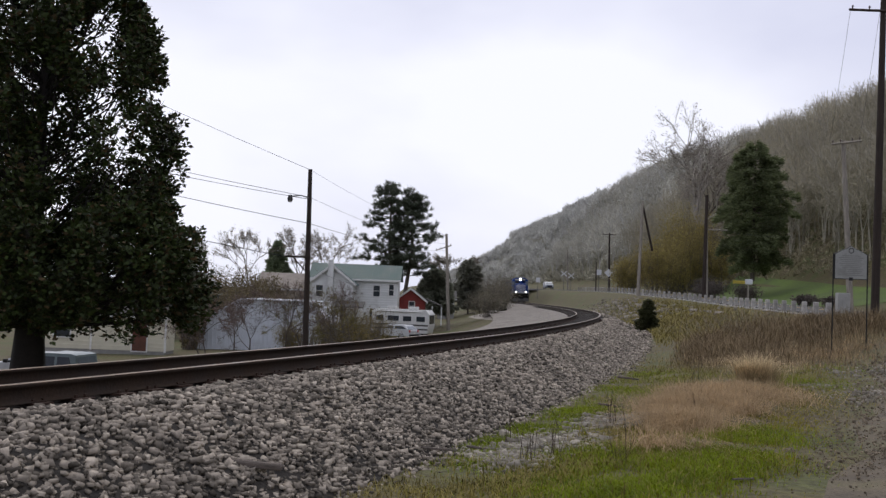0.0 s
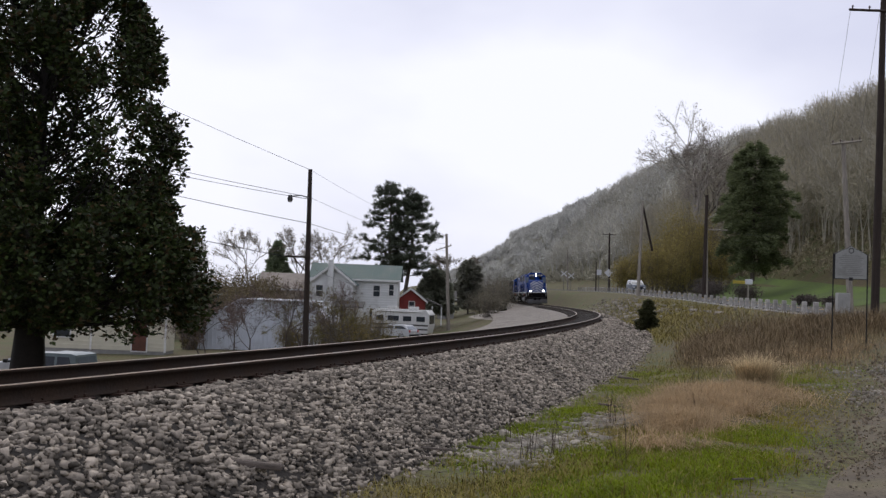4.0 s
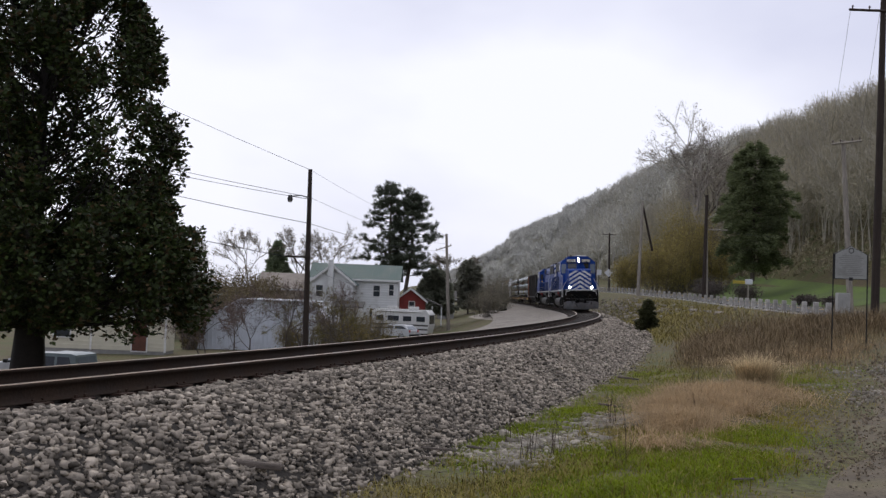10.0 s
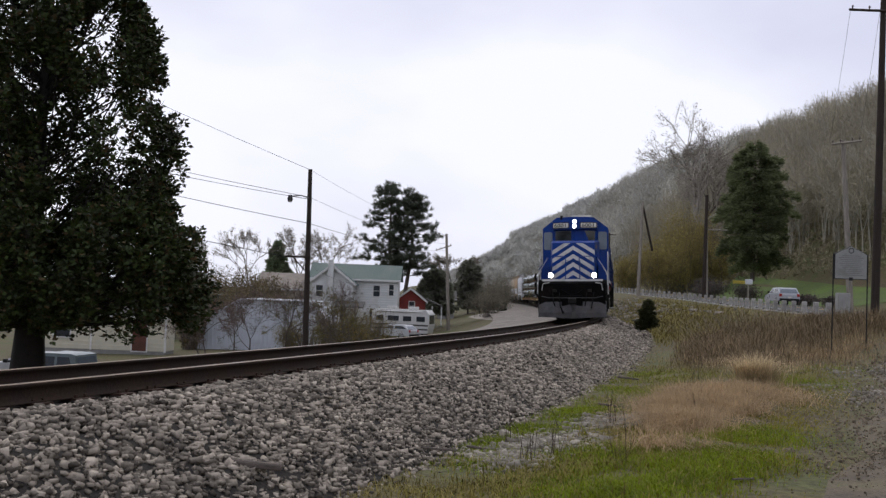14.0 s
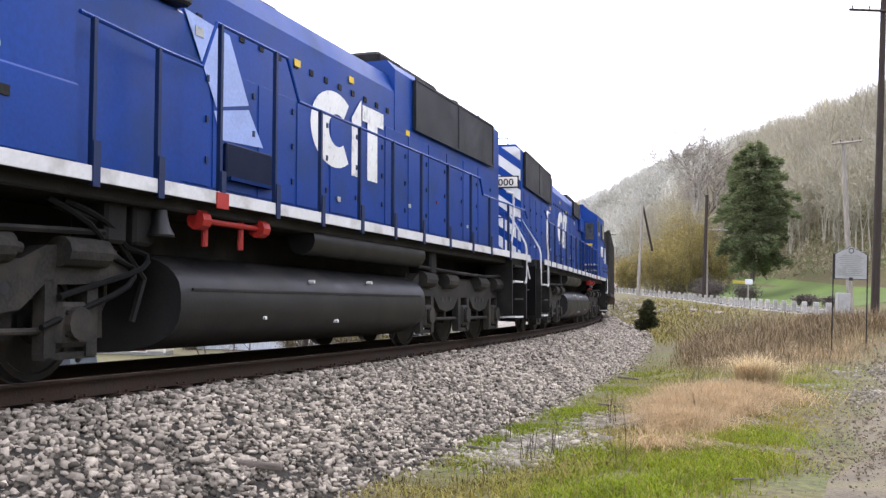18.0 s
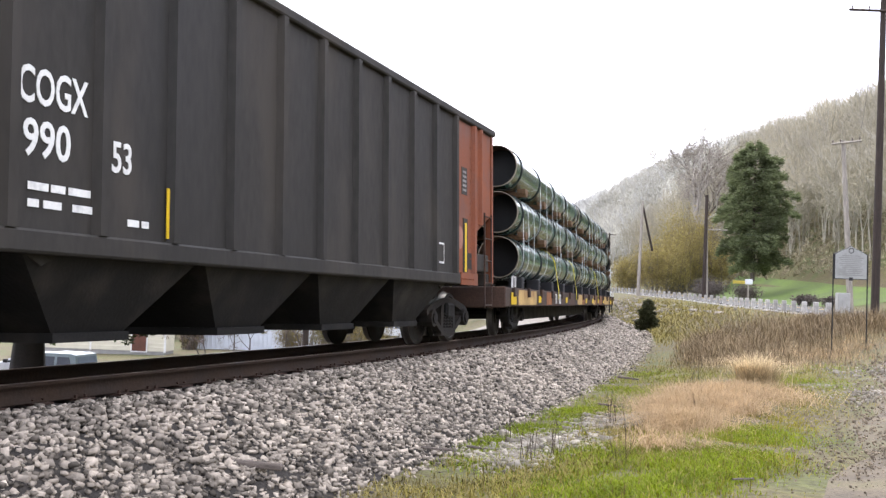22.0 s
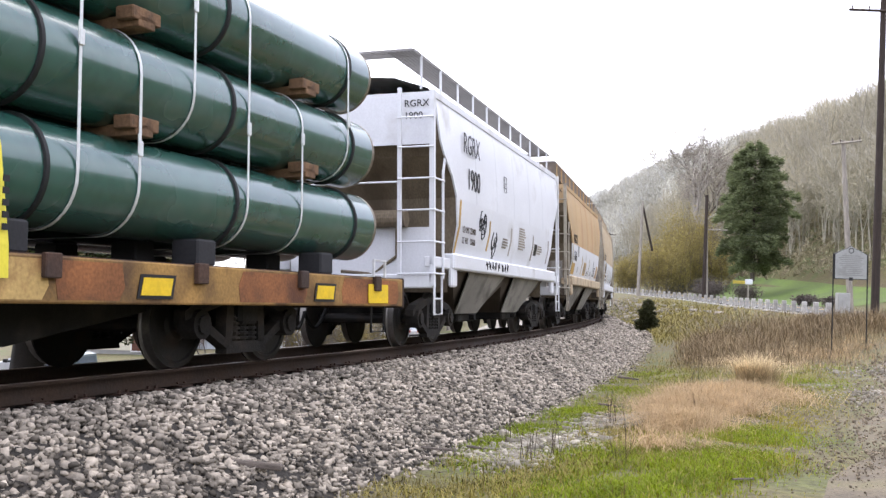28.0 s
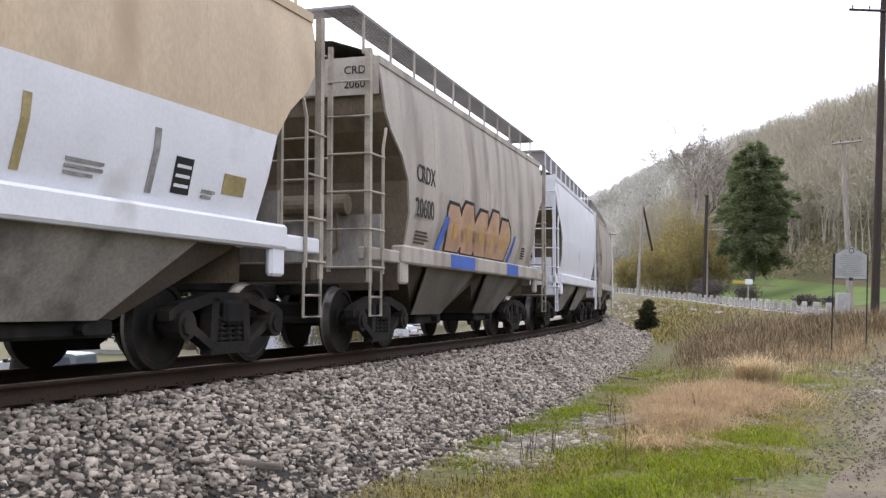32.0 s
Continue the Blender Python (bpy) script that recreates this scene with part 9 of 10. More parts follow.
# ---- historical marker ----
sign = holder("historical_marker", "pale grey gabled historical marker on two thin dark posts", "sign")
M_SIGN = mat("pale_grey_marker_face", (0.27, 0.275, 0.26), 0.6, var=0.1, scale=3, bump=0.05, dirt=((0.2, 0.2, 0.19), 0.3, 4))
M_RIM = mat("black_marker_rim", (0.015, 0.015, 0.015), 0.6, var=0.1)
s = Shape()
gab = [(-0.53, 0.0), (0.53, 0.0), (0.53, 0.80), (0.33, 0.92), (0.16, 0.98), (0.0, 1.08), (-0.16, 0.98), (-0.33, 0.92), (-0.53, 0.80)]
s.prism([(13.09 + x, 1.9 + z) for x, z in gab], 31.97, 32.03, "y")
part("rim", s, M_RIM, sign)
s = Shape()
s.prism([(13.09 + x * 0.95, 1.92 + z * 0.965) for x, z in gab], 31.955, 31.97, "y")
face = part("panel", s, M_SIGN, sign)
for i in range(11):
    s = Shape()
    w = 0.40 - 0.05 * ((i * 5) % 3)
    s.box(13.09 - w, 13.09 + w, 31.950, 31.955, 2.02 + i * 0.062, 2.045 + i * 0.062)
    part("text_bar", s, mat("faded_marker_lettering", (0.2, 0.2, 0.19), 0.7, var=0.1), face, "line of unreadable raised lettering")
s = Shape()
for i in range(9):
    a = radians(40 * i)
    s.rod((13.09 + 0.08 * math.cos(a), 31.952, 2.82 + 0.08 * math.sin(a)), (13.09 + 0.08 * math.cos(a + 0.7), 31.952, 2.82 + 0.08 * math.sin(a + 0.7)), 0.012, n=5)
part("emblem", s, M_RIM, face)
for x in (12.54, 13.64):
    s = Shape()
    s.rod((x, 32, -0.9), (x, 32, 2.72), 0.022, n=8)
    part("post", s, M_RIM, sign)
s = Shape()
s.box(13.03, 13.15, 31.94, 31.97, 1.86, 1.96)
part("plate", s, M_RIM, sign)
s = Shape()
s.box(17.9, 18.44, 45.0, 45.4, 0.1, 1.68, 0.02)
thing("utility_cabinet", s, mat("pale_grey_cabinet", (0.33, 0.33, 0.31), 0.6, var=0.15), "pale grey roadside utility cabinet in the weeds", "cabinet")
mb = holder("mailbox", "white box on a yellow-painted rail beside the lawn", "mailbox")
s = Shape()
s.box(32.55, 33.3, 106.9, 107.2, 3.25, 3.8, 0.04)
part("box", s, M_HWHITE, mb)
s = Shape()
s.box(32.8, 32.95, 107.0, 107.1, 1.0, 3.3)
part("post", s, M_POLEG, mb)
s = Shape()
s.box(31.2, 32.5, 107.0, 107.1, 3.3, 3.62, 0.02)
part("panel", s, mat("dull_yellow_panel", (0.38, 0.30, 0.05), 0.7, var=0.2), mb, "dull yellow panel")

# distant road signs
for x, y, zb, zt, kind in ((27.5, 165, 2.2, 5.5, "diamond"), (26.4, 168, 2.2, 5.9, "rect"), (24.4, 200, 2.4, 6.0, "cross"), (25.6, 198, 2.4, 5.6, "cross"), (18.3, 190, 1.6, 4.6, "rect")):
    sg = holder("road_sign", "distant pale road sign on a thin post", "sign", group="distant road signs")
    s = Shape()
    s.rod((x, y, zb - 0.8), (x, y, zt), 0.05, n=6)
    part("post", s, M_IRON, sg)
    s = Shape()
    if kind == "diamond":
        s.prism([(x - 0.68, zt), (x, zt - 0.68), (x + 0.68, zt), (x, zt + 0.68)], y - 0.1, y - 0.06, "y")
    elif kind == "rect":
        s.box(x - 0.4, x + 0.4, y - 0.1, y - 0.06, zt - 0.7, zt + 0.2)
    else:
        for a in (-1, 1):
            s.prism([(x - 0.6, zt - a * 0.5 - 0.12), (x + 0.6, zt + a * 0.5 - 0.12), (x + 0.6, zt + a * 0.5 + 0.12), (x - 0.6, zt - a * 0.5 + 0.12)], y - 0.1 - 0.02 * a, y - 0.07 - 0.02 * a, "y")
    part("panel", s, M_HWHITE, sg)


# ---- buildings on the low ground across the line ----
M_SIDING = mat("white_clapboard", (0.58, 0.59, 0.58), 0.7, var=0.08, scale=1.0, bump=0.05, dirt=((0.42, 0.42, 0.40), 0.2, 0.8))
M_YWALL = mat("cream_painted_wall", (0.52, 0.49, 0.38), 0.75, var=0.1, scale=1.0, bump=0.06)
M_GROOF = mat("green_metal_roof", (0.055, 0.09, 0.085), 0.5, 0.2, var=0.15, scale=0.8, bump=0.08)
M_TINW = mat("pale_blue_grey_tin", (0.50, 0.53, 0.57), 0.55, 0.2, var=0.12, scale=1.2, bump=0.06)
M_RED = mat("red_painted_boards", (0.20, 0.035, 0.03), 0.75, var=0.15, scale=1.2, bump=0.08)
M_SHING = mat("dark_grey_shingles", (0.09, 0.085, 0.08), 0.9, var=0.25, scale=3, bump=0.3)
M_TRIM = mat("white_wood_trim", (0.62, 0.62, 0.6), 0.6, var=0.05)
M_PANE = mat("dark_window_pane", (0.03, 0.035, 0.04), 0.1, var=0.1, bump=0.0)
M_DOOR = mat("brown_wooden_door", (0.09, 0.035, 0.022), 0.6, var=0.2, scale=3, bump=0.1)
M_BLOCKW = mat("grey_foundation_block", (0.22, 0.215, 0.2), 0.9, var=0.2, scale=2, bump=0.2)


def opening(house, x0, x1, z0, z1, y, door=False):
    """A window or door on a wall that faces the camera."""
    w = part("door" if door else "window", Shape().box(x0 - 0.08, x1 + 0.08, y - 0.06, y, z0 - 0.08, z1 + 0.08), M_TRIM, house)
    if door:
        part("leaf", Shape().box(x0, x1, y - 0.09, y - 0.06, z0, z1), M_DOOR, w, "brown door leaf")
        part("knob", Shape().rod((x1 - 0.1, y - 0.09, (z0 + z1) / 2), (x1 - 0.1, y - 0.15, (z0 + z1) / 2), 0.035, n=8), M_IRON, w)
    else:
        zm = (z0 + z1) / 2
        for a, b in ((z0, zm - 0.025), (zm + 0.025, z1)):
            part("pane", Shape().box(x0, x1, y - 0.075, y - 0.06, a, b), M_PANE, w)
    return w


def gable_house(name, label, x0, x1, y0, y1, zb, ze, zr, wall, roofm, along_x=True, over=0.35, sheet_rows=0):
    """A house with a pitched roof. along_x: the ridge runs across the picture; else its gable faces the camera."""
    h = holder(name, label, "house")
    part("foundation", Shape().box(x0 + 0.03, x1 - 0.03, y0 + 0.03, y1 - 0.03, zb - 0.8, zb + 0.3), M_BLOCKW, h)
    s = Shape()
    xm, ym = (x0 + x1) / 2, (y0 + y1) / 2
    if along_x:
        s.prism([(y0, zb + 0.3), (y1, zb + 0.3), (y1, ze), (ym, zr), (y0, ze)], x0, x1, "x")
    else:
        s.prism([(x0, zb + 0.3), (x1, zb + 0.3), (x1, ze), (xm, zr), (x0, ze)], y0, y1, "y")
    part("wall", s, wall, h)
    n = int((ze - zb) / 0.28)
    for i in range(1, n):
        z = zb + 0.3 + i * (ze - zb - 0.3) / n
        part("board_lap", Shape().prism([(y0, z), (y0 - 0.02, z - 0.01), (y0, z + 0.05)], x0, x1, "x"), wall, h)
    t = 0.14
    if along_x:
        k = (zr - ze) / (ym - y0)
        for sgn, ya in ((1, y0), (-1, y1)):
            e = ya - sgn * over
            s = Shape().prism([(e, ze - k * over + 0.02), (ym, zr + 0.02), (ym, zr + t), (e, ze - k * over + t)], x0 - over, x1 + over, "x")
            r = part("roof", s, roofm, h)
            if sgn > 0:
                m = int((x1 - x0) / 0.6)
                for i in range(m + 1):
                    x = x0 - over + 0.1 + i * (x1 - x0 + 2 * over - 0.2) / m
                    part("roof_rib", Shape().prism([(e, ze - k * over + t), (ym, zr + t), (ym, zr + t + 0.03), (e, ze - k * over + t + 0.03)], x - 0.02, x + 0.02, "x"), roofm, r)
        part("fascia", Shape().box(x0 - over, x1 + over, y0 - over - 0.03, y0 - over, ze - k * over - 0.06, ze - k * over + t), M_TRIM, h)
    else:
        k = (zr - ze) / (xm - x0)
        for sgn, xa in ((1, x0), (-1, x1)):
            e = xa - sgn * over
            part("roof", Shape().prism([(e, ze - k * over + 0.02), (xm, zr + 0.02), (xm, zr + t), (e, ze - k * over + t)], y0 - over, y1 + over, "y"), roofm, h)
            part("rake_board", Shape().prism([(e, ze - k * over - 0.1), (xm, zr - 0.1), (xm, zr + t + 0.02), (e, ze - k * over + t + 0.02)], y0 - over - 0.04, y0 - over, "y"), M_TRIM, h)
    return h


# low cream house behind the big tree
cream = gable_house("low_house", "low cream-painted house with a brown door", -25.5, -17.5, 64.0, 66.2, -3.75, -1.15, -0.6, M_YWALL, M_SHING)
opening(cream, -19.6, -18.7, -3.45, -1.5, 64.0, True)
part("corner_board", Shape().box(-17.56, -17.44, 63.94, 64.0, -3.5, -1.15), M_TRIM, cream)
part("corner_board", Shape().box(-22.3, -22.2, 63.95, 64.0, -3.5, -1.15), M_TRIM, cream)
opening(cream, -24.6, -23.6, -2.7, -1.7, 64.0)
# tin shed with a clipped gable
shed = holder("tin_shed", "pale blue-grey corrugated tin shed with a hipped top", "shed")
s = Shape()
out = [(-17.4, -3.9), (-7.4, -3.9), (-7.4, -1.9), (-9.4, -0.05), (-14.4, 0.0), (-17.4, -1.85)]
s.prism(out, 72.0, 79.0, "y")
part("wall", s, M_TINW, shed)
for i in range(32):
    x = -17.25 + i * 0.305
    zt = float(np.interp(x, [-17.4, -14.4, -9.4, -7.4], [-1.85, 0.0, -0.05, -1.9])) - 0.05
    part("corrugation", Shape().prism([(x - 0.05, 72.0), (x, 71.96), (x + 0.05, 72.0)], -3.85, zt, "z"), M_TINW, shed)
for (xa, za), (xb, zb) in zip(out[2:], out[3:]):
    part("roof_sheet", Shape().prism([(xa, za), (xb, zb), (xb, zb + 0.07), (xa, za + 0.07)], 71.7, 79.3, "y"), M_TINW, shed)
# beige outbuilding behind it
gable_house("beige_house", "long low beige house with a grey roof", -20.5, -13.4, 112.0, 119.0, -3.2, 0.9, 2.55, mat("beige_siding", (0.36, 0.31, 0.25), 0.75, var=0.12), mat("pale_brown_roof", (0.24, 0.21, 0.18), 0.85, var=0.15))
# white two-storey farmhouse: main range and a gabled wing with an outside chimney
farm = gable_house("white_farmhouse", "white two-storey farmhouse with a green metal roof", -14.6, -4.9, 112.0, 118.0, -3.2, 2.3, 3.85, M_SIDING, M_GROOF)
opening(farm, -5.85, -5.35, 0.55, 1.75, 112.0)
opening(farm, -7.6, -6.9, 0.4, 1.6, 112.0)
opening(farm, -7.9, -7.0, -2.4, -1.0, 112.0)
wing = gable_house("farmhouse_wing", "white gabled wing of the farmhouse", -14.3, -9.6, 108.6, 111.9, -3.2, 1.75, 3.55, M_SIDING, M_GROOF, along_x=False)
opening(wing, -13.6, -12.9, 0.2, 1.4, 108.6)
opening(wing, -10.9, -10.3, -2.2, -0.9, 108.6)
ch = holder("outside_chimney", "white outside chimney on the gable of the farmhouse", "chimney")
part("stack", Shape().box(-12.35, -11.75, 107.9, 108.5, -3.6, 3.9, 0.03), M_SIDING, ch)
part("cap", Shape().box(-12.3, -11.8, 107.95, 108.45, 3.9, 4.2, 0.02), M_SIDING, ch)
part("porch_roof", Shape().prism([(105.6, -0.9), (108.55, -0.35), (108.55, -0.2), (105.6, -0.75)], -11.2, -8.2, "x"), M_SHING, wing)
for x in (-11.0, -8.4):
    part("porch_post", Shape().box(x - 0.07, x + 0.07, 105.75, 105.89, -3.9, -0.85), M_TRIM, wing)
red = gable_house("red_house", "small dark red house with white eaves", -5.3, -1.9, 118.6, 126.0, -2.6, 0.1, 1.4, M_RED, M_SHING, along_x=False)
opening(red, -3.75, -3.15, -1.1, -0.1, 118.6)
part("lean_to_roof", Shape().prism([(-1.9, 0.25), (0.2, -0.6), (0.2, -0.48), (-1.9, 0.37)], 118.4, 125.0, "y"), M_SHING, red)
for x in (-1.0, 0.1):
    part("porch_post", Shape().box(x - 0.06, x + 0.06, 118.5, 118.62, -2.8, -0.55), M_TRIM, red)
gable_house("distant_house", "small pale house in the distance beyond the pole", -0.6, 2.0, 150.0, 155.0, -2.2, 0.3, 1.3, M_SIDING, M_SHING)


# ---- motorhome and parked vehicles ----
M_RV = mat("white_motorhome_body", (0.56, 0.56, 0.54), 0.45, var=0.08, dirt=((0.4, 0.39, 0.37), 0.2, 1.0))
M_TYRE = mat("black_tyre", (0.015, 0.015, 0.015), 0.85, var=0.2)
M_RIMW = mat("grey_wheel_rim", (0.3, 0.3, 0.31), 0.4, 0.7, var=0.1)


def wheel(car, x, y, z, r=0.36, w=0.22):
    s = Shape()
    s.lathe([(r * 0.6, -w / 2), (r * 0.95, -w / 2), (r, -w / 4), (r, w / 4), (r * 0.95, w / 2), (r * 0.6, w / 2)], n=20, m=Matrix.Translation((x, y, z)))
    t = part("wheel", s, M_TYRE, car)
    s = Shape()
    s.lathe([(r * 0.62, -w / 2 - 0.01), (r * 0.62, w / 2 + 0.01)], n=16, m=Matrix.Translation((x, y, z)))
    part("rim", s, M_RIMW, t)
    return t


def motorhome():
    rv = holder("motorhome", "white motorhome with dark windows and stripes parked by the houses", "motorhome", m=pose(-3.7, 101.0, -3.5, 0, 0, -14))
    s = Shape()
    s.prism([(-3.0, 0.45), (2.8, 0.45), (2.95, 1.2), (2.95, 2.35), (2.6, 2.75), (-2.7, 2.75), (-3.0, 2.5)], -1.15, 1.15, "y")
    body = part("body", s, M_RV, rv)
    for x0, x1 in ((-2.6, -1.7), (-1.4, -0.1), (0.2, 1.2), (1.6, 2.6)):
        w = part("window", Shape().box(x0, x1, -1.175, -1.15, 1.55, 2.15, 0.01), M_TRIM, rv)
        part("pane", Shape().box(x0 + 0.06, x1 - 0.06, -1.185, -1.175, 1.6, 2.1), M_PANE, w)
    for z in (0.75, 1.15):
        part("stripe", Shape().box(-2.95, 2.85, -1.16, -1.15, z, z + 0.16), M_SHING, rv, "dark painted stripe")
    part("windscreen", Shape().box(2.95, 2.97, -0.95, 0.95, 1.4, 2.25), M_PANE, rv)
    for x in (-1.6, 0.6):
        part("roof_unit", Shape().box(x, x + 0.9, -0.4, 0.4, 2.75, 3.05, 0.05), M_RV, rv)
    part("awning", Shape().rod((-2.6, -1.2, 2.55), (2.2, -1.2, 2.55), 0.08, n=10), M_RV, rv)
    for x in (-1.8, 2.0):
        for y in (-1.0, 1.0):
            wheel(rv, x, y, 0.38, 0.38)


motorhome()


def road_car(name, label, body_mat, L, W, H, kind, m=None, lit=False, top_mat=None):
    """A car along x, front at +x, on the ground at z = 0."""
    car = holder(name, label, "car", m=m)
    h, w = L / 2, W / 2
    if kind == "van":
        low = [(-h, 0.35), (-h, 1.0), (-h + 0.08, 1.12), (h - 1.0, 1.12), (h - 0.15, 0.98), (h, 0.75), (h, 0.35)]
        top = [(-h + 0.1, 1.1), (-h + 0.2, H - 0.1), (-h + 0.45, H), (h - 2.2, H), (h - 1.25, 1.1)]
    elif kind == "wagon":
        low = [(-h, 0.35), (-h + 0.02, 0.85), (-h + 0.1, 0.98), (h - 1.1, 0.95), (h - 0.2, 0.8), (h, 0.6), (h, 0.35)]
        top = [(-h + 0.15, 0.96), (-h + 0.55, H - 0.06), (-h + 0.8, H), (h - 2.1, H), (h - 1.2, 0.95)]
    else:
        low = [(-h, 0.45), (-h, 0.95), (h - 1.6, 1.0), (h - 0.1, 0.95), (h, 0.7), (h, 0.45)]
        top = [(-0.4, 0.98), (-0.3, H - 0.05), (-0.1, H), (0.95, H), (h - 1.3, 1.0)]
    n = len(top)
    part("body", Shape().prism(low, -w, w, "y"), body_mat, car)
    s = Shape()
    v = [(x, -w * (0.97 if z < 1.2 and z < H - 0.2 else 0.84), z) for x, z in top] + [(x, w * (0.97 if z < 1.2 and z < H - 0.2 else 0.84), z) for x, z in top]
    s.add(v, [tuple(range(n)), tuple(range(2 * n - 1, n - 1, -1))] + [(i, (i + 1) % n, n + (i + 1) % n, n + i) for i in range(n)])
    cab = part("cabin", s, top_mat or body_mat, car)
    zb, zt = top[0][1] + 0.05, H - 0.12
    f = lambda a, b, z: a + (b - a) * (z - top[0][1]) / (H - top[0][1])
    for sgn in (-1, 1):
        xa, xb = top[0][0] + 0.12, top[-1][0] - 0.12
        xc, xd = top[1][0] + 0.25, top[-2][0] - 0.08
        s = Shape()
        yy = lambda z: sgn * (w * f(0.97, 0.84, z) + 0.006)
        q = [(xa, zb), (xb - 0.1, zb), (xd, zt), (xc, zt)]
        s.add([(x, yy(z), z) for x, z in q] + [(x, yy(z) - sgn * 0.012, z) for x, z in q], [(0, 1, 2, 3), (7, 6, 5, 4), (0, 4, 5, 1), (1, 5, 6, 2), (2, 6, 7, 3), (3, 7, 4, 0)])
        part("side_window", s, M_PANE, cab)
        xm = (xa + xb) / 2
        part("pillar", Shape().add([(xm - 0.05, yy(zb) + sgn * 0.004, zb), (xm + 0.05, yy(zb) + sgn * 0.004, zb), (xm + 0.05, yy(zt) + sgn * 0.004, zt), (xm - 0.05, yy(zt) + sgn * 0.004, zt)], [(0, 1, 2, 3)]), body_mat, cab)
        part("mirror", Shape().box(xb - 0.3, xb - 0.12, min(sgn * w, sgn * (w + 0.16)), max(sgn * w, sgn * (w + 0.16)), zb, zb + 0.14, 0.02), M_TYRE, car)
        part("headlight", Shape().box(h - 0.06, h + 0.01, min(sgn * (w - 0.42), sgn * (w - 0.06)), max(sgn * (w - 0.42), sgn * (w - 0.06)), 0.62, 0.78, 0.01), M_LIGHT if lit else M_RV, car)
        part("tail_lamp", Shape().box(-h - 0.015, -h + 0.05, min(sgn * (w - 0.25), sgn * (w - 0.03)), max(sgn * (w - 0.25), sgn * (w - 0.03)), 0.72, 0.95, 0.01), M_REDV, car)
        for x in (-h + 0.85, h - 0.85):
            wheel(car, x, sgn * (w - 0.1), 0.33, 0.33, 0.2)
    for (xa, xb, sg2) in ((top[-1][0], top[-2][0], 1), (top[0][0], top[1][0], -1)):
        s = Shape()
        q = [(xa, zb, 0.86), (xb + (xa - xb) * 0.12, zt, 0.74)]
        s.add([(q[0][0] + sg2 * 0.012, -w * q[0][2], q[0][1]), (q[0][0] + sg2 * 0.012, w * q[0][2], q[0][1]), (q[1][0] + sg2 * 0.012, w * q[1][2], q[1][1]), (q[1][0] + sg2 * 0.012, -w * q[1][2], q[1][1])], [(0, 1, 2, 3)])
        part("windscreen" if sg2 > 0 else "rear_window", s, mat("sky_reflecting_glass", (0.10, 0.12, 0.14), 0.06, var=0.05, bump=0.0, spec=0.9), cab)
        part("bumper", Shape().box(min(sg2 * h, sg2 * (h + 0.08)), max(sg2 * h, sg2 * (h + 0.08)), -w * 0.95, w * 0.95, 0.32, 0.55, 0.03), M_TYRE if sg2 < 0 else body_mat, car)
    part("grille", Shape().box(h + 0.07, h + 0.09, -w * 0.6, w * 0.6, 0.42, 0.8, 0.01), M_TYRE, car, "dark front grille")
    part("number_plate", Shape().box(-h - 0.09, -h - 0.082, -0.16, 0.16, 0.6, 0.72), M_PLATE, car)
    return car


M_SILVER = mat("silver_white_car_paint", (0.34, 0.355, 0.375), 0.35, 0.1, var=0.06, bump=0.0, coat=0.4)
M_WPAINT = mat("white_car_paint", (0.46, 0.47, 0.48), 0.35, var=0.06, bump=0.0, coat=0.4)
M_DKGREEN = mat("grey_green_truck_paint", (0.10, 0.13, 0.13), 0.4, 0.1, var=0.1, bump=0.0, coat=0.3)
M_SLATE = mat("slate_blue_car_paint", (0.10, 0.12, 0.15), 0.35, 0.2, var=0.06, bump=0.0, coat=0.3)
SUV = road_car("sport_utility_vehicle", "silver-topped slate sport utility vehicle driving along the road", M_SLATE, 4.8, 1.85, 1.72, "van", lit=False, top_mat=M_SILVER)
WAGON = road_car("station_wagon", "silver-white station wagon driving away on the road", M_SILVER, 4.5, 1.75, 1.47, "wagon")
road_car("pickup_truck", "grey-green pickup truck parked below the railway bank", M_DKGREEN, 5.2, 1.85, 1.75, "pickup", pose(-13.5, 37.6, -3.56, 0, 0, 172))
road_car("parked_car", "white car parked under the evergreen tree", M_WPAINT, 4.4, 1.75, 1.4, "wagon", pose(-17.4, 42.5, -3.61, 0, 0, 190))
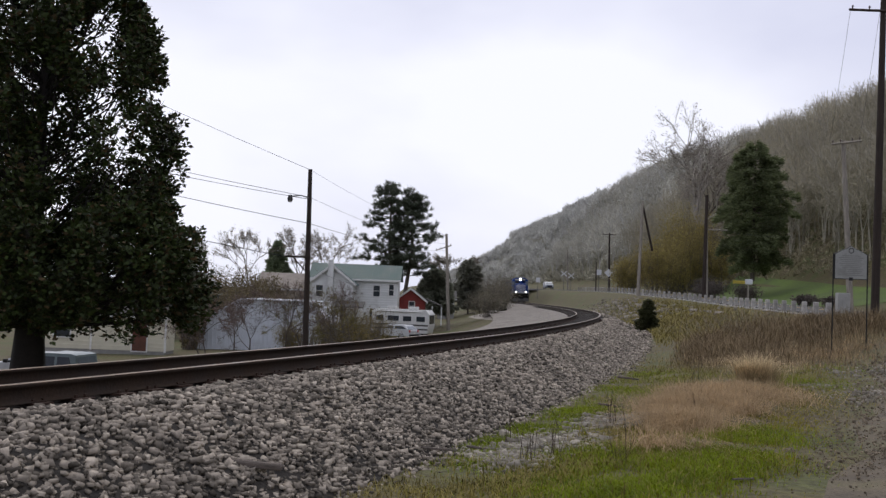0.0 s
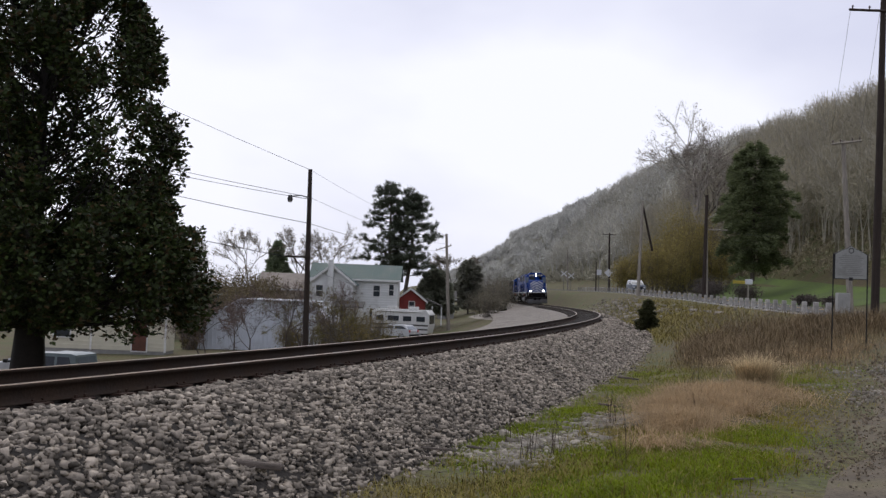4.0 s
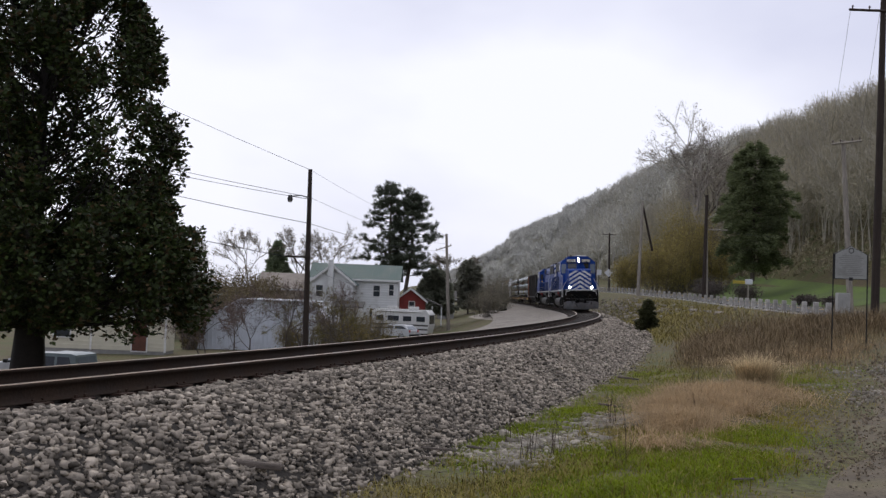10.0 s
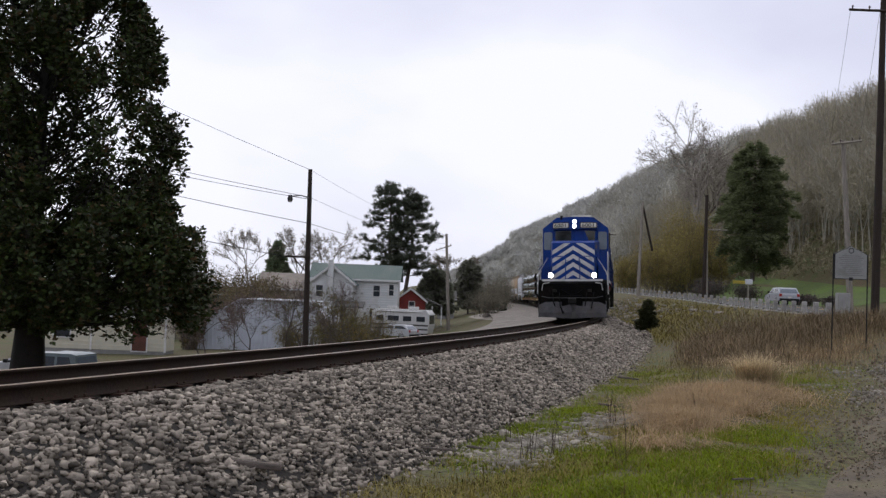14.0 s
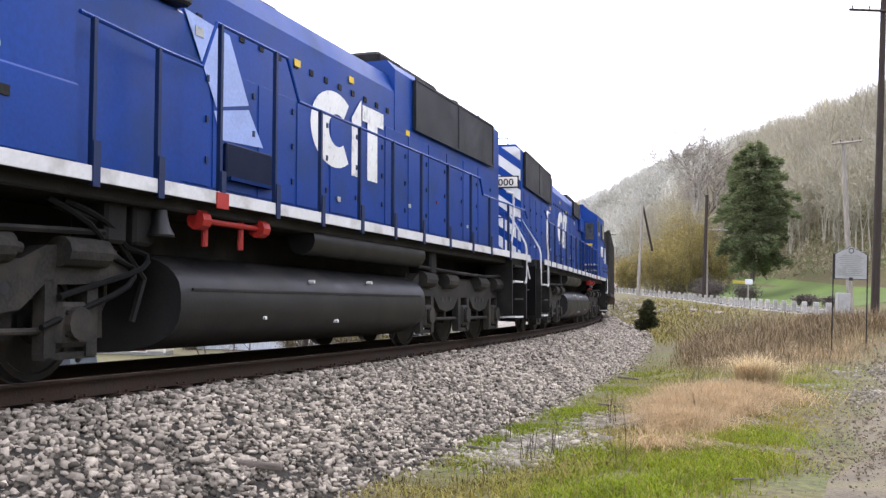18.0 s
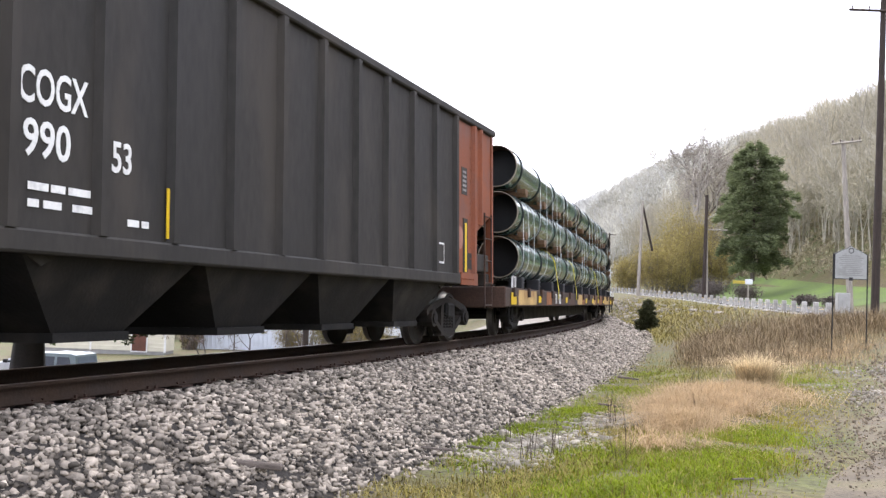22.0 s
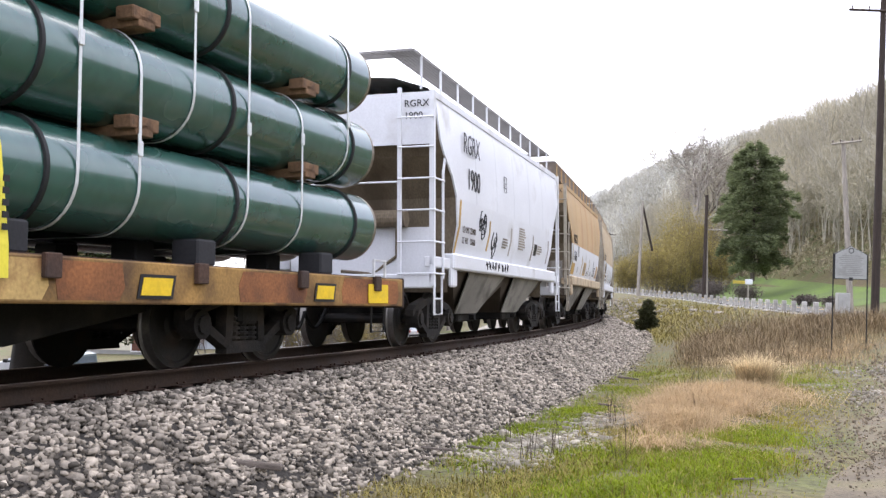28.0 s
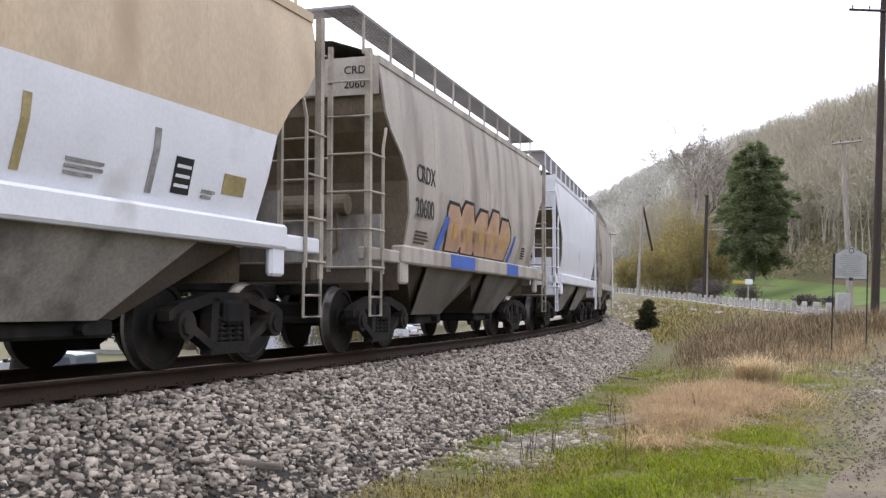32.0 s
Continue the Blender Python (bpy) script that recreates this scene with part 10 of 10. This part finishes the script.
road_car("parked_car", "white car parked in front of the motorhome", M_WPAINT, 4.4, 1.75, 1.4, "wagon", pose(-4.3, 94.0, -3.45, 0, 0, 150))

# dirt track beside the far side of the line
def dirt_path():
    m = mat("pale_dirt_track", (0.26, 0.235, 0.20), 0.95, var=0.25, scale=0.5, fine=10, bump=0.4)
    s, v = Shape(), []
    us = np.arange(38, 132, 3.0)
    for u in us:
        c = -8.0 + 2.2 * math.sin((u - 40) / 26)
        for k in range(5):
            x, y, _ = track(u, c - 1.6 + 0.8 * k, 0.0, False)
            v.append((float(x), float(y), float(ground_z(x, y)[0]) + (0.05 if 0 < k < 4 else -0.03)))
    s.add(v, [(r * 5 + k, r * 5 + k + 1, r * 5 + k + 6, r * 5 + k + 5) for r in range(len(us) - 1) for k in range(4)])
    thing("dirt_track", s, m, "pale dirt track beside the railway bank", "track", kind="structure", smooth=True)


dirt_path()


# ---- movement ----

def motions():
    times = [i * 0.5 for i in range(65)]
    for ob, d, b in CARS:
        walk(ob, [(t, on_line(float(train_at(t)) + d, b)) for t in times])
        # wheels roll without slipping
        for w in ob.children_recursive:
            if w.name.startswith("wheelset"):
                r, at = w["radius"], w.location.copy()
                ticks = [k / 15 for k in range(481)]
                walk(w, [(t, Matrix.Translation(at) @ Matrix.Rotation(float(train_at(t) - train_at(0)) / r, 4, "Y")) for t in ticks])
    for ob, m, d, b in RIDERS:
        walk(ob, [(t, on_line(float(train_at(t)) + d, b) @ m) for t in times])

    # road traffic: one car comes, another leaves
    def drive_row(y, e, away):
        y = max(y, -80.0)
        x, z = float(np.interp(y, ROAD_Y, ROAD_X)) + e, float(np.interp(y, ROAD_Y, ROAD_Z)) + 0.03
        dx = float(np.interp(y + 2, ROAD_Y, ROAD_X) - np.interp(y - 2, ROAD_Y, ROAD_X))
        return pose(x, y, z, 0, 0, math.degrees(math.atan2(4.0, dx)) + (0 if away else 180))

    walk(SUV, [(t, drive_row(104.6 - 23.2 * (t - 5.5), -1.8, False)) for t in times])
    walk(WAGON, [(t, drive_row(63.0 + 23.2 * (t - 13.0), 1.8, True)) for t in times])


motions()
